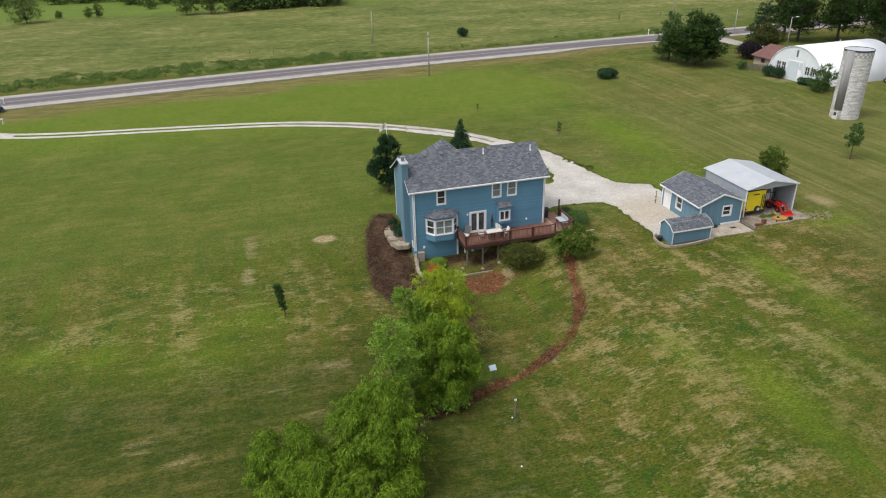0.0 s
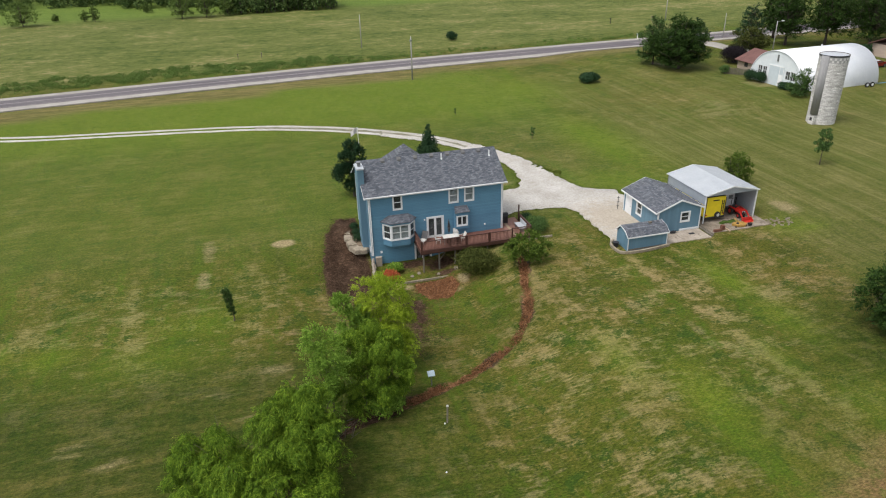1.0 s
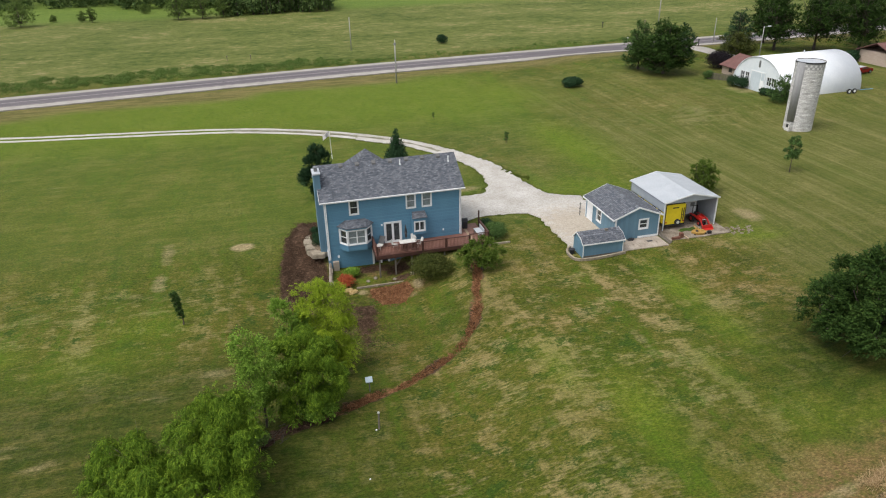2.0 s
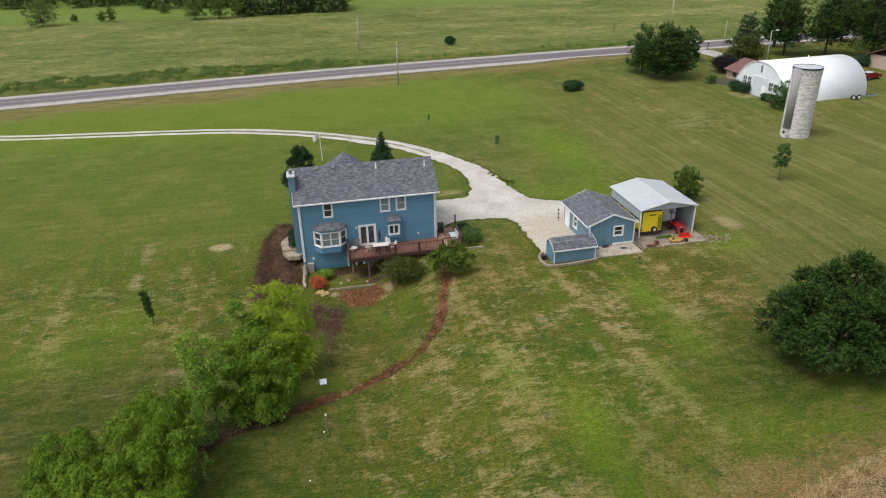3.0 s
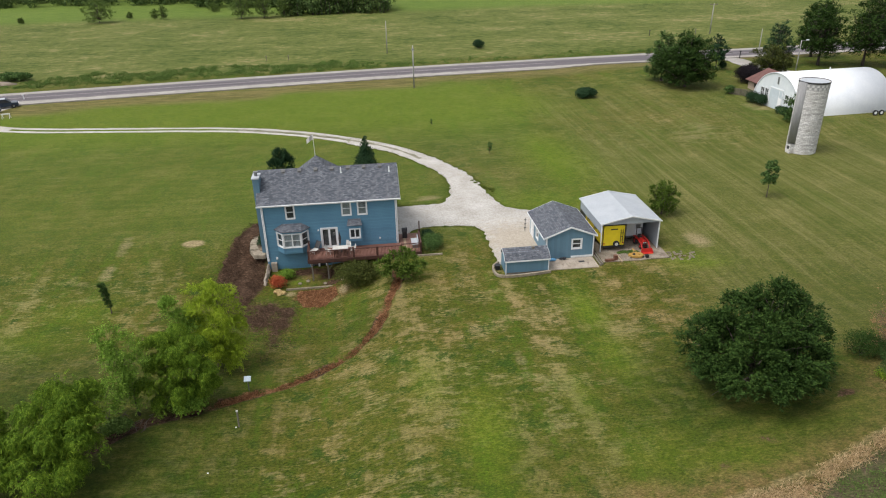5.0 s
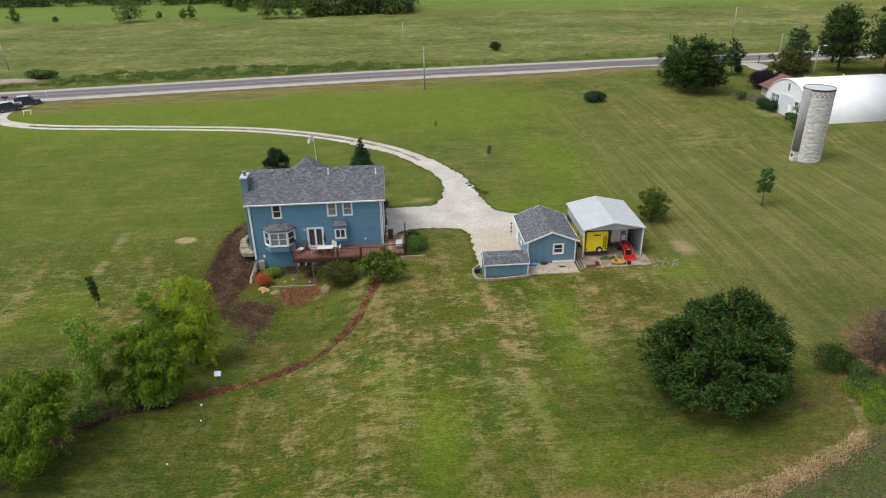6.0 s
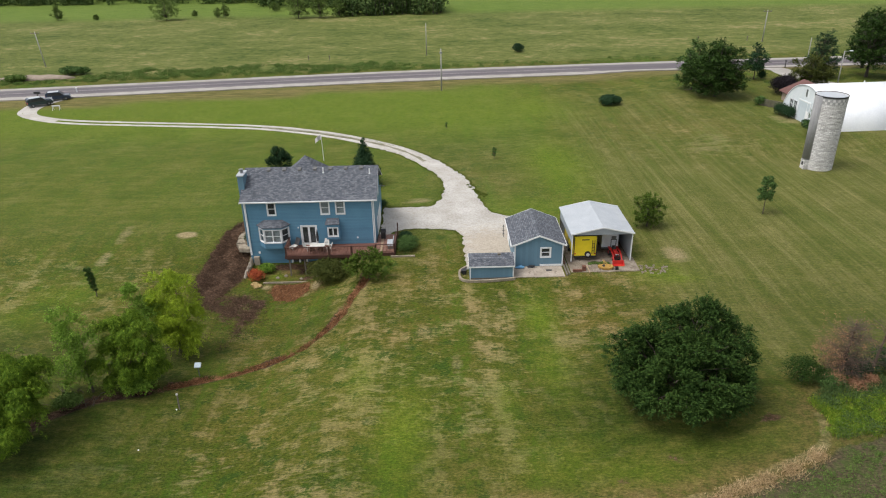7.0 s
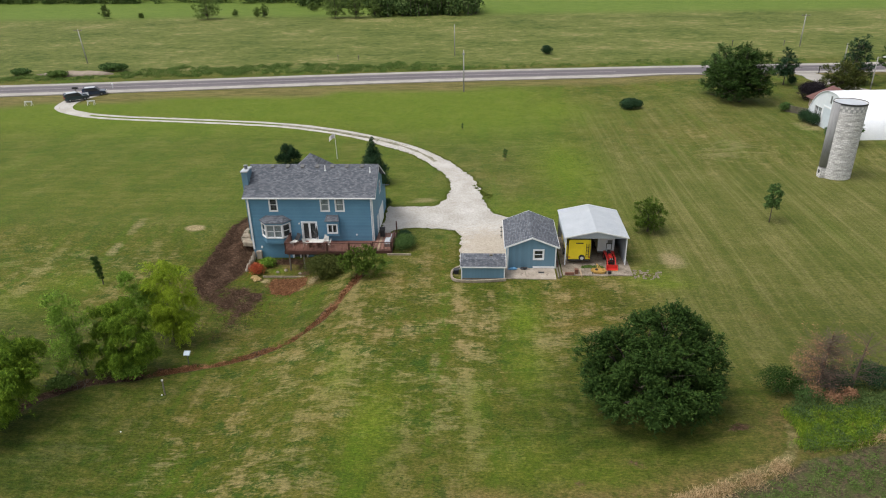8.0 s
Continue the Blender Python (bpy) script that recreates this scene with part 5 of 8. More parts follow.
def flagstone(pts, z, seed, label):
    """A flat slab of ledge rock with a chipped outline and bevelled rim."""
    rnd = random.Random(seed)
    rim = []
    for (ax, ay), (bx, by) in zip(pts, pts[1:] + pts[:1]):
        for i in range(4):
            t = i / 4
            rim.append((ax + (bx - ax) * t + rnd.uniform(-0.07, 0.07), ay + (by - ay) * t + rnd.uniform(-0.07, 0.07)))
    cx, cy = sum(p[0] for p in rim) / len(rim), sum(p[1] for p in rim) / len(rim)
    k = len(rim)
    top = [(cx + (x - cx) * 0.93, cy + (y - cy) * 0.93, z + rnd.uniform(-0.03, 0.03)) for x, y in rim]
    s = Solid().add([(x, y, z - 0.5) for x, y in rim] + [(x, y, z - 0.08) for x, y in rim] + top + [(cx, cy, z + 0.02)],
                    [(i, (i + 1) % k, k + (i + 1) % k, k + i) for i in range(k)] + [(k + i, k + (i + 1) % k, 2 * k + (i + 1) % k, 2 * k + i) for i in range(k)] + [(2 * k + i, 2 * k + (i + 1) % k, 3 * k) for i in range(k)] + [tuple(range(k - 1, -1, -1))])
    return solo("edging_stone", s, STONE, (cx, cy, z - 0.5), label, "stone", "bed edging stones")


for i, (pts, z) in enumerate((([(-0.55, 7.7), (-1.56, 7.3), (-1.95, 6.2), (-1.33, 6.0)], -0.42), ([(-1.33, 5.95), (-1.95, 6.15), (-2.18, 4.8), (-1.4, 4.6)], -0.46), ([(-1.4, 4.55), (-2.18, 4.75), (-2.15, 3.4), (-1.36, 3.3)], -0.52), ([(-1.36, 3.25), (-2.15, 3.35), (-2.03, 2.1), (-1.09, 2.2)], -0.60),
                              ([(-0.51, 2.1), (-1.09, 2.15), (-1.99, 2.05), (-1.48, 1.0), (-0.47, 0.75), (-0.08, 1.2)], -0.70))):
    flagstone(pts, z, 10 + i, "flat tan limestone ledge slab edging the side bed")
part_bed = Solid().prism([(-0.8, 7.5), (-1.35, 6.8), (-1.45, 5.2), (-1.42, 3.2), (-1.0, 1.9), (-0.62, 1.6), (-0.62, 3.0), (-0.05, 3.0), (-0.05, 7.5)], "z", -1.6, -0.60)
solo("flower_bed", part_bed, BEDSOIL, (-1.2, 4.2, -1.2), "raised brown soil bed along the gable wall", "flower bed")
for y, w in ((5.9, 0.85), (4.3, 0.9), (3.0, 0.95)):
    shrub("boxwood", (-0.85, y, -0.62), w * 1.05, w * 1.05, 0.85, 2600, CEDAR, "clipped dark green round shrub in the stone bed", 0.07, int(y * 10), group="boxwoods by the gable wall")
for i, (x, y) in enumerate(((0.05, -0.35), (0.0, -0.9), (-0.1, -1.5), (-0.15, -2.1), (-0.1, -2.7))):
    stone("retaining_stone", (x, y, gz(x, y) + 0.3 - 0.08 * i), (0.2, 0.34, 0.62 - 0.06 * i), 40 + i, "grey retaining stone stepping down from the house corner", "retaining stones", CONCRETE)
solo("concrete_block", Solid().box(0.35, 0.95, -0.35, -0.02, gz(0.6, -0.2) - 0.1, gz(0.6, -0.2) + 0.95), CONCRETE, (0.6, -0.2, gz(0.6, -0.2)), "pale concrete stub wall at the house corner", "concrete block")
for x0, x1 in ((2.1, 4.2), (4.22, 6.3), (6.32, 8.4)):
    solo("landscape_timber", Solid().box(x0, x1, -4.20, -4.07, -2.75, -2.36), STONE, (0.5 * (x0 + x1), -4.15, -2.6), "pale edging kerb above the bare clay patch", "kerb", "patio kerbs")
for i, (x, y, r) in enumerate(((4.2, -2.6, 0.22), (6.0, -3.4, 0.2), (7.8, -3.4, 0.25), (3.4, -3.0, 0.2))):
    stone("boulder", (x, y, gz(x, y) + r * 0.35), (r, r * 0.8, r * 0.7), 60 + i, "pale tan stone lying behind the house", "loose stones", STONE)
shrub("red_shrub", (1.2, -3.3, gz(1.2, -3.3)), 1.5, 1.4, 1.35, 2600, REDLEAF, "orange-red leaved round shrub by the basement wall", 0.11, 3)
shrub("green_shrub", (1.9, -1.6, gz(1.9, -1.6)), 1.7, 1.3, 1.1, 2200, POPLAR, "loose green shrub against the basement wall", 0.14, 4)
for i, (x, y, r) in enumerate(((1.3, -4.5, 0.45), (1.85, -4.75, 0.34), (1.5, -4.95, 0.26))):
    stone("sandstone_boulder", (x, y, gz(x, y) + r * 0.3), (r, r * 0.75, r * 0.6), 90 + i, "ochre-yellow sandstone boulder near the red shrub", "sandstone boulders", SANDSTONE)
shrub("yew_bush", (9.3, -5.3, gz(9.3, -5.3)), 4.0, 3.2, 2.4, 15000, YEW, "large round olive-green bush in front of the deck", 0.13, 6, lumps=14)
shrub("juniper_bush", (17.3, -0.9, gz(17.3, -0.9)), 2.0, 3.6, 1.5, 8000, SHRUB, "dark green bush beside the deck's end", 0.10, 7)
shrub("juniper_bush", (17.0, 1.4, gz(17.0, 1.4)), 1.4, 1.4, 1.1, 2200, CEDAR, "small dark bush at the gravel's edge", 0.11, 8)
solo("edging_board", Solid().box(15.6, 18.2, -3.0, -2.85, gz(17, -3) - 0.1, gz(17, -3) + 0.18), STONE, (16.9, -2.92, gz(17, -3)), "pale low edging board under the bush", "edging")
shrub("door_bush", (13.8, 11.3, -0.35), 1.2, 1.2, 1.0, 1500, CEDAR, "small dark bush by the front corner of the house", 0.10, 9)


# ---- small blue storage shed ----
G0 = -0.35
shed = thing("storage_shed", (25.9, -7.2, G0), "small blue storage shed with a grey shingle roof and white trim", "shed")
sx0, sx1, sy0, sy1, se, sr = 23.75, 28.05, -8.25, -6.1, 1.05, 1.78
part("wall", Solid().box(sx0, sx1, sy0, sy0 + 0.1, G0 - 0.1, se), BLUE_V, shed)
part("wall", Solid().box(sx0, sx1, sy1 - 0.1, sy1, G0 - 0.1, se), BLUE_V, shed)
mid = -6.75
for x0, x1 in ((sx0, sx0 + 0.1), (sx1 - 0.1, sx1)):
    part("wall", Solid().prism([(sy0 + 0.1, G0 - 0.1), (sy1 - 0.1, G0 - 0.1), (sy1 - 0.1, se), (mid, sr - 0.08), (-7.75, 1.5), (sy0 + 0.1, se)], "x", x0, x1), BLUE_V, shed)
part("roof", Solid().slab((sx0 - 0.1, sy0 - 0.12, se + 0.02), (sx1 + 0.1, sy0 - 0.12, se + 0.02), (sx1 + 0.1, -7.75, 1.56), (sx0 - 0.1, -7.75, 1.56), 0.06), SHINGLE, shed, "grey shingled lower slope")
part("roof", Solid().slab((sx0 - 0.1, -7.75, 1.56), (sx1 + 0.1, -7.75, 1.56), (sx1 + 0.1, mid, sr), (sx0 - 0.1, mid, sr), 0.06), SHINGLE, shed, "grey shingled upper slope")
part("roof", Solid().slab((sx0 - 0.1, sy1 + 0.12, se + 0.02), (sx1 + 0.1, sy1 + 0.12, se + 0.02), (sx1 + 0.1, mid, sr), (sx0 - 0.1, mid, sr), 0.06), SHINGLE, shed)
part("eave_board", Solid().box(sx0 - 0.1, sx1 + 0.1, sy0 - 0.15, sy0 - 0.122, se - 0.10, se + 0.03), WHITE, shed, "white eave board")
for x in (sx0 - 0.12, sx1 + 0.1):
    part("rake_board", Solid().prism([(sy0 - 0.12, se - 0.1), (-7.75, 1.44), (mid, sr - 0.10), (mid, sr + 0.03), (-7.75, 1.58), (sy0 - 0.12, se + 0.03)], "x", x, x + 0.02), WHITE, shed)
    part("rake_board", Solid().prism([(sy1 + 0.12, se - 0.1), (mid, sr - 0.10), (mid, sr + 0.03), (sy1 + 0.12, se + 0.03)], "x", x, x + 0.02), WHITE, shed)
for x in (sx0 - 0.02, sx1 - 0.08):
    part("corner_board", Solid().box(x, x + 0.1, sy0 - 0.02, sy0 - 0.001, G0, se - 0.1), WHITE, shed, "white corner board")
part("sill_board", Solid().box(sx0 + 0.08, sx1 - 0.08, sy0 - 0.02, sy0 - 0.001, G0 - 0.02, G0 + 0.12), TIMBER, shed)
part("roof_vent", Solid().box(26.55, 26.85, -7.2, -6.95, 1.62, 1.86), TIMBER, shed, "small grey roof vent")
part("door", Solid().box(sx0 - 0.03, sx0 - 0.001, -7.7, -6.6, G0 + 0.05, 1.1), BLUE_V, shed)
ring = curve([(23.5, -5.9), (22.85, -6.6), (22.75, -7.8), (23.1, -8.55), (24.2, -8.8), (26.2, -8.75), (28.2, -8.5)], 5)
solo("planter_kerb", strip(ring, (-0.09, 0.09), 0.28, 0.015, 8), STONE, (25.0, -8.0, G0), "curved pale concrete kerb round the shed", "kerb")
pot = thing("flower_pot", (23.2, -7.0, G0), "dark pot with dry stems behind the kerb", "flower pot")
part("pot", Solid().tube((23.2, -7.0, G0 - 0.05), (23.2, -7.0, G0 + 0.45), 0.22, 0.30, 12), BLACK, pot)

# ---- garage ----
gar = thing("garage", (30.9, -2.4, G0), "single-storey blue garage with a grey shingle roof and white trim", "garage")
gx0, gx1, gy0, gy1, ge, gr = 28.4, 33.32, -5.8, 1.05, 2.08, 3.06
gm = (gx0 + gx1) / 2
wh = (31.1, 32.0, 0.72, 1.68)
s = pierced(Solid(), gx0, gx1, G0 - 0.15, ge, gy0, gy0 + 0.15, "x", [wh])
part("wall", s.prism([(gx0, ge), (gx1, ge), (gm, gr - 0.1)], "y", gy0, gy0 + 0.15), BLUE_V, gar, "blue grooved gable wall")
s = Solid().box(gx0, gx1, gy1 - 0.15, gy1, G0 - 0.15, ge)
part("wall", s.prism([(gx0, ge), (gx1, ge), (gm, gr - 0.1)], "y", gy1 - 0.15, gy1), BLUE_V, gar)
part("wall", pierced(Solid(), gy0 + 0.15, gy1 - 0.15, G0 - 0.15, ge, gx0, gx0 + 0.15, "y", [(-2.6, -1.7, 0.4, 1.7), (-0.6, 0.5, G0, 1.75)]), BLUE_V, gar)
part("wall", Solid().box(gx1 - 0.15, gx1, gy0 + 0.15, gy1 - 0.15, G0 - 0.15, ge), BLUE_V, gar)
part("floor_slab", Solid().box(gx0 + 0.15, gx1 - 0.15, gy0 + 0.15, gy1 - 0.15, G0 - 0.1, G0 + 0.02), ROOM_SHADE, gar)
o = 0.32
oy = 0.12
gk = (gr - ge) / (gm - gx0)
for a, b in ((gx0 - o, gm), (gx1 + o, gm)):
    part("roof", Solid().slab((a, gy0 - oy, ge - o * gk + 0.12), (a, gy1 + oy, ge - o * gk + 0.12), (b, gy1 + oy, gr + 0.12), (b, gy0 - oy, gr + 0.12), 0.12), SHINGLE_Y, gar, "grey shingled roof slope")
    sg = 1 if a < b else -1
    part("eave_board", Solid().box(min(a, a - 0.03 * sg), max(a, a - 0.03 * sg), gy0 - oy, gy1 + oy, ge - o * gk - 0.03, ge - o * gk + 0.12), WHITE, gar, "white eave board")
    for y in (gy0 - oy - 0.03, gy1 + oy):
        part("rake_board", Solid().prism([(a, ge - o * gk - 0.05), (b, gr - 0.05), (b, gr + 0.125), (a, ge - o * gk + 0.125)], "y", y, y + 0.03), WHITE, gar, "white rake board")
for x in (gx0 - 0.02, gx1 - 0.10):
    part("corner_board", Solid().box(x, x + 0.12, gy0 - 0.02, gy0 - 0.001, G0, ge - 0.05), WHITE, gar, "white corner board")
part("corner_board", Solid().box(gx0 - 0.02, gx0 - 0.001, gy0, gy0 + 0.12, G0, ge - 0.1), WHITE, gar)
part("corner_board", Solid().box(gx0 - 0.02, gx0 - 0.001, gy1 - 0.12, gy1, G0, ge - 0.1), WHITE, gar)
part("base_board", Solid().box(31.0, gx1 - 0.12, gy0 - 0.03, gy0 - 0.002, G0 + 0.03, G0 + 0.24), WHITE, gar, "white board along the wall's foot")
gi = Matrix.Translation(-ORIGIN[gar.name])
window(gar, gi @ pose(wh[0], gy0, wh[2]), 0.9, 0.96, "window", "white square garage window", casing=0.12)
window(gar, gi @ pose(gx0, -1.7, 0.4, 0, 0, -90), 0.9, 1.3, "window", "white side window", casing=0.12)
dr = part("door", Solid().box(gx0 - 0.02, gx0 + 0.08, -0.6, 0.5, G0 + 0.02, 1.75), WHITE, gar, "white panelled side door")
part("handle", Solid().tube((gx0 - 0.06, -0.45, 0.65), (gx0 - 0.02, -0.45, 0.65), 0.03), STEEL, dr)
s = Solid().box(gx0 - 0.04, gx0 - 0.021, -0.72, -0.6, G0, 1.87).box(gx0 - 0.04, gx0 - 0.021, 0.5, 0.62, G0, 1.87).box(gx0 - 0.04, gx0 - 0.021, -0.6, 0.5, 1.75, 1.87)
part("door_trim", s, WHITE, gar)
slabs = ((28.05, 30.2, -8.15, -5.9), (30.22, 33.2, -8.2, -5.9))
for x0, x1, y0, y1 in slabs:
    solo("concrete_pad", Solid().box(x0, x1, y0, y1, G0 - 0.2, G0 + 0.06), CONCRETE, (0.5 * (x0 + x1), 0.5 * (y0 + y1), G0), "stained concrete pad behind the garage", "concrete pad", kind="structure")
solo("tarp", Solid().lump((28.95, -6.25, G0 + 0.16), (0.45, 0.25, 0.14), 71, rough=0.3), TARP, (28.95, -6.25, G0 + 0.06), "crumpled blue tarp on the concrete pad", "tarp")
solo("dark_bag", Solid().lump((30.1, -6.15, G0 + 0.17), (0.4, 0.2, 0.13), 72, rough=0.3), BLACK, (30.1, -6.15, G0 + 0.06), "dark bag against the garage wall", "bag")
solo("drain_grate", Solid().box(31.5, 32.1, -7.0, -6.7, G0 + 0.064, G0 + 0.08), BLACK, (31.8, -6.85, G0 + 0.06), "dark drain grate in the concrete pad", "grate")
stand = thing("plant_stand", (27.95, 1.45, G0 + 0.05), "thin dark metal plant stand beside the garage", "plant stand")
part("pole", Solid().tube((0, 0, 0), (0, 0, 1.5), 0.03), BLACK, stand, here=True)
for z in (0.35, 0.8, 1.3):
    part("bracket", Solid().box(-0.14, 0.14, -0.03, 0.03, z, z + 0.05), BLACK, stand, here=True)

# ---- carport ----
cp = thing("carport", (37.4, -1.5, G0), "open grey sheet-metal carport with a shallow gable roof", "carport")
cx0, cx1, cy0, cy1, ce, cr = 34.3, 40.5, -5.0, 2.0, 2.82, 3.52
cm = (cx0 + cx1) / 2
for a, b in ((cx0 - 0.15, cm), (cx1 + 0.15, cm)):
    s = Solid().slab((a, cy0 - 0.15, ce), (a, cy1 + 0.15, ce), (b, cy1 + 0.15, cr), (b, cy0 - 0.15, cr), 0.03)
    roof_half = part("roof", s, SHEET, cp, "pale grey ribbed metal roof slope")
    s = Solid()
    for i in range(30):
        y = cy0 - 0.1 + i * (cy1 - cy0 + 0.2) / 29
        s.slab((a, y - 0.03, ce + 0.014), (a, y + 0.03, ce + 0.014), (b, y + 0.03, cr + 0.014), (b, y - 0.03, cr + 0.014), 0.013)
    part("ribs", s, SHEET, roof_half, kind="stuff")
    for y in (cy0 - 0.18, cy1 + 0.15):
        part("rake_trim", Solid().prism([(a, ce - 0.10), (b, cr - 0.10), (b, cr + 0.04), (a, ce + 0.04)], "y", y, y + 0.03), WHITE, cp, "white rake trim")
part("gable_sheet", Solid().prism([(cx0, ce - 0.16), (cx1, ce - 0.16), (cx1, ce - 0.03), (cm, cr - 0.05), (cx0, ce - 0.03)], "y", cy0, cy0 + 0.04), SHEET_IN, cp, "grey gable sheet")
part("gable_sheet", Solid().prism([(cx0, G0), (cx1, G0), (cx1, ce - 0.03), (cm, cr - 0.05), (cx0, ce - 0.03)], "y", cy1 - 0.04, cy1), SHEET_IN, cp, "grey rear wall sheet")
part("side_sheet", Solid().box(cx1 - 0.04, cx1, cy0 + 0.05, cy1 - 0.04, G0, ce - 0.05), SHEET_IN, cp, "grey side wall sheet")
part("side_sheet", Solid().box(cx0, cx0 + 0.04, cy0 + 0.05, cy1 - 0.04, 1.75, ce - 0.05), SHEET_IN, cp, "half-height grey side sheet under the eave")
for x in (cx0, cx1 - 0.09):
    for y in (cy0 - 0.05, cy1 - 0.14):
        part("post", Solid().box(x, x + 0.1, y, y + 0.1, G0 - 0.05, ce - 0.05), WHITE if y < 0 else STEEL, cp, "white corner post" if y < 0 else "")
for y in (-2.7, -0.5):
    part("post", Solid().box(cx0 + 0.05, cx0 + 0.12, y, y + 0.07, G0 - 0.05, 1.75), STEEL, cp)
for y in (-3.2, -1.4, 0.4):
    part("truss", Solid().box(cx0 + 0.05, cx1 - 0.05, y, y + 0.06, ce - 0.2, ce - 0.14), STEEL, cp)
pads = [(33.95, 36.2, -7.35, 2.0), (36.22, 38.4, -7.4, 2.0), (38.42, 40.9, -7.3, 2.0)]
for x0, x1, y0, y1 in pads:
    solo("concrete_pad", Solid().box(x0, x1, y0, y1, G0 - 0.2, G0 + 0.045), DIRTYPAD, (0.5 * (x0 + x1), 0.5 * (y0 + y1), G0), "dirty cracked concrete floor of the carport", "concrete pad", kind="structure")
for x, y0, y1, mt in ((33.45, -8.0, -1.5, TIMBER), (33.72, -7.8, -2.4, TIMBER), (33.6, -5.5, 0.5, REDEARTH)):
    solo("timber_beam", Solid().box(x - 0.07, x + 0.07, y0, y1, G0 - 0.02, G0 + 0.16), mt, (x, 0.5 * (y0 + y1), G0), "long weathered beam lying between garage and carport", "beam", "loose beams")


def wheel(parent, at, r, w, rim=STEEL, axis="x"):
    d = Vector((1, 0, 0)) if axis == "x" else Vector((0, 1, 0))
    c = Vector(at)
    ty = part("wheel", Solid().tube(c - d * w / 2, c + d * w / 2, r, n=18), RUBBER, parent, "black tyre")
    part("rim", Solid().tube(c - d * (w / 2 + 0.012), c + d * (w / 2 + 0.012), r * 0.55, n=14), rim, ty)
    return ty


yt = thing("yellow_trailer", (35.6, -2.2, G0 + 0.05), "bright yellow enclosed cargo trailer parked under the carport", "trailer")
tx0, tx1, ty0, ty1 = 34.62, 36.95, -4.8, 0.9
s = Solid().prism([(tx0, 0.2), (tx1, 0.2), (tx1, 2.25), (tx1 - 0.14, 2.42), (tx0 + 0.14, 2.42), (tx0, 2.25)], "y", ty0, ty1)
part("body", s, YELLOW, yt)
part("roof_cap", Solid().box(tx0 + 0.1, tx1 - 0.1, ty0 + 0.05, ty1 - 0.05, 2.42, 2.48), BLACK, yt)
part("frame_rail", Solid().box(tx0 - 0.01, tx1 + 0.01, ty0 - 0.06, ty0 - 0.002, 0.06, 0.24), BLACK, yt)
part("edge_trim", Solid().box(tx0 - 0.02, tx0 + 0.05, ty0 - 0.03, ty0 - 0.002, 0.24, 2.3), BLACK, yt)
part("edge_trim", Solid().box(tx1 - 0.05, tx1 + 0.02, ty0 - 0.03, ty0 - 0.002, 0.24, 2.3), BLACK, yt)
part("name_bar", Solid().box(35.4, 36.15, ty0 - 0.012, ty0 - 0.002, 1.98, 2.10), BLACK, yt, "dark lettering bar")
part("vent", Solid().box(35.5, 36.1, -4.0, -3.4, 2.48, 2.58), WHITE, yt)
part("ladder", Solid().box(36.45, 36.5, ty0 - 0.10, ty0 - 0.05, 0.5, 2.0).box(36.68, 36.73, ty0 - 0.10, ty0 - 0.05, 0.5, 2.0).box(36.5, 36.68, ty0 - 0.09, ty0 - 0.06, 0.8, 0.84).box(36.5, 36.68, ty0 - 0.09, ty0 - 0.06, 1.2, 1.24).box(36.5, 36.68, ty0 - 0.09, ty0 - 0.06, 1.6, 1.64), BLACK, yt)
wheel(yt, (36.05, ty0 - 0.14, 0.45), 0.32, 0.2, PLASTIC, "y")
for x in (tx0 - 0.05, tx1 + 0.05):
    for y in (-2.4, -1.6):
        wheel(yt, (x, y, G0 + 0.38), 0.34, 0.2)
for x in (tx0 + 0.15, tx1 - 0.15):
    part("tail_light", Solid().box(x - 0.08, x + 0.08, ty0 - 0.035, ty0 - 0.004, 0.42, 0.54), RED, yt)
for y in (-3.9, -2.9, -0.4):
    part("side_window", Solid().box(tx0 - 0.012, tx0 - 0.002, y, y + 0.6, 1.3, 1.85), BLACK, yt, "dark side window")
wt = thing("white_trailer", (38.85, -0.9, G0 + 0.05), "white boxy camper trailer at the back of the carport", "trailer")
part("body", Solid().prism([(38.0, 0.12), (39.75, 0.12), (39.75, 1.95), (39.65, 2.1), (38.1, 2.1), (38.0, 1.95)], "y", -2.6, 0.8), BARNWHITE, wt)
part("door", Solid().box(38.2, 38.85, -2.63, -2.602, 0.25, 1.8), WHITE, wt)
part("side_window", Solid().box(39.0, 39.5, -2.63, -2.602, 0.95, 1.4), STEEL, wt)
part("bumper", Solid().box(38.0, 39.75, -2.75, -2.602, 0.0, 0.12), STEEL, wt)
for x in (38.05, 39.7):
    wheel(wt, (x, -0.8, G0 + 0.36), 0.32, 0.2)

# ---- red tractor with front loader ----
tr = thing("red_tractor", (39.3, -4.4, G0 + 0.05), "small red tractor with a front loader under the carport", "tractor")
tz = G0 + 0.05
part("hood", Solid().prism([(39.0, tz + 0.65), (39.6, tz + 0.65), (39.55, tz + 1.15), (39.45, tz + 1.22), (39.15, tz + 1.22), (39.05, tz + 1.15)], "y", -4.9, -3.6), RED, tr)
part("grille", Solid().box(39.08, 39.52, -4.93, -4.902, tz + 0.7, tz + 1.1), BLACK, tr)
for x in (39.17, 39.43):
    part("headlight", Solid().box(x - 0.07, x + 0.07, -4.945, -4.932, tz + 0.95, tz + 1.08), WHITE, tr)
part("chassis", Solid().box(39.1, 39.5, -4.8, -2.6, tz + 0.4, tz + 0.65), BLACK, tr)
part("seat", Solid().box(39.08, 39.52, -3.2, -2.75, tz + 0.75, tz + 0.9).box(39.08, 39.52, -2.8, -2.68, tz + 0.9, tz + 1.35), BLACK, tr)
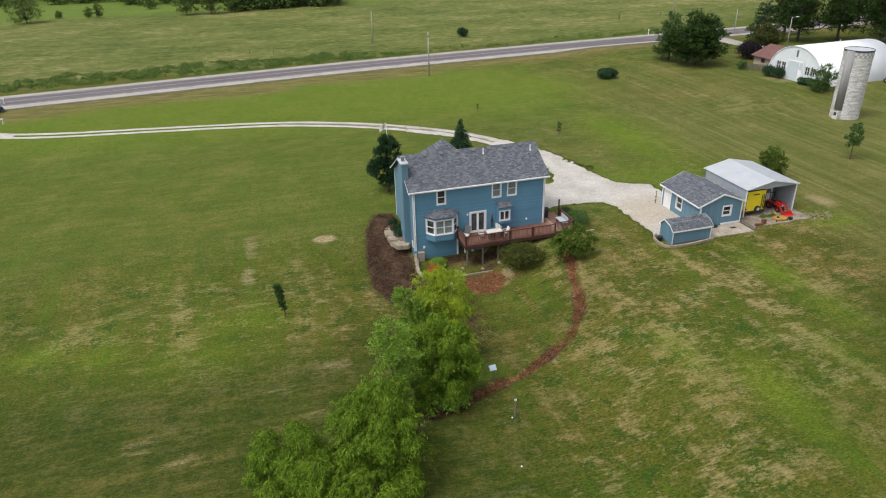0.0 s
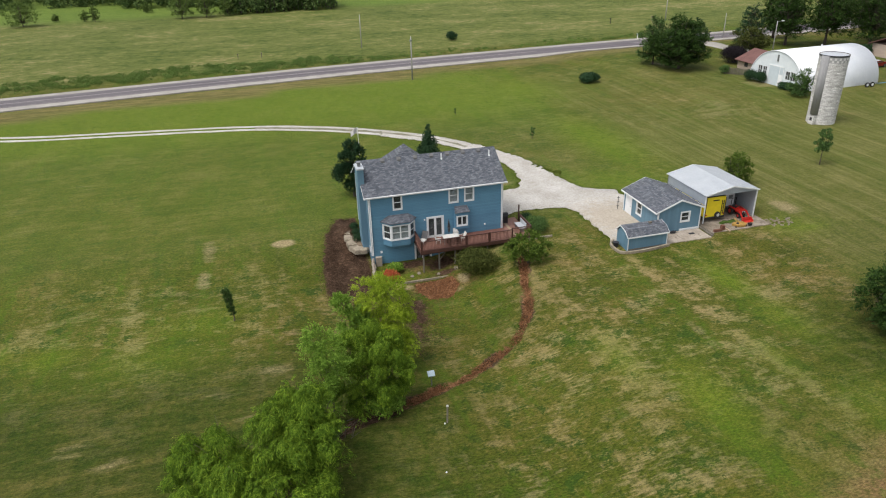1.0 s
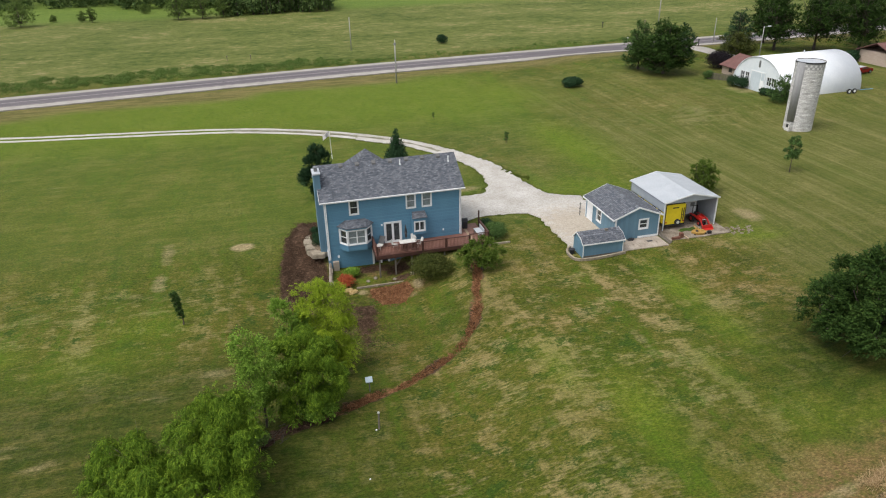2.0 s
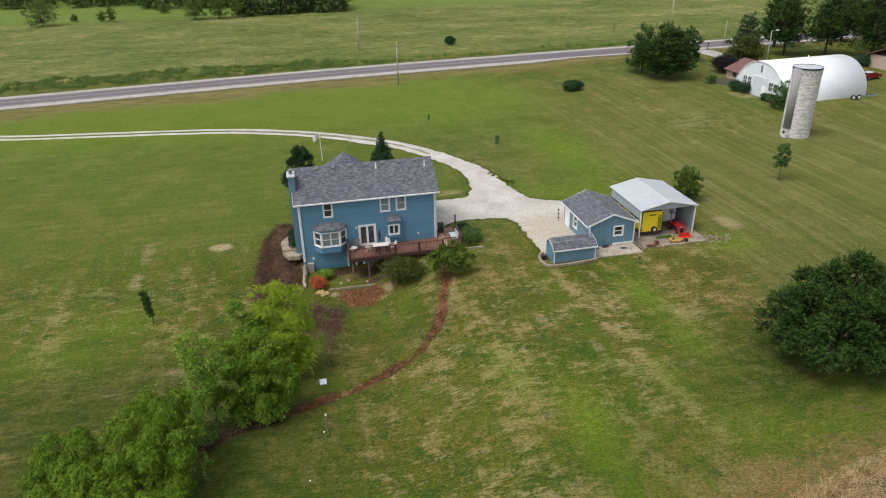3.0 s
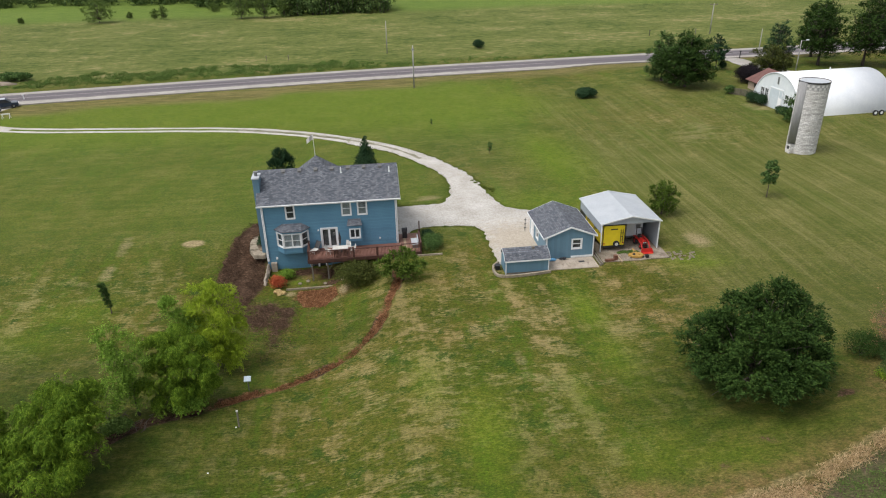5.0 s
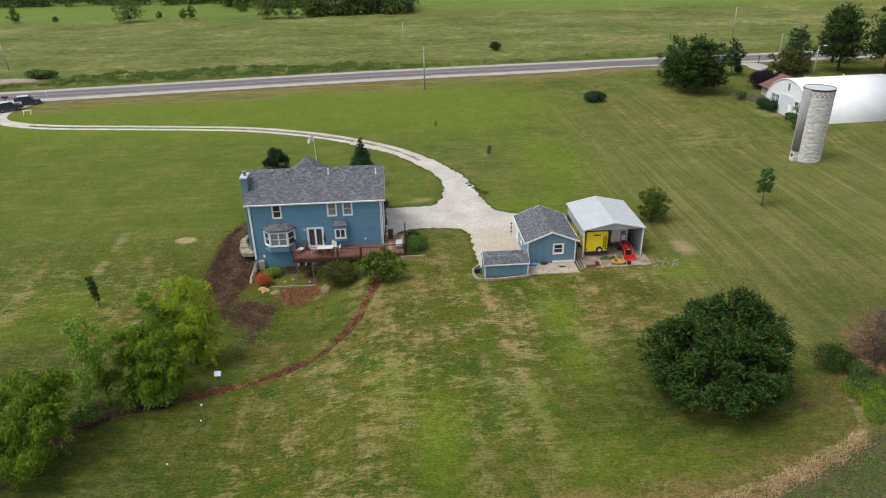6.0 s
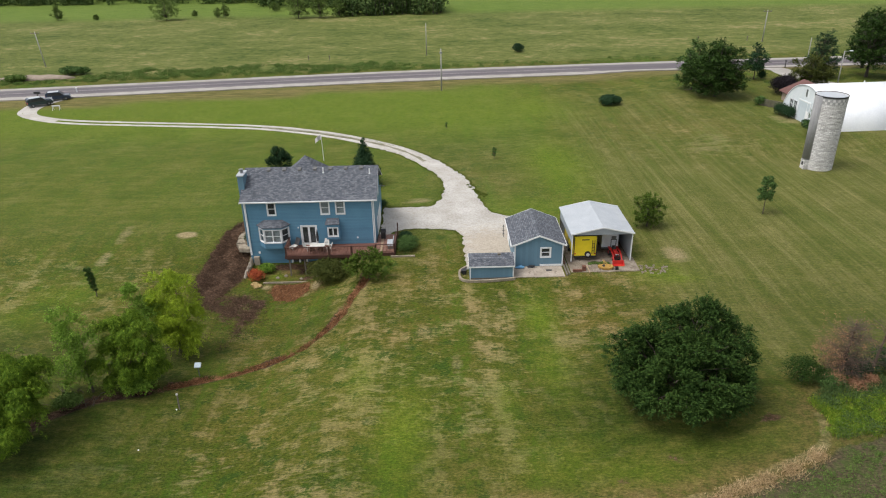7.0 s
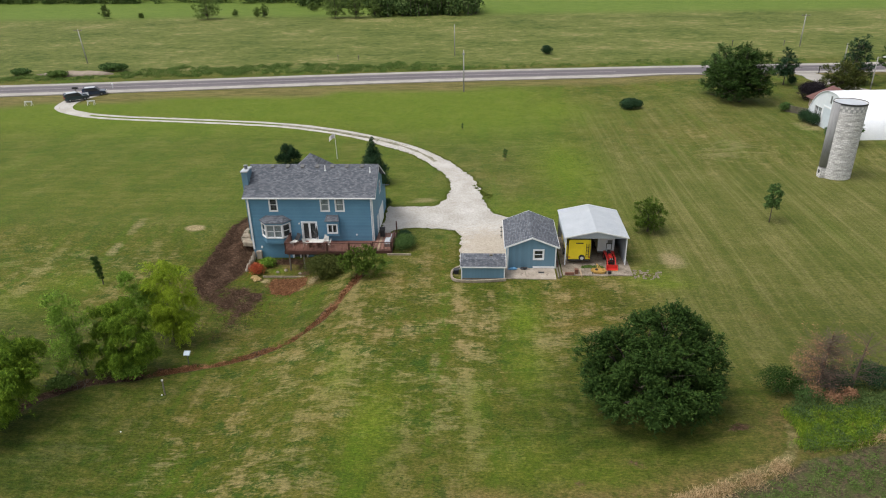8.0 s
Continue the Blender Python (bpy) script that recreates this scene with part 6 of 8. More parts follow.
part("fender", Solid().box(38.6, 39.0, -3.4, -2.4, tz + 1.0, tz + 1.08), RED, tr)
part("fender", Solid().box(39.6, 40.0, -3.4, -2.4, tz + 1.0, tz + 1.08), RED, tr)
s = Solid()
for x in (38.95, 39.65):
    s.box(x - 0.04, x + 0.04, -2.64, -2.56, tz + 0.6, tz + 2.15)
s.box(38.91, 39.69, -2.64, -2.56, tz + 2.15, tz + 2.23)
part("roll_bar", s, BLACK, tr)
part("steering_wheel", Solid().tube((39.3, -3.5, tz + 1.2), (39.3, -3.4, tz + 1.35), 0.18, 0.18, 14), BLACK, tr)
for x in (38.75, 39.85):
    wheel(tr, (x, -2.9, tz + 0.5), 0.5, 0.3, RED)
for x in (38.9, 39.7):
    wheel(tr, (x, -4.5, tz + 0.32), 0.32, 0.2, RED)
for x in (38.75, 39.85):
    part("loader_arm", Solid().prism([(-3.5, tz + 1.0), (-3.4, tz + 1.25), (-4.9, tz + 1.1), (-5.7, tz + 0.4), (-5.7, tz + 0.22), (-4.85, tz + 0.9)], "x", x - 0.06, x + 0.06), RED, tr)
bk = part("bucket", Solid().prism([(-5.7, tz + 0.55), (-5.75, tz + 0.02), (-6.35, tz + 0.0), (-6.35, tz + 0.04), (-5.82, tz + 0.08), (-5.78, tz + 0.55)], "x", 38.55, 40.05), RED, tr)
for x in (38.53, 40.03):
    part("bucket_side", Solid().prism([(-5.7, tz + 0.55), (-5.75, tz + 0.02), (-6.35, tz + 0.0), (-6.2, tz + 0.25)], "x", x, x + 0.04), RED, bk)
part("cutting_edge", Solid().box(38.55, 40.05, -6.42, -6.352, tz - 0.0, tz + 0.03), ORANGE, bk)

tr.scale = (0.75, 0.75, 0.78)
tr.location = (39.0, -4.85, G0 + 0.05)

# ---- orange mower deck and scrap in front of the carport ----
md = thing("mower_deck", (37.6, -6.75, G0 + 0.05), "worn orange-yellow mower attachment lying on the concrete", "mower deck")
s = Solid().prism([(36.6, -6.4), (37.0, -7.1), (37.9, -7.3), (38.5, -6.9), (38.4, -6.2), (37.5, -6.0), (36.9, -6.1)], "z", G0 + 0.12, G0 + 0.36)
part("shell", s, ORANGE, md)
part("blade_hub", Solid().tube((37.3, -6.6, G0 + 0.36), (37.3, -6.6, G0 + 0.50), 0.2, 0.14, 12), BLACK, md)
part("blade_hub", Solid().tube((38.0, -6.7, G0 + 0.36), (38.0, -6.7, G0 + 0.48), 0.16, 0.12, 12), ORANGE, md)
part("hitch", Solid().tube((37.5, -6.3, G0 + 0.36), (37.4, -5.6, G0 + 0.75), 0.045).tube((37.9, -6.3, G0 + 0.36), (37.4, -5.6, G0 + 0.75), 0.045), ORANGE, md)
md.scale = (0.8, 0.8, 0.8)
for x in (36.75, 38.35):
    part("caster", Solid().tube((x - 0.04, -7.05, G0 + 0.14), (x + 0.04, -7.05, G0 + 0.14), 0.1, n=12), RUBBER, md)
for i, (x, y, w, d, h, mt, lb) in enumerate(((34.6, -7.2, 0.9, 0.25, 0.22, REDEARTH, "row of rust-red bricks on the concrete"), (35.3, -7.0, 0.35, 0.35, 0.5, REDEARTH, "rusty square drum beside the bricks"), (35.75, -6.9, 0.12, 1.5, 0.12, NEWWOOD, "pale plank leaning on the ground"),
                                          (38.6, -7.0, 0.3, 0.3, 0.3, BLACK, "dark block beside the mower deck"))):
    solo("scrap", Solid().box(x - w / 2, x + w / 2, y - d / 2, y + d / 2, G0 + 0.04, G0 + 0.05 + h), mt, (x, y, G0 + 0.045), lb, "scrap")
rub = random.Random(8)
for i in range(58):
    x, y = 41.0 + 2.9 * rub.random() ** 1.3, -7.1 + rub.uniform(-0.9, 1.0)
    r = rub.uniform(0.05, 0.15)
    stone("rubble", (x, y, gz(x, y) + 0.04), (r, r * rub.uniform(0.5, 0.9), r * 0.6), 80 + i, "broken grey concrete rubble in the grass", "rubble pieces", DIRTYPAD, "rubble")
moss = np.random.default_rng(12)
v = leaf_cloud(moss, [(36.2 + 0.3 * i, -5.6 + 0.1 * (i % 3), G0 + 0.05) for i in range(7)], [0.28] * 7, 1500, 0.12, 0.5, 0, 0.35)
tagged(new("weeds_on_concrete", blade_mesh("weeds_on_concrete", v, WEED)), "low green weeds growing on the concrete", "weeds", kind="stuff")


# ---- farm across the lawn: silo, round-roofed barn, cottage ----
def stave_material():
    m, n, l, b = shader("whitewashed_silo_blocks")
    c = n.new("ShaderNodeTexCoord")
    s = n.new("ShaderNodeSeparateXYZ")
    l.new(c.outputs["Object"], s.inputs[0])
    ang = calc(n, l, "MULTIPLY", calc(n, l, "ARCTAN2", s.outputs["Y"], s.outputs["X"]), 2.0)
    k = n.new("ShaderNodeCombineXYZ")
    l.new(ang, k.inputs[0])
    l.new(s.outputs["Z"], k.inputs[1])
    t = n.new("ShaderNodeTexBrick")
    for key, v in (("Scale", 1.0), ("Mortar Size", 0.014), ("Brick Width", 0.52), ("Row Height", 0.20), ("Bias", -0.3)):
        t.inputs[key].default_value = v
    t.inputs["Color1"].default_value = (0.66, 0.655, 0.65, 1)
    t.inputs["Color2"].default_value = (0.40, 0.395, 0.39, 1)
    t.inputs["Mortar"].default_value = (0.29, 0.285, 0.28, 1)
    l.new(k.outputs[0], t.inputs["Vector"])
    stain = ramp(n, l, noise_node(n, l, 1.1, 7, (0.6, 0.6, 3.2), 0, 0.75), [(0.34, (0.70, 0.68, 0.66)), (0.60, (1.10, 1.09, 1.08))])
    spots = ramp(n, l, noise_node(n, l, 6, 4), [(0.3, (0.7, 0.7, 0.7)), (0.6, (1.08, 1.08, 1.08))])
    col = blend(n, l, 1.0, blend(n, l, 1.0, t.outputs["Color"], stain, "MULTIPLY"), spots, "MULTIPLY")
    l.new(col, b.inputs["Base Color"])
    b.inputs["Roughness"].default_value = 0.95
    relief(n, l, b, t.outputs["Fac"], 0.6, -0.03)
    return m


STAVE = stave_material()
silo_at = (73.75, 22.6, G0)
silo = thing("silo", silo_at, "weathered whitewashed concrete-block silo with a side chute", "silo")
R, TOP = 2.0, 10.1
s = Solid()
n = 40
ring = [(math.cos(2 * math.pi * i / n), math.sin(2 * math.pi * i / n)) for i in range(n)]
s.add([(R * c, R * k, z) for z in (-0.2, TOP) for c, k in ring] + [((R - 0.15) * c, (R - 0.15) * k, z) for z in (-0.2, TOP) for c, k in ring],
      [(i, (i + 1) % n, n + (i + 1) % n, n + i) for i in range(n)] + [(2 * n + (i + 1) % n, 2 * n + i, 3 * n + i, 3 * n + (i + 1) % n) for i in range(n)] + [(n + i, n + (i + 1) % n, 3 * n + (i + 1) % n, 3 * n + i) for i in range(n)])
part("wall", s, STAVE, silo, here=True)
part("roof_cap", Solid().tube((0, 0, TOP - 0.25), (0, 0, TOP - 0.02), R - 0.16, R - 0.16, 32), SHEET, silo, "pale flat cap inside the rim", here=True)
s = Solid()
for i in range(n):
    a, b = ring[i], ring[(i + 1) % n]
    s.add([((R + q) * p[0], (R + q) * p[1], z) for q in (0.002, 0.06) for p in (a, b) for z in (TOP - 0.12, TOP + 0.08)], [(0, 1, 3, 2), (4, 6, 7, 5), (1, 5, 7, 3), (0, 2, 6, 4), (0, 4, 5, 1), (2, 3, 7, 6)])
part("rim_band", s, BLACK, silo, "dark steel rim band", here=True)
s = Solid()
for i in range(n):
    a, b = ring[i], ring[(i + 1) % n]
    s.add([((R + q) * p[0], (R + q) * p[1], z) for q in (0.001, 0.006) for p in (a, b) for z in (TOP - 0.98, TOP - 0.13)], [(0, 1, 3, 2), (4, 6, 7, 5), (1, 5, 7, 3), (0, 2, 6, 4), (0, 4, 5, 1), (2, 3, 7, 6)])
part("checker_band", s, surface("grey_checker_band", (0.30, 0.30, 0.30), (0.42, 0.42, 0.42), 2, 12, 0.9), silo, "grey band behind the white checker blocks", here=True)
PALEBLOCK = surface("whitewashed_block", (0.56, 0.55, 0.54), (0.72, 0.71, 0.70), 2, 14, 0.9)
block = None
for row in range(2):
    for i in range(20):
        a = 2 * math.pi * (i + 0.5 * row) / 20
        q = Solid().box(-0.14, 0.14, -0.03, 0.03, -0.15, 0.15)
        ob = part("block", q, PALEBLOCK, silo, "white checker block" if block is None else "", here=True)
        ob.matrix_local = Matrix.Rotation(a + math.pi / 2, 4, "Z") @ Matrix.Translation((0, -R - 0.01, TOP - 0.42 - 0.36 * row))
        if block is not None:
            ob.data = block
        block = ob.data
for z in [0.6 + 0.75 * i for i in range(12)]:
    s = Solid()
    for i in range(n):
        a, b = ring[i], ring[(i + 1) % n]
        s.tube(((R + 0.012) * a[0], (R + 0.012) * a[1], z), ((R + 0.012) * b[0], (R + 0.012) * b[1], z), 0.014, n=4)
    part("hoop", s, STEEL, silo, here=True)
ca = radians(194)
s = Solid()
cc = Vector((math.cos(ca), math.sin(ca), 0))
cw = Vector((-math.sin(ca), math.cos(ca), 0))
m = 10
prof = [cc * (R - 0.08 + 0.60 * math.sin(math.pi * i / m)) + cw * (0.60 * math.cos(math.pi * i / m)) for i in range(m + 1)]
for z0, z1 in ((1.5, TOP - 0.02),):
    s.add([(p.x, p.y, z) for z in (z0, z1) for p in prof], [(i, i + 1, m + 2 + i, m + 1 + i) for i in range(m)] + [tuple(range(m, -1, -1)), tuple(range(m + 1, 2 * m + 2))])
part("chute", s, surface("grey_chute_sheet", (0.22, 0.22, 0.225), (0.36, 0.36, 0.36), 0.8, 10, 0.8, stretch=(3, 3, 0.4)), silo, "grey half-round side chute", here=True, smooth=True)
p = cc * (R + 0.05)
part("chute_leg", Solid().box(p.x - 0.35, p.x + 0.3, p.y - 0.5, p.y + 0.5, -0.2, 1.3), STAVE, silo, "pale concrete doorway under the chute", here=True)
part("hatch", Solid().box(p.x - 0.37, p.x - 0.352, p.y - 0.25, p.y + 0.2, 0.55, 1.05), BLACK, silo, "small dark hatch", here=True)

BR, BH, BL = 6.6, 6.2, 17.6
barn = thing("round_barn", (83.4, 45.6, G0), "long white round-roofed metal barn with a pale blue end wall", "barn", rz=3.0)
m = 28
arc = [(BR * math.cos(math.pi * i / m), BH * math.sin(math.pi * i / m) ** 0.9) for i in range(m + 1)]
s = Solid()
s.add([(x, y, z) for x in (-0.15, BL) for y, z in arc] + [(x, y * 0.985, z * 0.985) for x in (-0.15, BL) for y, z in arc],
      [(i, m + 1 + i, m + 2 + i, i + 1) for i in range(m)] + [(2 * (m + 1) + i + 1, 3 * (m + 1) + i + 1, 3 * (m + 1) + i, 2 * (m + 1) + i) for i in range(m)] +
      [(i, i + 1, 2 * (m + 1) + i + 1, 2 * (m + 1) + i) for i in range(m)] + [(m + 1 + i + 1, m + 1 + i, 3 * (m + 1) + i, 3 * (m + 1) + i + 1) for i in range(m)])
shell = part("roof_shell", s, BARNWHITE, barn, "white arched metal roof", here=True, smooth=True)


def arch_wall(x0, x1, holes):
    """The end wall, built of upright strips under the arch with its openings left out."""
    s = Solid()
    us = sorted({*[-BR * 0.975 + BR * 1.95 * i / 40 for i in range(41)], *[h[0] for h in holes], *[h[1] for h in holes]})
    for a, b in zip(us, us[1:]):
        t0, t1 = (BH * 0.975 * max(0.0, 1 - (u / (BR * 0.985)) ** 2) ** 0.45 for u in (a, b))
        z = -0.2
        for lo, hi in sorted((h[2], h[3]) for h in holes if h[0] <= a + 1e-6 and h[1] >= b - 1e-6):
            s.box(x0, x1, a, b, z, lo)
            z = hi
        s.add([(x0, a, z), (x0, b, z), (x0, b, max(z, t1)), (x0, a, max(z, t0)), (x1, a, z), (x1, b, z), (x1, b, max(z, t1)), (x1, a, max(z, t0))], [(3, 2, 1, 0), (4, 5, 6, 7), (0, 1, 5, 4), (2, 3, 7, 6), (1, 2, 6, 5), (0, 4, 7, 3)])
    return s


BARNPALE = surface("pale_grey_blue_end_wall", (0.62, 0.67, 0.71), (0.74, 0.78, 0.80), 0.5, 8, 0.6, grain=0.2)
BW = [(2.35, 3.35, 1.5, 2.95), (3.6, 4.6, 1.5, 2.95), (-3.35, -2.35, 1.5, 2.95), (-4.6, -3.6, 1.5, 2.95)]
part("end_wall", arch_wall(0.0, 0.15, BW), BARNPALE, barn, "pale blue painted end wall", here=True)
part("end_wall", arch_wall(BL - 0.25, BL - 0.1, []), BARNFRONT, barn, here=True)
for a, b, z0, z1 in BW:
    w = window(barn, pose(0, b, z0, 0, 0, -90), b - a, z1 - z0, "window", "white framed barn window", bars=((b - a) / 2,), casing=0.03, stile=0.02)
    w.matrix_parent_inverse = Matrix()
bd = part("barn_door", Solid().box(-0.08, -0.002, -1.9, 1.9, 0.0, 3.6), BARNFRONT, barn, "pale blue sliding barn door", here=True)
part("door_frame", Solid().box(-0.10, -0.081, -1.9, -1.75, 0, 3.6).box(-0.10, -0.081, 1.75, 1.9, 0, 3.6).box(-0.10, -0.081, -1.75, 1.75, 3.4, 3.6).box(-0.10, -0.081, -0.95, -0.85, 0, 3.4), WHITE, bd, here=True)
part("walk_door", Solid().box(-0.13, -0.101, -1.7, -0.8, 0, 2.1), WHITE, bd, "white walk door", here=True)
part("vent_pipe", Solid().tube((9.5, 0, BH - 0.1), (9.5, 0, BH + 0.45), 0.1), WHITE, barn, here=True)
part("gable_vent", Solid().box(-0.06, -0.002, -0.2, 0.2, 4.3, 5.5), STEEL, barn, here=True)
tw = thing("wagon_axle", (97.8, 38.2, G0), "pair of old wagon wheels beside the barn", "wheels")
for x in (97.2, 98.3):
    wheel(tw, (x, 38.2, G0 + 0.45), 0.45, 0.2, WHITE, "y")
part("axle", Solid().box(96.8, 99.6, 38.3, 38.5, G0 + 0.5, G0 + 0.65), STEEL, tw)
part("tongue", Solid().box(99.6, 102.5, 38.35, 38.45, G0 + 0.45, G0 + 0.55), TARP, tw)

cot = thing("farm_cottage", (91.0, 60.0, G0), "low pink-beige cottage with a dull red roof behind the barn", "house")
c0, c1, d0, d1 = 87.2, 95.0, 53.2, 61.4
cmx = (c0 + c1) / 2
part("wall", Solid().box(c0, c1, d0, d1, G0 - 0.2, 1.55).prism([(c0, 1.55), (c1, 1.55), (cmx, 3.1)], "y", d0, d0 + 0.2).prism([(c0, 1.55), (c1, 1.55), (cmx, 3.1)], "y", d1 - 0.2, d1), PINK, cot)
for x in (c0 - 0.6, c1 + 0.6):
    part("roof", Solid().slab((x, d0 - 0.4, 1.4), (x, d1 + 0.4, 1.4), (cmx, d1 + 0.4, 3.35), (cmx, d0 - 0.4, 3.35), 0.12), REDROOF, cot, "dull red shingled roof slope")
part("window", Solid().box(c0 - 0.04, c0 - 0.002, 58.2, 59.2, 0.3, 1.2), BLACK, cot, "dark window")
rh = thing("ranch_house", (128.0, 58.0, G0), "low ranch house with a brown roof beyond the barn", "house")
part("wall", Solid().box(121.5, 136.0, 53.0, 62.0, G0 - 0.2, 2.3), PINK, rh)
part("roof", Solid().slab((120.8, 52.2, 2.2), (136.7, 52.2, 2.2), (136.7, 57.5, 4.2), (120.8, 57.5, 4.2), 0.15), REDROOF, rh, "brown-red shingled roof slope")
part("roof", Solid().slab((120.8, 62.8, 2.2), (136.7, 62.8, 2.2), (136.7, 57.5, 4.2), (120.8, 57.5, 4.2), 0.15), REDROOF, rh)
for x in (123.5, 127.5, 131.0):
    part("window", Solid().box(x, x + 1.2, 52.95, 52.998, 0.7, 1.8), BLACK, rh, "dark window")
fen = thing("picket_fence", (82.6, 54.6, G0), "weathered grey board fence beside the cottage", "fence")
for i in range(22):
    t = i / 21
    x, y = 81.4 + 3.0 * t, 57.6 - 3.6 * t
    part("picket", Solid().box(x - 0.07, x + 0.07, y - 0.05, y + 0.05, G0 - 0.1, G0 + 1.25), TIMBER, fen)


# ---- cars ----
def car(at, rz, material, label, suv=True):
    c = thing("car", at, label, "car", "parked cars", rz=rz)
    h = 1.75 if suv else 1.42
    tail = -2.25
    side = [(-2.25, 0.35), (2.3, 0.35), (2.35, 0.75), (2.2, 0.95), (1.15, 1.05), (0.45, h - 0.05), (0.25, h), (tail + 0.5, h), (tail + 0.15, h - 0.12), (tail, 1.05)]
    if not suv:
        side[6:] = [(0.2, h), (-1.0, h), (-1.75, 1.1), (-2.3, 1.0)]
    body = part("body", Solid().prism([(x, z) for x, z in side], "y", -0.9, 0.9), material, c, here=True)
    glass = [(0.98, 1.08), (0.42, h - 0.12), (tail + 0.6 if suv else -0.95, h - 0.12), (tail + 0.35 if suv else -1.5, 1.08)]
    for y0, y1 in ((-0.915, -0.902), (0.902, 0.915)):
        part("side_glass", Solid().prism(glass, "y", y0, y1), BLACK, body, here=True)
    part("windscreen", Solid().slab((1.14, -0.78, 1.075), (1.14, 0.78, 1.075), (0.50, 0.72, h - 0.06), (0.50, -0.72, h - 0.06), 0.02), BLACK, body, here=True)
    part("rear_glass", Solid().box(tail - 0.02 if suv else -2.0, tail + 0.06 if suv else -1.9, -0.7, 0.7, 1.12, h - 0.25 if suv else 1.15), BLACK, body, here=True)
    # pale panel laid on the roof, its colour imitating reflected sky
    part("roof_glare", Solid().box(-1.7, 0.25, -0.75, 0.75, h + 0.001, h + 0.03), SHEET, body, here=True)
    for x in (-1.4, 1.45):
        for y in (-0.85, 0.85):
            wheel(c, (x, y, 0.35), 0.35, 0.22, STEEL, "y")
    for y in (-0.65, 0.65):
        part("headlight", Solid().box(2.28, 2.37, y - 0.18, y + 0.18, 0.68, 0.84), WHITE, c, here=True)
        part("tail_light", Solid().box(tail - 0.03, tail + 0.02, y - 0.12, y + 0.12, 0.75, 1.05), RED, c, here=True)
    return c


car((-58.7, 69.4, G0 + 0.05), 42, CARGREY, "grey station car parked at the mouth of the drive")
car((-57.4, 74.4, G0 + 0.02), 22, CARPAINT, "dark blue estate car on the verge by the drive")
car((112.5, 51.6, G0), 12, CARRED, "dark red saloon car parked by the barn", suv=False)
# made-up trailer shape in place of the second car's raised white hatch
ct = thing("open_hatch", (-58.9, 72.4, G0), "white open car hatch between the parked cars, shaped as a small trailer", "trailer", rz=40)
part("bed", Solid().box(-1.0, 1.0, -0.7, 0.7, 0.5, 0.58).box(-1.0, 1.0, -0.72, -0.68, 0.58, 1.1).box(-1.0, 1.0, 0.68, 0.72, 0.58, 1.1).box(-1.02, -0.98, -0.7, 0.7, 0.58, 1.1), BARNWHITE, ct, here=True)
for y in (-0.8, 0.8):
    wheel(ct, (0, y, 0.32), 0.32, 0.18, STEEL, "y")
for x, y in ((-66.5, 65.3), (-53.5, 65.6)):
    sw = thing("sawhorse", (x, y, gz(x, y)), "small white painted sawhorse barrier beside the drive", "barrier", "white barriers", rz=15)
    part("beam", Solid().box(-0.75, 0.75, -0.06, 0.06, 0.75, 0.95), WHITE, sw, here=True)
    for a in (-0.6, 0.6):
        part("leg", Solid().tube((a - 0.1, -0.35, 0), (a, 0, 0.8), 0.05, n=4).tube((a + 0.1, 0.35, 0), (a, 0, 0.8), 0.05, n=4), WHITE, sw, here=True)


# ---- poles, signs and posts ----
def pole(at, h, r, label, name="utility_pole", arm=True, lamp=False, lean=0.0):
    p = thing(name, at, label, "pole", "poles")
    part("shaft", Solid().tube((0, 0, -0.3), (lean, 0, h), r, r * 0.65, 10), PALEPOLE, p, here=True, smooth=True)
    if arm:
        part("crossarm", Solid().box(lean - 1.1, lean + 1.1, -0.06, 0.06, h - 0.45, h - 0.30), TIMBER, p, here=True)
        for y in (-1.0, 0.0, 1.0):
            part("insulator", Solid().tube((lean + y, 0, h - 0.30), (lean + y, 0, h - 0.10), 0.06, 0.04), STEEL, p, here=True)
    if lamp:
        part("lamp_arm", Solid().tube((lean, 0, h - 0.2), (lean + 1.1, -0.2, h), 0.04), STEEL, p, here=True)
        part("lamp_head", Solid().box(lean + 0.9, lean + 1.5, -0.35, -0.05, h - 0.08, h + 0.06), WHITE, p, "pale lamp head", here=True)
    return p


pole((21.95, 75.4, gz(22, 75.4)), 8.5, 0.15, "weathered wooden utility pole beside the highway", arm=False)
part("transformer_bracket", Solid().box(21.7, 22.2, 75.3, 75.5, 7.2, 7.5), STEEL, bpy.data.objects["utility_pole"])
pole((18.5, 117.2, gz(18.5, 117.2)), 8.1, 0.13, "thin utility pole in the pasture", arm=False)
pole((111.6, 127.0, gz(111, 127)), 8.4, 0.16, "utility pole with a transformer beyond the highway", lean=0.1)
pole((-79.5, 112.6, gz(-79, 112)), 8.7, 0.15, "leaning utility pole in the pasture", lean=-0.6)
pole((107.2, 93.2, gz(107, 93)), 6.2, 0.12, "slim roadside pole by the farm entrance", arm=False)
pole((102.2, 69.6, gz(102, 70)), 7.4, 0.12, "yard light pole behind the barn", "light_pole", arm=False, lamp=True)
fp = thing("flagpole", (3.8, 30.2, G0), "slim white flagpole with a faded flag", "flagpole")
part("shaft", Solid().tube((3.8, 30.2, G0 - 0.2), (3.72, 30.2, 3.65), 0.045, 0.03), WHITE, fp)
s = Solid()
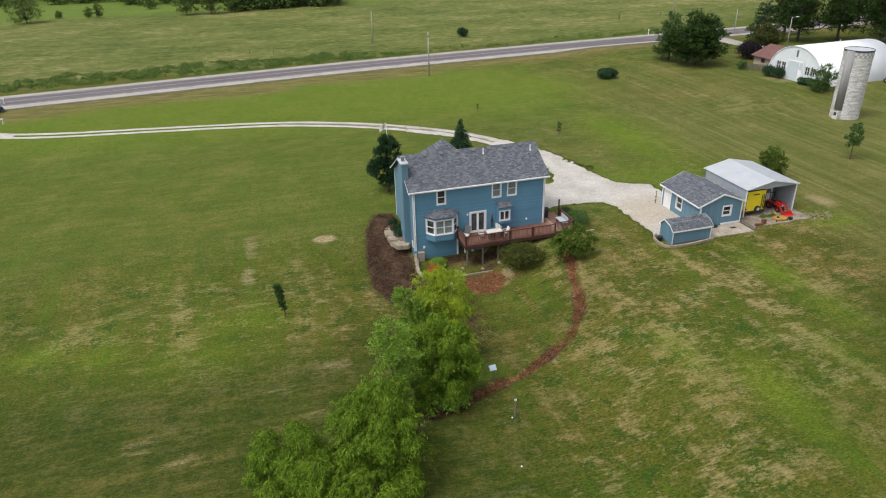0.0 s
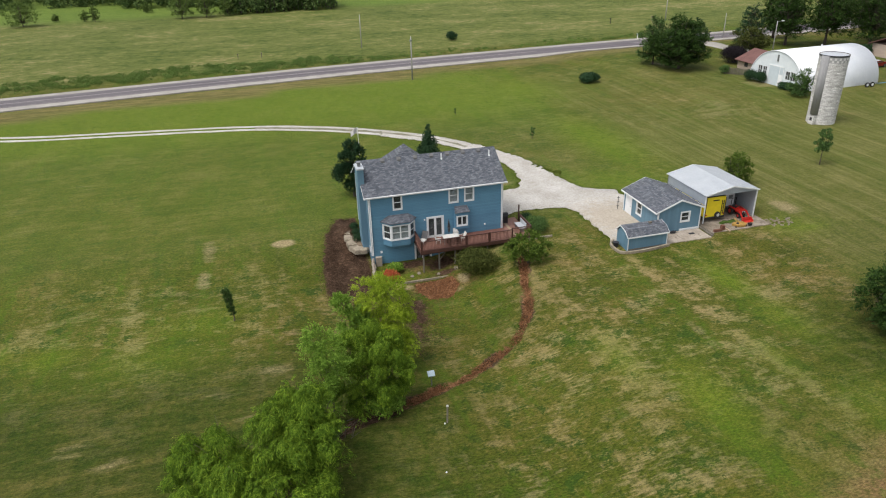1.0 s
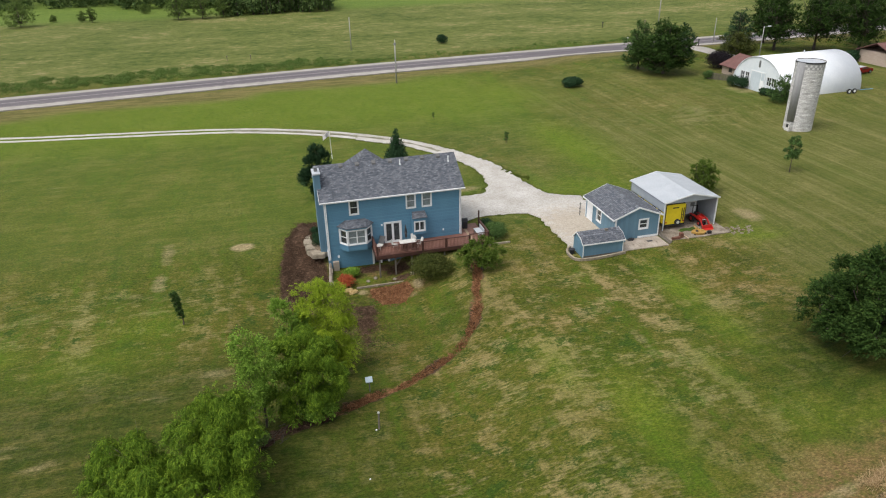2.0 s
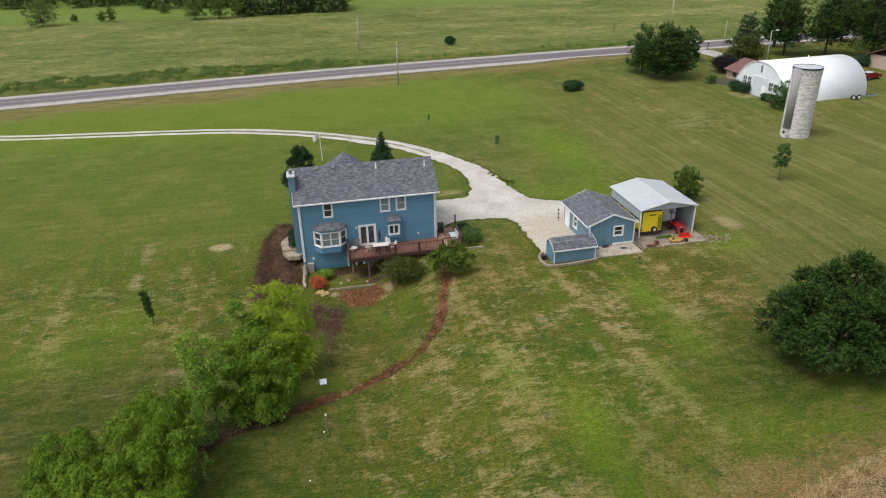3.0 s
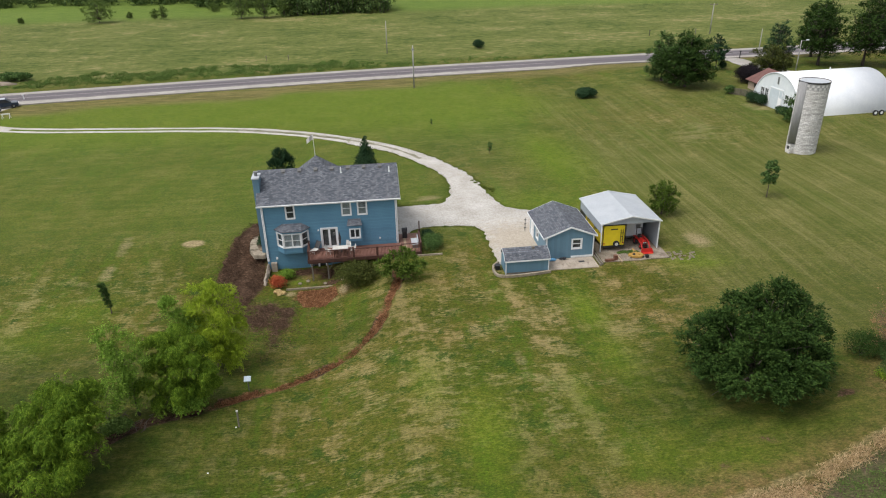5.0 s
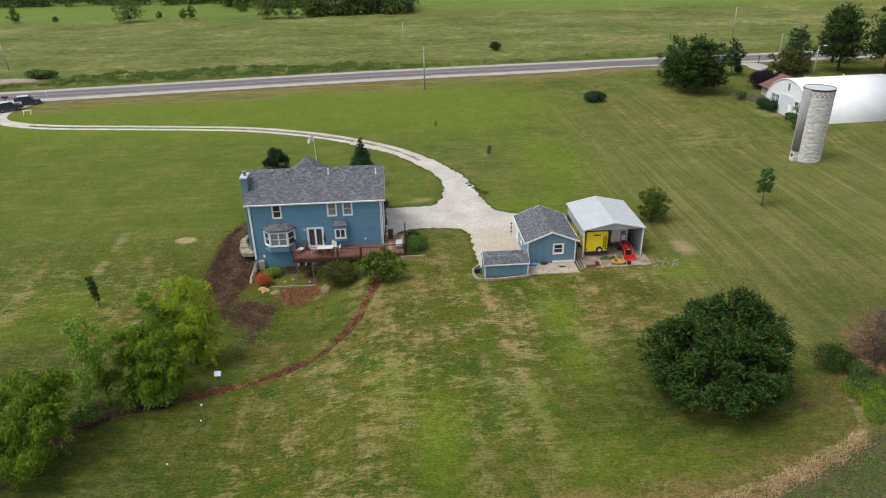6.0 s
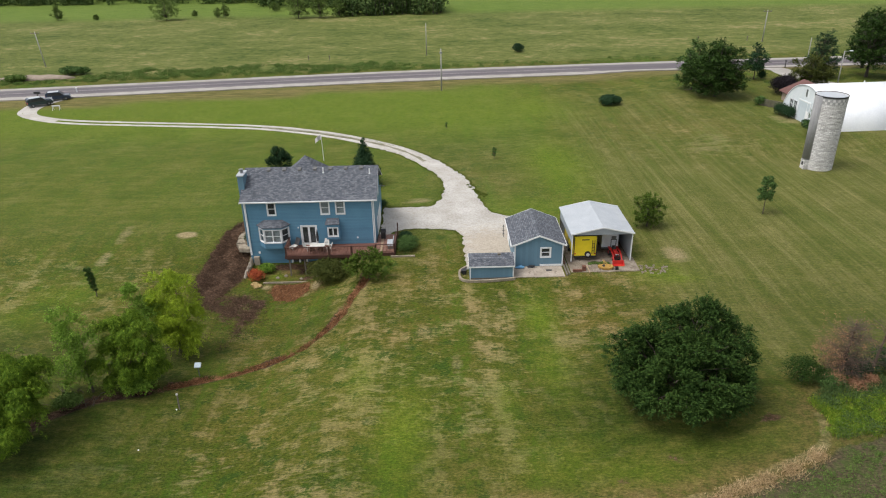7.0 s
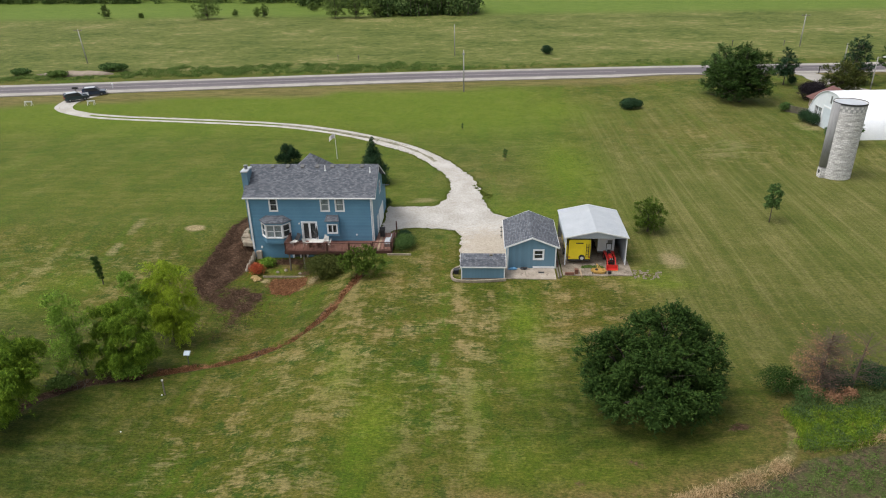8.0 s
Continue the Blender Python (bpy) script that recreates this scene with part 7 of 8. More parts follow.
for i in range(10):
    x0, x1 = 3.72 - 0.095 * i, 3.72 - 0.095 * (i + 1)
    w0, w1 = 0.13 * math.sin(i * 0.8), 0.13 * math.sin((i + 1) * 0.8)
    d0, d1 = 0.006 * i * i, 0.006 * (i + 1) ** 2
    s.add([(x, 30.2 + w + t, z - d) for t in (0.0, 0.012) for x, w, z, d in ((x0, w0, 3.6, d0), (x1, w1, 3.6, d1), (x1, w1, 2.9, d1), (x0, w0, 2.9, d0))], [(0, 1, 2, 3), (7, 6, 5, 4), (0, 4, 5, 1), (3, 2, 6, 7)])
part("flag", s, CLOTH, fp, "faded white and pink flag")
for x, y, h, mt, lb in ((-56.4, 80.4, 1.0, WHITE, "short white marker post at the highway's edge"), (100.4, 89.4, 1.5, BLACK, "dark mailbox post at the farm entrance"), (88.0, 102.0, 1.1, WHITE, "short white marker post across the highway"), (94.0, 128.0, 1.4, BLACK, "dark fence post in the pasture"),
                       (-6.5, 113.0, 1.0, TIMBER, "wooden fence post at the pasture's edge"), (-12.0, 113.5, 1.0, TIMBER, "wooden fence post at the pasture's edge"), (108.0, 128.5, 1.2, TIMBER, "wooden fence post in the pasture")):
    po = thing("marker_post", (x, y, gz(x, y)), lb, "post")
    part("shaft", Solid().box(-0.07, 0.07, -0.07, 0.07, -0.2, h), mt, po, here=True)
    part("cap", Solid().box(-0.14, 0.14, -0.2, 0.2, h + 0.001, h + 0.22), mt, po, here=True)
mb = thing("mailbox", (-62.6, 76.2, gz(-62.6, 76.2)), "dark double mailbox beside the highway", "mailbox")
part("post", Solid().box(-0.08, 0.08, -0.08, 0.08, -0.2, 1.0), TIMBER, mb, here=True)
part("box", Solid().prism([(-0.6, 1.0), (0.6, 1.0), (0.6, 1.3), (0.4, 1.42), (-0.4, 1.42), (-0.6, 1.3)], "y", -0.25, 0.25), BLACK, mb, here=True)
sg = thing("well_box", (0.65, -21.1, gz(0.65, -21.1)), "pale blue-grey slanted control box on a thin post", "control box")
part("post", Solid().tube((0, 0, -0.2), (0, 0, 1.1), 0.045), STEEL, sg, here=True)
part("panel", Solid().slab((-0.26, -0.18, 1.05), (0.26, -0.18, 1.05), (0.26, 0.18, 1.30), (-0.26, 0.18, 1.30), 0.14), surface("pale_blue_plastic", (0.30, 0.40, 0.47), (0.44, 0.53, 0.58), 3, 20, 0.4), sg, here=True)
sk = thing("well_pipe", (0.55, -25.7, gz(0.55, -25.7)), "thin grey standpipe with a white cap in the lawn", "standpipe")
part("pipe", Solid().tube((0, 0, -0.2), (0.05, 0, 1.35), 0.06), TIMBER, sk, here=True)
part("cap", Solid().box(-0.03, 0.11, -0.05, 0.05, 1.36, 1.47), PLASTIC, sk, here=True)
part("valve", Solid().lump((-0.2, -0.1, 0.06), (0.06, 0.06, 0.06), 5), WHITE, sk, here=True)
for x, y in ((-0.8, -30.3),):
    solo("white_stone", Solid().lump((x, y, gz(x, y) + 0.04), (0.06, 0.05, 0.05), 9), BARNWHITE, (x, y, gz(x, y)), "small white stone in the grass", "stone")


# ---- trees and shrubs ----
def at(x, y):
    return (x, y, gz(x, y))


tree("oak_tree", at(37.7, -28.6), 8.2, 10.8, 0.6, 0, OAK, "large dense dark green tree on the rear lawn", seed=11, trunk=0.3, spray=(11500, 16, 0.58, 0.17, 0.5, 0.2, 0.25, 10, 0.3),
     lobes=[(0.78, 0.63, 6.5, 1.696), (1.91, 0.81, 5.9, 1.696), (-0.26, 0.99, 5.9, 1.59), (2.96, 0.27, 4.9, 1.802), (3.48, -0.54, 3.5, 1.802), (3.65, 0.54, 2.1, 1.696), (-3.39, 1.44, 4, 1.59), (-4.09, 1.35, 3, 1.484), (-2.26, 0.54, 4.6, 1.696), (-3.31, 0, 2.5, 1.696), (-3.3, -1.0, 1.9, 1.45), (-1.39, -2.34, 3.5, 1.802), (0.52, -2.88, 3.1, 1.908), (2.26, -2.34, 3.2, 1.802), (-2.3, -2.2, 2.1, 1.5), (-0.7, -3.2, 2.1, 1.5), (1.22, -3.3, 2.1, 1.5), (2.78, -2.5, 1.9, 1.5), (0, -1.08, 5.1, 2.014), (1.65, -1.08, 5.1, 1.802), (0, 3.06, 4.1, 1.908), (2.09, 2.88, 3.9, 1.908), (-1.91, 2.88, 3.5, 1.696), (0, 3.96, 1.9, 1.59), (3.13, 2.34, 2.1, 1.696), (-2.78, 2.7, 1.7, 1.59), (0.17, 0, 3.2, 2.756), (0.3, -2.2, 4.3, 1.8), (-0.3, -3.1, 2.4, 1.7), (-2.2, -1.6, 1.4, 1.4), (1.8, -1.8, 1.5, 1.4), (0.0, -2.2, 1.5, 1.4), (2.6, 0.2, 1.2, 1.6), (-2.4, 1.2, 1.2, 1.6)])
tree("willow_tree", at(-10.9, -29.6), 6, 12, 1, 0, WILLOW, "spreading bright green willow with feathery drooping foliage", "tree", seed=12, trunk=0.2, mop=(170000, 0.22, 0.16, 6, 0.10), spray=(1500, 18, 0.5, 0.21, 0.16, 0.7, 0.0, 9, 0.1),
     lobes=[(1.9, 1.3, 4.5, 2.24), (0.4, 0.9, 4.1, 2.13), (2.6, 0, 3.4, 2.2), (1.0, -0.6, 3.4, 2.46), (-1.9, -0.2, 1.8, 1.9), (-3.6, 1, 2.9, 2.3), (-2.8, 0.2, 2.4, 2.0), (-1.4, -1.6, 2.2, 2.24), (1.2, -2.2, 2, 2.46), (2.0, 2.2, 2.8, 2.24), (-4.4, 0.2, 1.8, 1.85), (2.6, -0.6, 1.7, 2.2), (-3, -0.8, 1.5, 2.02), (0.6, 0.0, 2.0, 2.6), (0.4, -1.7, 2.7, 2.3), (1.6, 0.8, 3.4, 2.2)])
tree("willow_tree", at(-4.4, -22.8), 6, 6, 0.6, 0, WILLOW, "bushy green willow in the middle of the row", seed=13, trunk=0.13, mop=(72000, 0.20, 0.17, 6, 0.10), spray=(1000, 17, 0.48, 0.19, 0.17, 0.6, 0.0, 9, 0.15),
     lobes=[(0.8, 0.5, 4.9, 1.85), (1.7, 0.1, 4.3, 1.8), (-0.8, 0.4, 4.6, 1.7), (0, -0.2, 3.4, 1.9), (1.9, -0.4, 2.9, 1.8), (-1, -0.3, 2.3, 1.7), (0.9, -0.9, 1.8, 1.8), (2.1, 0.3, 1.6, 1.5), (-0.3, -0.9, 1, 1.43)])
tree("poplar_tree", at(-6.8, -23.8), 7, 3.4, 1.2, 0, POPLAR, "sparse pale green young poplar with thin branches", seed=14, trunk=0.09, spray=(1300, 14, 0.6, 0.115, 0.6, 0.1, 0.0, 8, 0.5),
     lobes=[(-0.5, -0.3, 6.9, 0.9), (-0.1, -0.3, 5.9, 1.1), (-1.0, -0.2, 5.2, 1.1), (0.4, -0.2, 4.5, 1.1), (-0.7, -0.3, 3.6, 1.2), (-1.3, -0.3, 2.4, 1.1), (0.3, -0.3, 2.6, 1.1), (-0.6, -0.5, 1.2, 1.1)])
tree("willow_tree", at(-2.2, -17.2), 8, 6, 1, 0, WILLOW_Y, "yellow-green willow standing next to the house", seed=15, trunk=0.14, mop=(42000, 0.19, 0.17, 7, 0.15), spray=(1900, 17, 0.48, 0.18, 0.18, 0.6, 0.0, 9, 0.2),
     lobes=[(-0.4, 0.2, 6.9, 1.5), (0.7, 0.0, 6.2, 1.6), (-0.4, 0.0, 5.3, 1.7), (1.0, -0.1, 4.8, 1.7), (1.5, -0.2, 3.6, 1.6), (0.2, -0.5, 3.8, 1.8), (0.8, -0.8, 2.3, 1.7), (1.5, 0.0, 1.8, 1.5), (-0.2, -0.6, 1.8, 1.4), (0.4, -0.4, 1.1, 1.4), (1.3, -0.3, 1.0, 1.3), (-1.0, -0.3, 2.6, 1.4), (-1.1, 0.0, 4.2, 1.3)])
tree("poplar_tree", at(-4.3, -17.6), 6, 2.4, 1.5, 0, POPLAR, "thin young poplar beside the yellow willow", seed=16, trunk=0.06, spray=(900, 14, 0.5, 0.11, 0.6, 0.1, 0.0, 8, 0.5),
     lobes=[(-0.6, -0.2, 6.0, 0.8), (-0.1, -0.2, 5.1, 0.9), (0.5, -0.3, 4.2, 0.8), (-0.5, -0.3, 3.8, 0.7)])
shrub("thicket", at(-3.4, -23.6), 2.6, 2.0, 1.8, 3600, POPLAR, "bright green thicket at the willow's foot", 0.2, 17)
shrub("thicket", at(-7.8, -25.8), 2.2, 1.6, 1.0, 2200, WEED, "dull green undergrowth along the ditch", 0.16, 18)
brush = Solid()
rnd = random.Random(4)
for i in range(60):
    x, y = -4.6 + rnd.uniform(-1.6, 1.4), -17.2 + rnd.uniform(-1.0, 0.8)
    if i > 30:
        x, y = -7.4 + rnd.uniform(-2.0, 1.6), -24.6 + rnd.uniform(-1.4, 0.8)
    z = gz(x, y)
    brush.tube((x, y, z), (x + rnd.uniform(-0.9, 0.9), y + rnd.uniform(-0.5, 0.5), z + rnd.uniform(0.2, 0.9)), 0.03, 0.012, 5)
solo("brushwood", brush, BARK, (-5.5, -21, gz(-5.5, -21)), "dead twigs and branches under the willows", "brushwood", kind="stuff")
tree("columnar_tree", at(-13.4, -8.2), 3.2, 0.9, 0.5, 0, SHRUB, "narrow dark young tree alone on the lawn", seed=19, trunk=0.06, spray=(700, 12, 0.2, 0.10, 0.5, -0.3, 0.0, 6, 0.6),
     lobes=[(-0.34, 0, 2.75, 0.27), (-0.12, 0.05, 2.7, 0.24), (-0.26, 0, 2.3, 0.34), (-0.18, 0, 1.85, 0.32), (-0.1, 0, 1.4, 0.26), (-0.05, 0, 1.0, 0.2), (0.0, 0, 0.6, 0.15)])
tree("ornamental_tree", at(13.7, -7.5), 2.9, 3.8, 0.3, 0, ORNAMENT, "low spreading green tree at the end of the trench", seed=20, trunk=0.08,
     lobes=[(-0.7, 0.3, 2.2, 0.9), (0.9, 0.1, 2.1, 0.9), (-1.7, 0, 1.6, 0.8), (1.6, -0.3, 1.4, 0.8), (-1.1, 0.2, 1.2, 0.8), (0.3, 0.4, 2.6, 0.6), (0, -0.3, 1.6, 0.9), (-0.9, -0.2, 0.9, 0.9), (0.9, -0.3, 0.8, 0.9), (0.1, -0.5, 0.7, 0.8)], spray=(1500, 14, 0.4, 0.14, 0.5, 0.1, 0.0, 7, 0.3))
tree("cedar_tree", (0.7, 14.9, G0), 7.1, 4.6, 0.2, 0, CEDAR, "dark rounded cedar in front of the house", seed=21, trunk=0.15, lobes=[(0, 0, 5.9, 1.0), (0.4, 0.2, 5.0, 1.3), (-0.5, 0, 4.6, 1.4), (0.2, -0.3, 3.6, 1.8), (-0.4, 0.3, 2.6, 1.9), (0.6, 0, 2.4, 1.8), (0, 0, 1.2, 1.7)], spray=(6500, 14, 0.4, 0.15, 0.4, -0.2, 0.0, 9, 0.4))
tree("spruce_tree", (11.0, 19.4, G0), 6.5, 5.0, 0.2, 20000, CEDAR, "dark conical spruce in front of the house", shape="cone", clumps=30, size=0.2, seed=22, trunk=0.15)
tree("round_tree", (44.6, 3.6, G0), 3.95, 3.8, 0.5, 0, ORNAMENT, "small round green tree beside the carport", lobes=dome(23, 3.7, 3.9, 0.5, 5, 0.4, 0.15, 0.28), seed=23, trunk=0.1, spray=(1500, 14, 0.38, 0.14, 0.5, 0.05, 0.0, 7, 0.4))
tree("sapling", (59.2, 6.4, G0), 5.2, 2.4, 1.3, 2600, SHRUB, "slender young tree on the mown lawn", clumps=12, size=0.22, seed=24, trunk=0.06, group="saplings", shell=0.3)
tree("sapling", (29.2, 29.4, G0), 1.9, 0.9, 0.3, 800, SHRUB, "short young tree on the lawn beyond the drive", clumps=8, size=0.15, seed=25, trunk=0.04, group="saplings")
tree("sapling", (22.4, 46.4, G0), 1.2, 0.5, 0.2, 300, SHRUB, "tiny sapling on the front lawn", clumps=6, size=0.14, seed=26, trunk=0.04, group="saplings")
shrub("juniper_bush", (53.6, 60.2, G0), 4.6, 2.6, 2.0, 7000, CEDAR, "wide dark low bush alone on the lawn", 0.24, 27)
tree("oak_tree", (75.8, 65.0, G0), 10.2, 12.0, 0.8, 0, OAK, "broad dark green tree beside the highway", seed=28, trunk=0.28, lobes=dome(28, 11.2, 9.8, 1.3, 6, 0.42, 0.12, 0.28), spray=(4400, 15, 1.0, 0.30, 0.5, 0.1, 0.6, 7, 0.35))
tree("oak_tree", (73.4, 71.0, G0), 9.8, 7.4, 1.2, 0, SHRUB, "tall green tree behind the broad one", lobes=dome(29, 7.4, 9.8, 1.0, 6, 0.35, 0.14, 0.2), seed=29, trunk=0.22, spray=(1800, 15, 0.9, 0.28, 0.5, 0.1, 0.5, 6, 0.3))
tree("young_tree", (89.6, 79.6, G0), 6.9, 4.6, 1.6, 0, CEDAR, "small tree beside the farm entrance", lobes=dome(30, 4.6, 6.9, 1.7, 5, 0.35, 0.16, 0.25), seed=30, trunk=0.12, spray=(900, 14, 0.8, 0.26, 0.5, 0.1, 0.5, 6, 0.3))
shrub("juniper_bush", (91.4, 80.0, G0), 1.6, 1.6, 1.9, 1400, CEDAR, "small dark conifer by the farm entrance", 0.22, 31)
shrub("purple_bush", (89.6, 66.0, G0), 4.5, 4.5, 3.7, 14000, PURPLE, "dark purple-leaved round bush behind the cottage", 0.19, 32)
tree("spreading_tree", (97.4, 71.0, G0), 5.8, 8.0, 1.4, 0, YEW, "wide low olive-green tree by the yard", lobes=dome(33, 9.0, 5.9, 1.0, 4, 0.4, 0.13, 0.25), seed=33, trunk=0.16, spray=(1700, 14, 0.8, 0.26, 0.5, 0.1, 0.5, 6, 0.3))
tree("spruce_tree", (103.8, 80.0, G0), 9.6, 6.4, 0.8, 0, CEDAR, "dark pointed evergreen by the yard", lobes=dome(34, 6.6, 10.2, 0.3, 7, 0.22, 0.14, 0.2), seed=34, trunk=0.2, spray=(1800, 14, 0.8, 0.28, 0.4, 0.2, 0.5, 6, 0.3))
for i, (x, y, h, w) in enumerate(((113.8, 79.4, 12.5, 9.5), (122.6, 76.6, 13.5, 11.0), (129.6, 70.6, 14.0, 10.0), (137.0, 78.0, 13.0, 10.0), (119.0, 90.0, 11.0, 8.5), (146.0, 72.0, 13.0, 11.0), (140.0, 92.0, 12.0, 10.0), (155.0, 84.0, 12.0, 10.0))):
    tree("shade_tree", (x, y, G0), h * 1.12, w, 2.6, 0, OAK, "tall dark shade tree in the farmyard", lobes=dome(40 + i, w * 0.9, h * 1.12, 2.6, 7, 0.3, 0.12, 0.3), spray=(2100, 14, 1.2, 0.36, 0.5, 0.1, 0.4, 6, 0.2), seed=40 + i, trunk=0.3, group="farmyard shade trees")
for x, y, w in ((82.0, 50.6, 2.2), (82.5, 48.4, 2.3)):
    shrub("ball_bush", (x, y, G0), w, w, 2.1, 7500, CEDAR, "clipped dark round bush against the barn's end wall", 0.11, int(y), group="round bushes by the barn")
hedge_s = thing("hedge", (82.6, 40.9, G0), "low clipped dark hedge along the barn's end", "hedge")
hr = np.random.default_rng(50)
crown_part("crown", leaf_cloud(hr, [(0.15 * i, 1.7 - 0.6 * i, 0.6) for i in range(8)], [0.78] * 8, 6000, 0.2, 0.6, 0, 0.85), CEDAR, hedge_s)
part("stem", Solid().box(0.1, 0.4, -1.8, 1.2, -0.05, 0.5), BARK, hedge_s, here=True)
tree("round_tree", (82.4, 37.6, G0), 3.9, 4.4, 0.4, 0, SHRUB, "loose green small tree at the barn's corner", lobes=dome(51, 4.8, 4.2, 0.3, 4, 0.55, 0.19, 0.15), seed=51, trunk=0.08, spray=(900, 14, 0.6, 0.2, 0.5, 0.05, 0.0, 6, 0.3))
shrub("juniper_bush", (81.4, 57.6, G0), 1.8, 1.8, 1.8, 1500, SHRUB, "small bush at the fence's end", 0.22, 52)
shrub("hedge", (121.0, 63.0, G0), 6.0, 3.0, 2.2, 3000, CEDAR, "dark hedge before the ranch house", 0.3, 53)

# ---- bottom corner: dead cedar, reeds and dry grass along the crop field ----
def bare_tree(at_, h, seed, leaves, label, boughs=210, lean=0.25):
    rng = np.random.default_rng(seed)
    ob = thing("dead_tree", at_, label, "dead tree", "dead trees")
    s = Solid().tube((0, 0, -0.2), (lean, 0, h), 0.15, 0.02, 7)
    tips = []
    for i in range(boughs):
        z = h * (0.08 + 0.86 * rng.random())
        a = rng.random() * 6.28
        r = 0.42 * h * math.sqrt(max(0.03, 1 - ((z / h - 0.42) / 0.6) ** 2)) * rng.uniform(0.6, 1.0)
        p = Vector((lean * z / h, 0, z))
        q = p + Vector((r * math.cos(a), r * math.sin(a), 0.28 * r))
        s.tube(p, q, 0.022, 0.006, 4)
        for j in range(5):
            e = p.lerp(q, 0.35 + 0.13 * j)
            f = e + Vector(rng.normal(size=3) * 0.28 * r)
            s.tube(e, f, 0.010, 0.003, 3)
            tips.append(tuple(f))
    part("trunk", s, surface("bare_grey_twigs", (0.060, 0.042, 0.032), (0.17, 0.122, 0.09), 3, 18, 0.95), ob, here=True)
    if not leaves:
        return ob
    sel = [t for t in tips if t[0] < -0.6 and t[2] > 0.2 * h or rng.random() < 0.10 or t[2] < 0.14 * h]
    crown_part("dead_leaves", leaf_cloud(rng, sel, [0.34] * len(sel), leaves, 0.072, 0.5, 0.2, 0.8, 0.1), DEADLEAF, ob, "rust-brown dead leaves")
    return ob


bare_tree(at(49.9, -27.2), 5.2, 61, 5600, "half-dead tree with rust-brown leaves and bare twigs")
bare_tree(at(52.7, -26.5), 4.8, 62, 0, "bare dead tree with grey twigs", 40, 0.45)
bare_tree(at(56.6, -25.6), 5.0, 63, 0, "bare dead tree with grey twigs", 60)
for x, y, w, h, mt in ((47.3, -27.0, 2.5, 2.2, OAK), (48.9, -27.7, 2.2, 1.3, SHRUB), (51.6, -26.2, 2.6, 1.5, CEDAR), (54.5, -25.8, 3.0, 1.8, CEDAR), (58.0, -25.0, 3.4, 2.0, SHRUB), (62.0, -24.0, 3.6, 2.0, CEDAR)):
    shrub("brush_bush", at(x, y), w, w, h, 4600, mt, "dark green brush under the dead trees", 0.11, int(x * 3), group="brush bushes")
rng = np.random.default_rng(64)
for x, y, w, h in ((49.3, -28.0, 1.1, 1.6), (50.6, -28.3, 1.8, 0.9), (51.9, -27.9, 1.2, 1.1)):
    shrub("dead_shrub", at(x, y), w, w * 0.8, h, 800, DEADLEAF, "low rust-brown dead shrub", 0.11, int(10 * x), group="dead shrubs")


def tufts(rng, xy, n, h, spread_, lean=0.35, wide=0.03):
    """Upright blades scattered round each place."""
    k = rng.integers(0, len(xy), n)
    p = np.array(xy)[k] + rng.normal(size=(n, 2)) * spread_
    z = ground_z(p[:, 0], p[:, 1]) - 0.35 * soft(inside(p[:, 0], p[:, 1], CROP) / 1.2 + 0.6)
    ln = h * rng.uniform(0.5, 1.3, n)
    a = np.stack([rng.normal(size=n) * lean, rng.normal(size=n) * lean, np.ones(n)], 1) * ln[:, None]
    b = np.stack([rng.normal(size=n), rng.normal(size=n), np.zeros(n)], 1)
    b = b / np.linalg.norm(b, axis=1, keepdims=True) * wide * 2
    c = np.stack([p[:, 0], p[:, 1], z + 0.42 * ln], 1)
    return blades(c, a, b)


# ---- loose earth and ragged grass edges ----
def scatter(rng, count, box, keep):
    """Places in a box, kept where the test value is positive."""
    x, y = rng.uniform(box[0], box[1], count), rng.uniform(box[2], box[3], count)
    ok = keep(x, y)
    x, y = x[ok], y[ok]
    return np.stack([x, y, ground_z(x, y) + 0.02], 1)


def clods(rng, p, size, flat=0.5, wide=0.8):
    k = len(p)
    a = rng.normal(size=(k, 3)) * np.array((1, 1, flat))
    a /= np.linalg.norm(a, axis=1, keepdims=True)
    b = np.cross(a, rng.normal(size=(k, 3)) * np.array((1, 1, 0.6)))
    b /= np.linalg.norm(b, axis=1, keepdims=True)
    ln = (size * rng.uniform(0.4, 1.6, k))[:, None]
    return blades(p, a * ln, b * ln * wide)


er = np.random.default_rng(90)
p = scatter(er, 60000, (-6.5, 5.0, -17.5, 9.0), lambda x, y: np.maximum(inside(x, y, MULCH) + er.normal(size=x.shape) * 0.45, inside(x, y, PATCH) * 0.7 - 0.45 + 0.5 * np.sin(1.9 * x + 0.8 * y) * np.sin(1.4 * y - 0.9 * x) + er.normal(size=x.shape) * 0.65) > 0)
tagged(new("earth_clods", blade_mesh("earth_clods", clods(er, p, 0.085), EARTHBIT)), "dark brown clods and bark bits on the bare soil", "soil", kind="stuff")
p = scatter(er, 90000, (-4.0, 14.5, -24.5, -5.0), lambda x, y: np.abs(to_line(x, y, TRENCH)) + np.abs(er.normal(size=x.shape)) * 0.3 < 0.55 + 0.42 * np.sin(x * 2.3) * np.sin(y * 1.7) + 0.2 * np.sin(x * 0.8 + y * 0.5))
q = scatter(er, 4200, (3.0, 8.5, -9.0, -4.0), lambda x, y: inside(x, y, CLAY) + er.normal(size=x.shape) * 0.35 > 0)
tagged(new("trench_clods", blade_mesh("trench_clods", clods(er, np.concatenate([p, q]), 0.10), CLAYBIT)), "loose red-brown clods along the back-filled trench", "soil", kind="stuff")
fringe = [(x + er.normal() * 0.12, y + er.normal() * 0.12) for x, y in rim for i in range(3)]


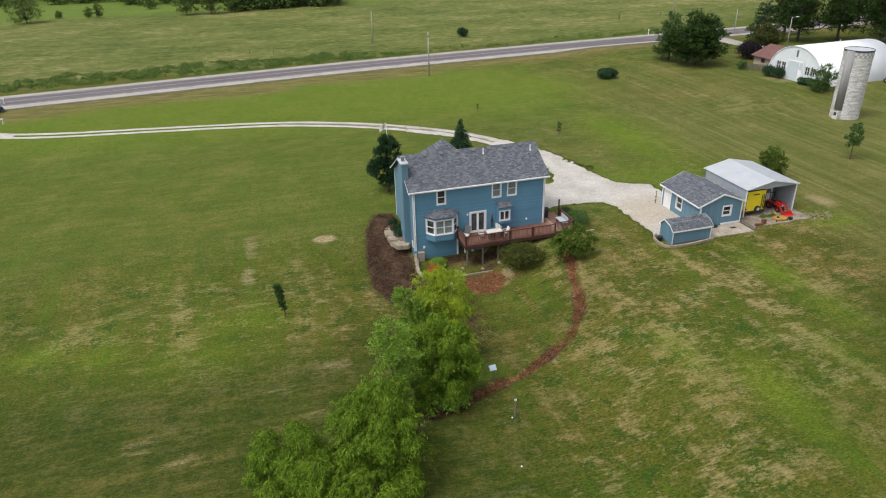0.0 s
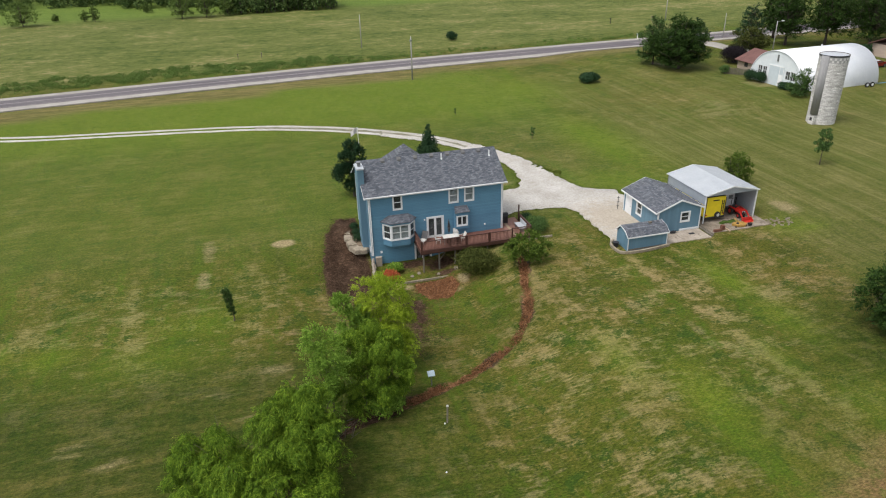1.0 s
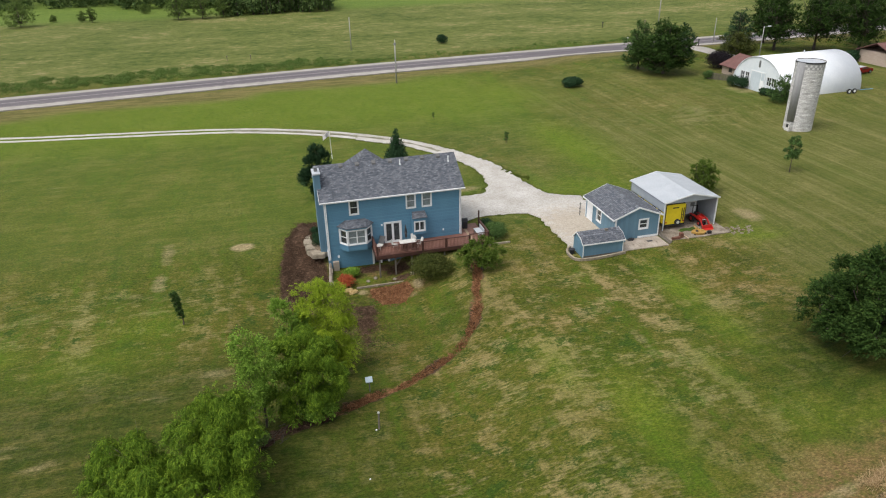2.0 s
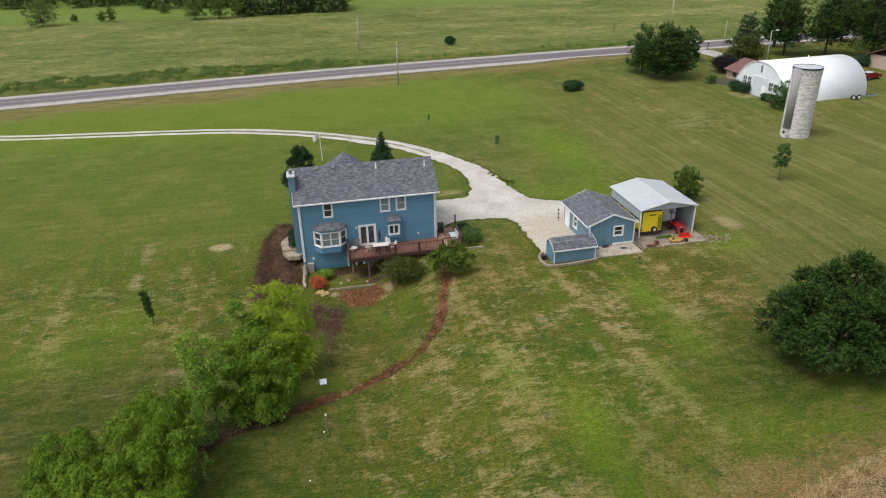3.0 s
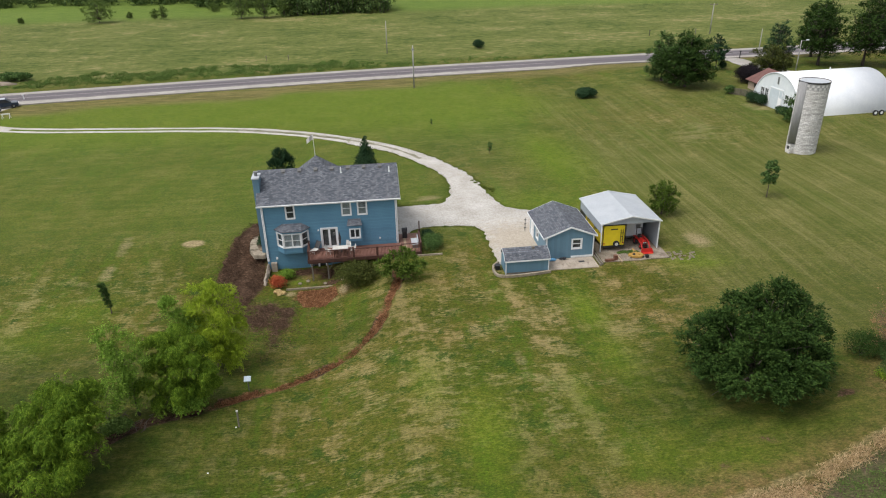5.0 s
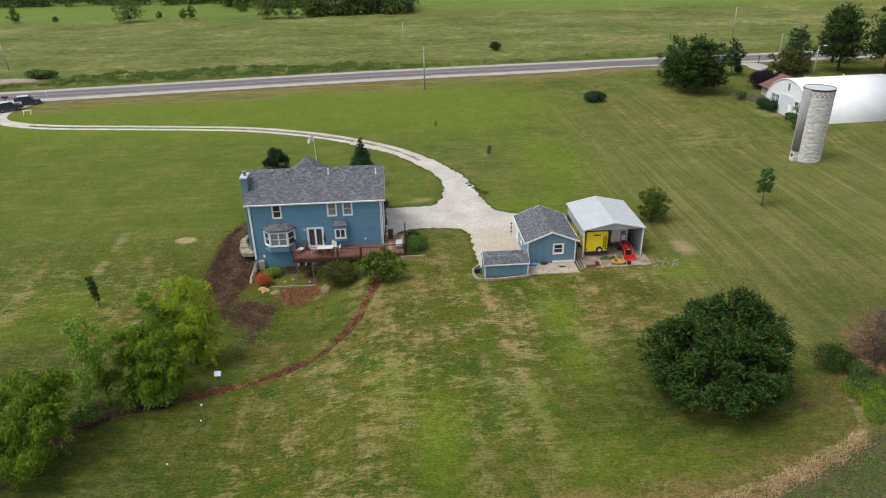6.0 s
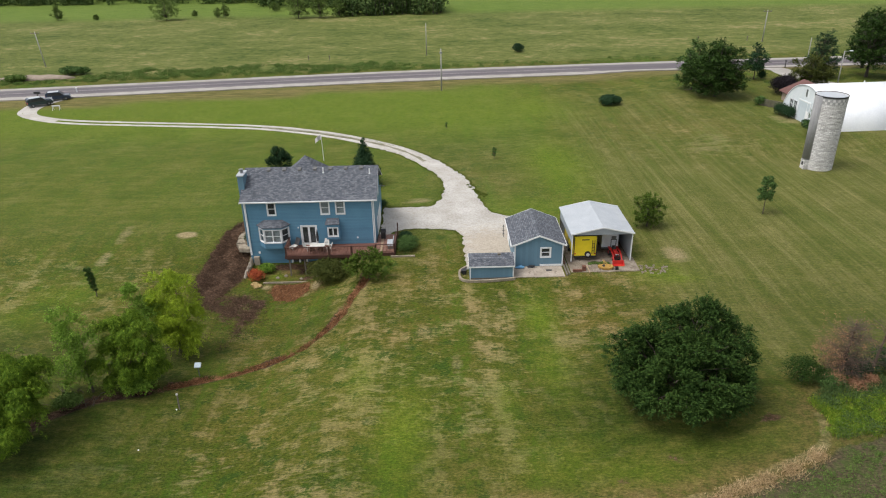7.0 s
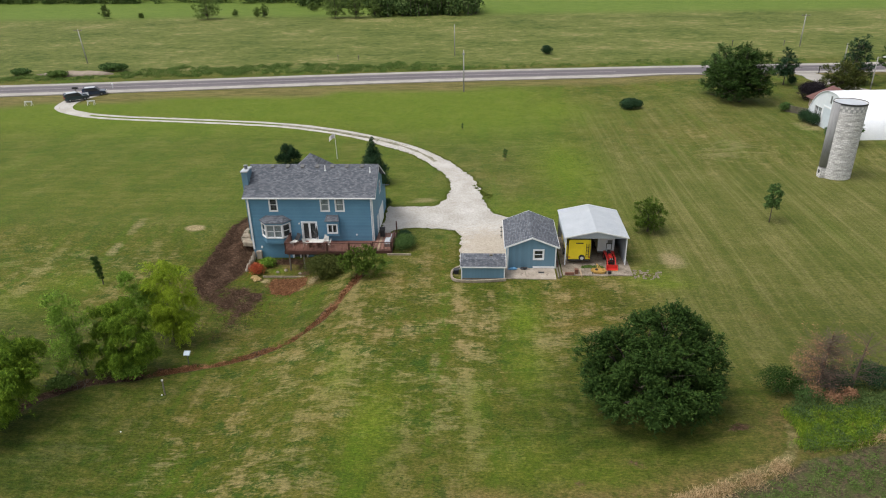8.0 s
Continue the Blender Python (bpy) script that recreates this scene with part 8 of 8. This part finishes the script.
v = tufts(rng, fringe, 20000, 0.07, 0.24, 0.7, 0.024)
v = np.concatenate([v, leaf_cloud(rng, [(24.7 + 0.16 * i + 0.2 * rng.normal(), 17.9 - 0.25 * i + 0.3 * rng.normal(), -0.28) for i in range(16)], [0.22] * 16, 2600, 0.09, 0.5, 0, 0.5)])
tagged(new("grass_fringe", blade_mesh("grass_fringe", v, LAWNBIT)), "uneven grass creeping over the edges of the gravel", "grass", kind="stuff")
def fill(rng, pts, n):
    """Random places inside a polygon."""
    xs, ys = [p[0] for p in pts], [p[1] for p in pts]
    x, y = rng.uniform(min(xs), max(xs), 8 * n), rng.uniform(min(ys), max(ys), 8 * n)
    ok = inside(x, y, pts) > 0.05
    return list(zip(x[ok][:n], y[ok][:n]))


def along(pts, step):
    out = []
    for (ax, ay), (bx, by) in zip(pts, pts[1:]):
        k = max(1, int(math.hypot(bx - ax, by - ay) / step))
        out += [(ax + (bx - ax) * i / k, ay + (by - ay) * i / k) for i in range(k)]
    return out


reed_xy = fill(rng, REEDS, 420)
low = [(x, y) for x, y in reed_xy if y < -29.4 + 0.10 * (x - 47)]
high = [(x, y) for x, y in reed_xy if y >= -30.0 + 0.10 * (x - 47)]
v = np.concatenate([tufts(rng, low, 22000, 0.36, 0.22, 0.6, 0.02), leaf_cloud(rng, [(x, y, gz(x, y) + 0.14) for x, y in low], [0.42] * len(low), 16000, 0.10, 0.5, 0.2, 0.7)])
tagged(new("reeds", blade_mesh("reeds", v, REED)), "bright yellow-green reeds and weeds in the wet corner", "reeds", kind="stuff")
v = leaf_cloud(rng, [(x, y, gz(x, y) + 0.2) for x, y in high + low[::4]] + [(46.9 + 0.5 * i, -33.1 + 0.08 * i, gz(47, -33) + 0.1) for i in range(5)], [0.5] * (len(high + low[::4]) + 5), 36000, 0.11, 0.5, 0.1, 0.7)
tagged(new("rank_weeds", blade_mesh("rank_weeds", v, WOOD_FAR)), "dark green rank weeds under the dead trees", "weeds", kind="stuff")
straw_xy = [p for p in along(SOILEDGE[1:7], 0.16) if math.sin(p[0] * 2.7) + math.sin(p[0] * 1.1 + 2) > -1.1]
straw_xy = [(x, y - 0.25 - 0.5 * rng.random() ** 2 - 0.5 * rng.random() * (30 < x < 36.5)) for x, y in straw_xy for i in range(2)] + [(49.0 + 0.4 * i, -32.75 + 0.14 * i + 0.15 * rng.normal()) for i in range(26) for j in range(3)]
v = np.concatenate([tufts(rng, straw_xy, 9000, 0.26, 0.24, 0.8, 0.013), clods(rng, np.array([(x + 0.3 * rng.normal(), y + 0.25 * rng.normal(), gz(x, y) - 0.1) for x, y in straw_xy for i in range(4)]), 0.20, 0.25, 0.11)])
flat = fill(rng, [(26.0, -41.0), (31.3, -38.9), (35.4, -38.1), (38.5, -37.2), (37.5, -38.4), (34.0, -40.2), (28.0, -42.6)], 700)
v = np.concatenate([v, clods(rng, np.array([(x + 0.2 * rng.normal(), y + 0.2 * rng.normal(), gz(x, y) - 0.28 + 0.1 * rng.random()) for x, y in flat for i in range(14)]), 0.22, 0.2, 0.10)])
tagged(new("dry_grass", blade_mesh("dry_grass", v, STRAW)), "pale dry grass along the edge of the field", "dry grass", kind="stuff")
crop_xy = [(36.0 + 36.0 * rng.random(), -44.0 + 16.0 * rng.random()) for i in range(2600)]
v = leaf_cloud(rng, [(x, y, gz(x, y) - 0.25) for x, y in crop_xy if inside(np.array([x]), np.array([y]), CROP)[0] > 0.3], [0.32] * sum(inside(np.array([x]), np.array([y]), CROP)[0] > 0.3 for x, y in crop_xy), 52000, 0.10, 0.5, 0, 0.3)
tagged(new("crop_plants", blade_mesh("crop_plants", v, WEED)), "low green plants on the bare crop field", "crop", kind="stuff")


# ---- beyond the highway: verge weeds, lone bushes, distant wood ----
rng = np.random.default_rng(70)
cs, rs = [], []
for i in range(3400):
    x = -125 + 230 * rng.random()
    deep = 4 + 9 * math.exp(-((x + 28) / 42) ** 2) + 2.5 * math.sin(x * 0.21)
    y = 97.0 + 0.088 * x + deep * rng.random()
    if x > 24 and rng.random() < 0.72 or math.sin(x * 0.7) + math.sin(y * 1.3 + x * 0.3) < -0.9:
        continue
    cs.append((x, y, G0 + 0.02))
    rs.append(rng.uniform(0.15, 1.0) ** 1.3 * (1.25 if -60 < x < 12 else 0.85))
v = leaf_cloud(rng, cs, rs, 140000, 0.21, 0.4, -0.3, 0.62)
tagged(new("verge_weeds", blade_mesh("verge_weeds", v, WEED)), "rank green weeds along the far verge of the highway", "weeds", kind="stuff")
shrub("roadside_bush", (-67.0, 101.2, G0), 9.0, 4.0, 2.2, 4500, SHRUB, "dark bush on the far side of the highway", 0.4, 71)
shrub("roadside_bush", (-77.0, 94.0, G0), 5.0, 3.0, 1.8, 2500, WEED, "green weedy bush on the far verge", 0.4, 72)
shrub("roadside_bush", (-88.0, 97.0, G0), 5.0, 3.0, 1.8, 2500, SHRUB, "dark bush on the far verge", 0.4, 73)
shrub("field_bush", (42.8, 119.0, G0), 2.4, 2.4, 2.4, 1800, CEDAR, "small dark bush alone in the pasture", 0.3, 74)
solo("dirt_bank", Solid().lump((-74.0, 97.0, G0 - 0.1), (9.0, 2.4, 0.9), 75, 16, 7), surface("bare_bank_soil", (0.20, 0.155, 0.115), (0.34, 0.28, 0.22), 0.6, 4, 0.95), (-74.0, 97.0, G0), "bare brown bank beside the highway", "soil bank", kind="structure", smooth=True)
for i, (x, y, h, w) in enumerate(((-80.0, 203.0, 8.5, 10.0), (-62.0, 208.0, 3.4, 3.2), (-58.5, 206.0, 5.4, 3.4), (-124.0, 210.0, 5.0, 4.6), (-109.0, 209.0, 2.0, 2.4), (-72.0, 212.0, 2.4, 3.0), (-30.0, 201.5, 9.5, 9.0), (-22.0, 201.0, 9.5, 8.0), (-15.0, 202.5, 6.0, 6.0), (-44.0, 226.0, 3.2, 4.0))):
    tree("field_tree", (x, y, G0), h, w, 0.1, 0, FIELD_LEAF, "lone green tree at the pasture's edge", lobes=dome(80 + i, w, h, 0.1 * h, 5, 0.5, 0.15, 0.35), spray=(int(90 * w), 10, 0.11 * w, 0.36, 0.6, 0.05, 0.2, 6, 0.3), seed=80 + i, trunk=0.02 * h, group="pasture trees")
cs, rs = [], []
for i in range(150):
    x = -16 + 40 * rng.random()
    y = 204 + 26 * rng.random() ** 1.3
    h = rng.uniform(4.0, 10.0)
    cs.append((x, y, G0 + h * 0.75))
    rs.append(rng.uniform(2.2, 3.6))
    cs.append((x, y - 1, G0 + 1.4))
    rs.append(rng.uniform(1.2, 2.2))
for i in range(420):
    x = -260 + 262 * rng.random()
    y = 236 + 24 * float(soft((-46 - x) / 20)) + 0.1 * max(0.0, -80 - x) + 40 * rng.random() ** 1.4
    h = rng.uniform(4.0, 11.0)
    cs.append((x, y, G0 + h * 0.7))
    rs.append(rng.uniform(2.4, 4.4))
    cs.append((x + 1, y - 1, G0 + 1.2))
    rs.append(rng.uniform(1.4, 2.6))
v = leaf_cloud(rng, cs, rs, 90000, 0.95, 0.6, 0, 0.95)
tagged(new("woodland", blade_mesh("woodland", v, WOOD_FAR)), "dark green wood along the far edge of the pasture", "woodland", kind="stuff")
s = Solid()
for x, y, z in cs[:300:2]:
    s.tube((x, y, G0 - 0.3), (x, y, z), 0.22, 0.12, 5)
tagged(solo("woodland_trunks", s, BARK, (0, 200, G0), "grey trunks along the edge of the wood", "tree trunks", kind="stuff"))

# ---- the farmyard stands on its rise, a little nearer than the lawn's level would put it ----
for ob in [o for o in scene.objects if o.parent is None and o.type in ("EMPTY", "MESH")]:
    x, y = ob.location.x, ob.location.y
    if x > 70 and 30 < y < 93 and ob.get("kind") != "structure" and not ob.name.startswith(("marker_post", "utility_pole")):
        x, y = 0.97 * x + 0.18, 0.97 * y - 1.96
        ob.location = (x, y, gz(x, y))
        ob.scale = [0.97 * v for v in ob.scale]
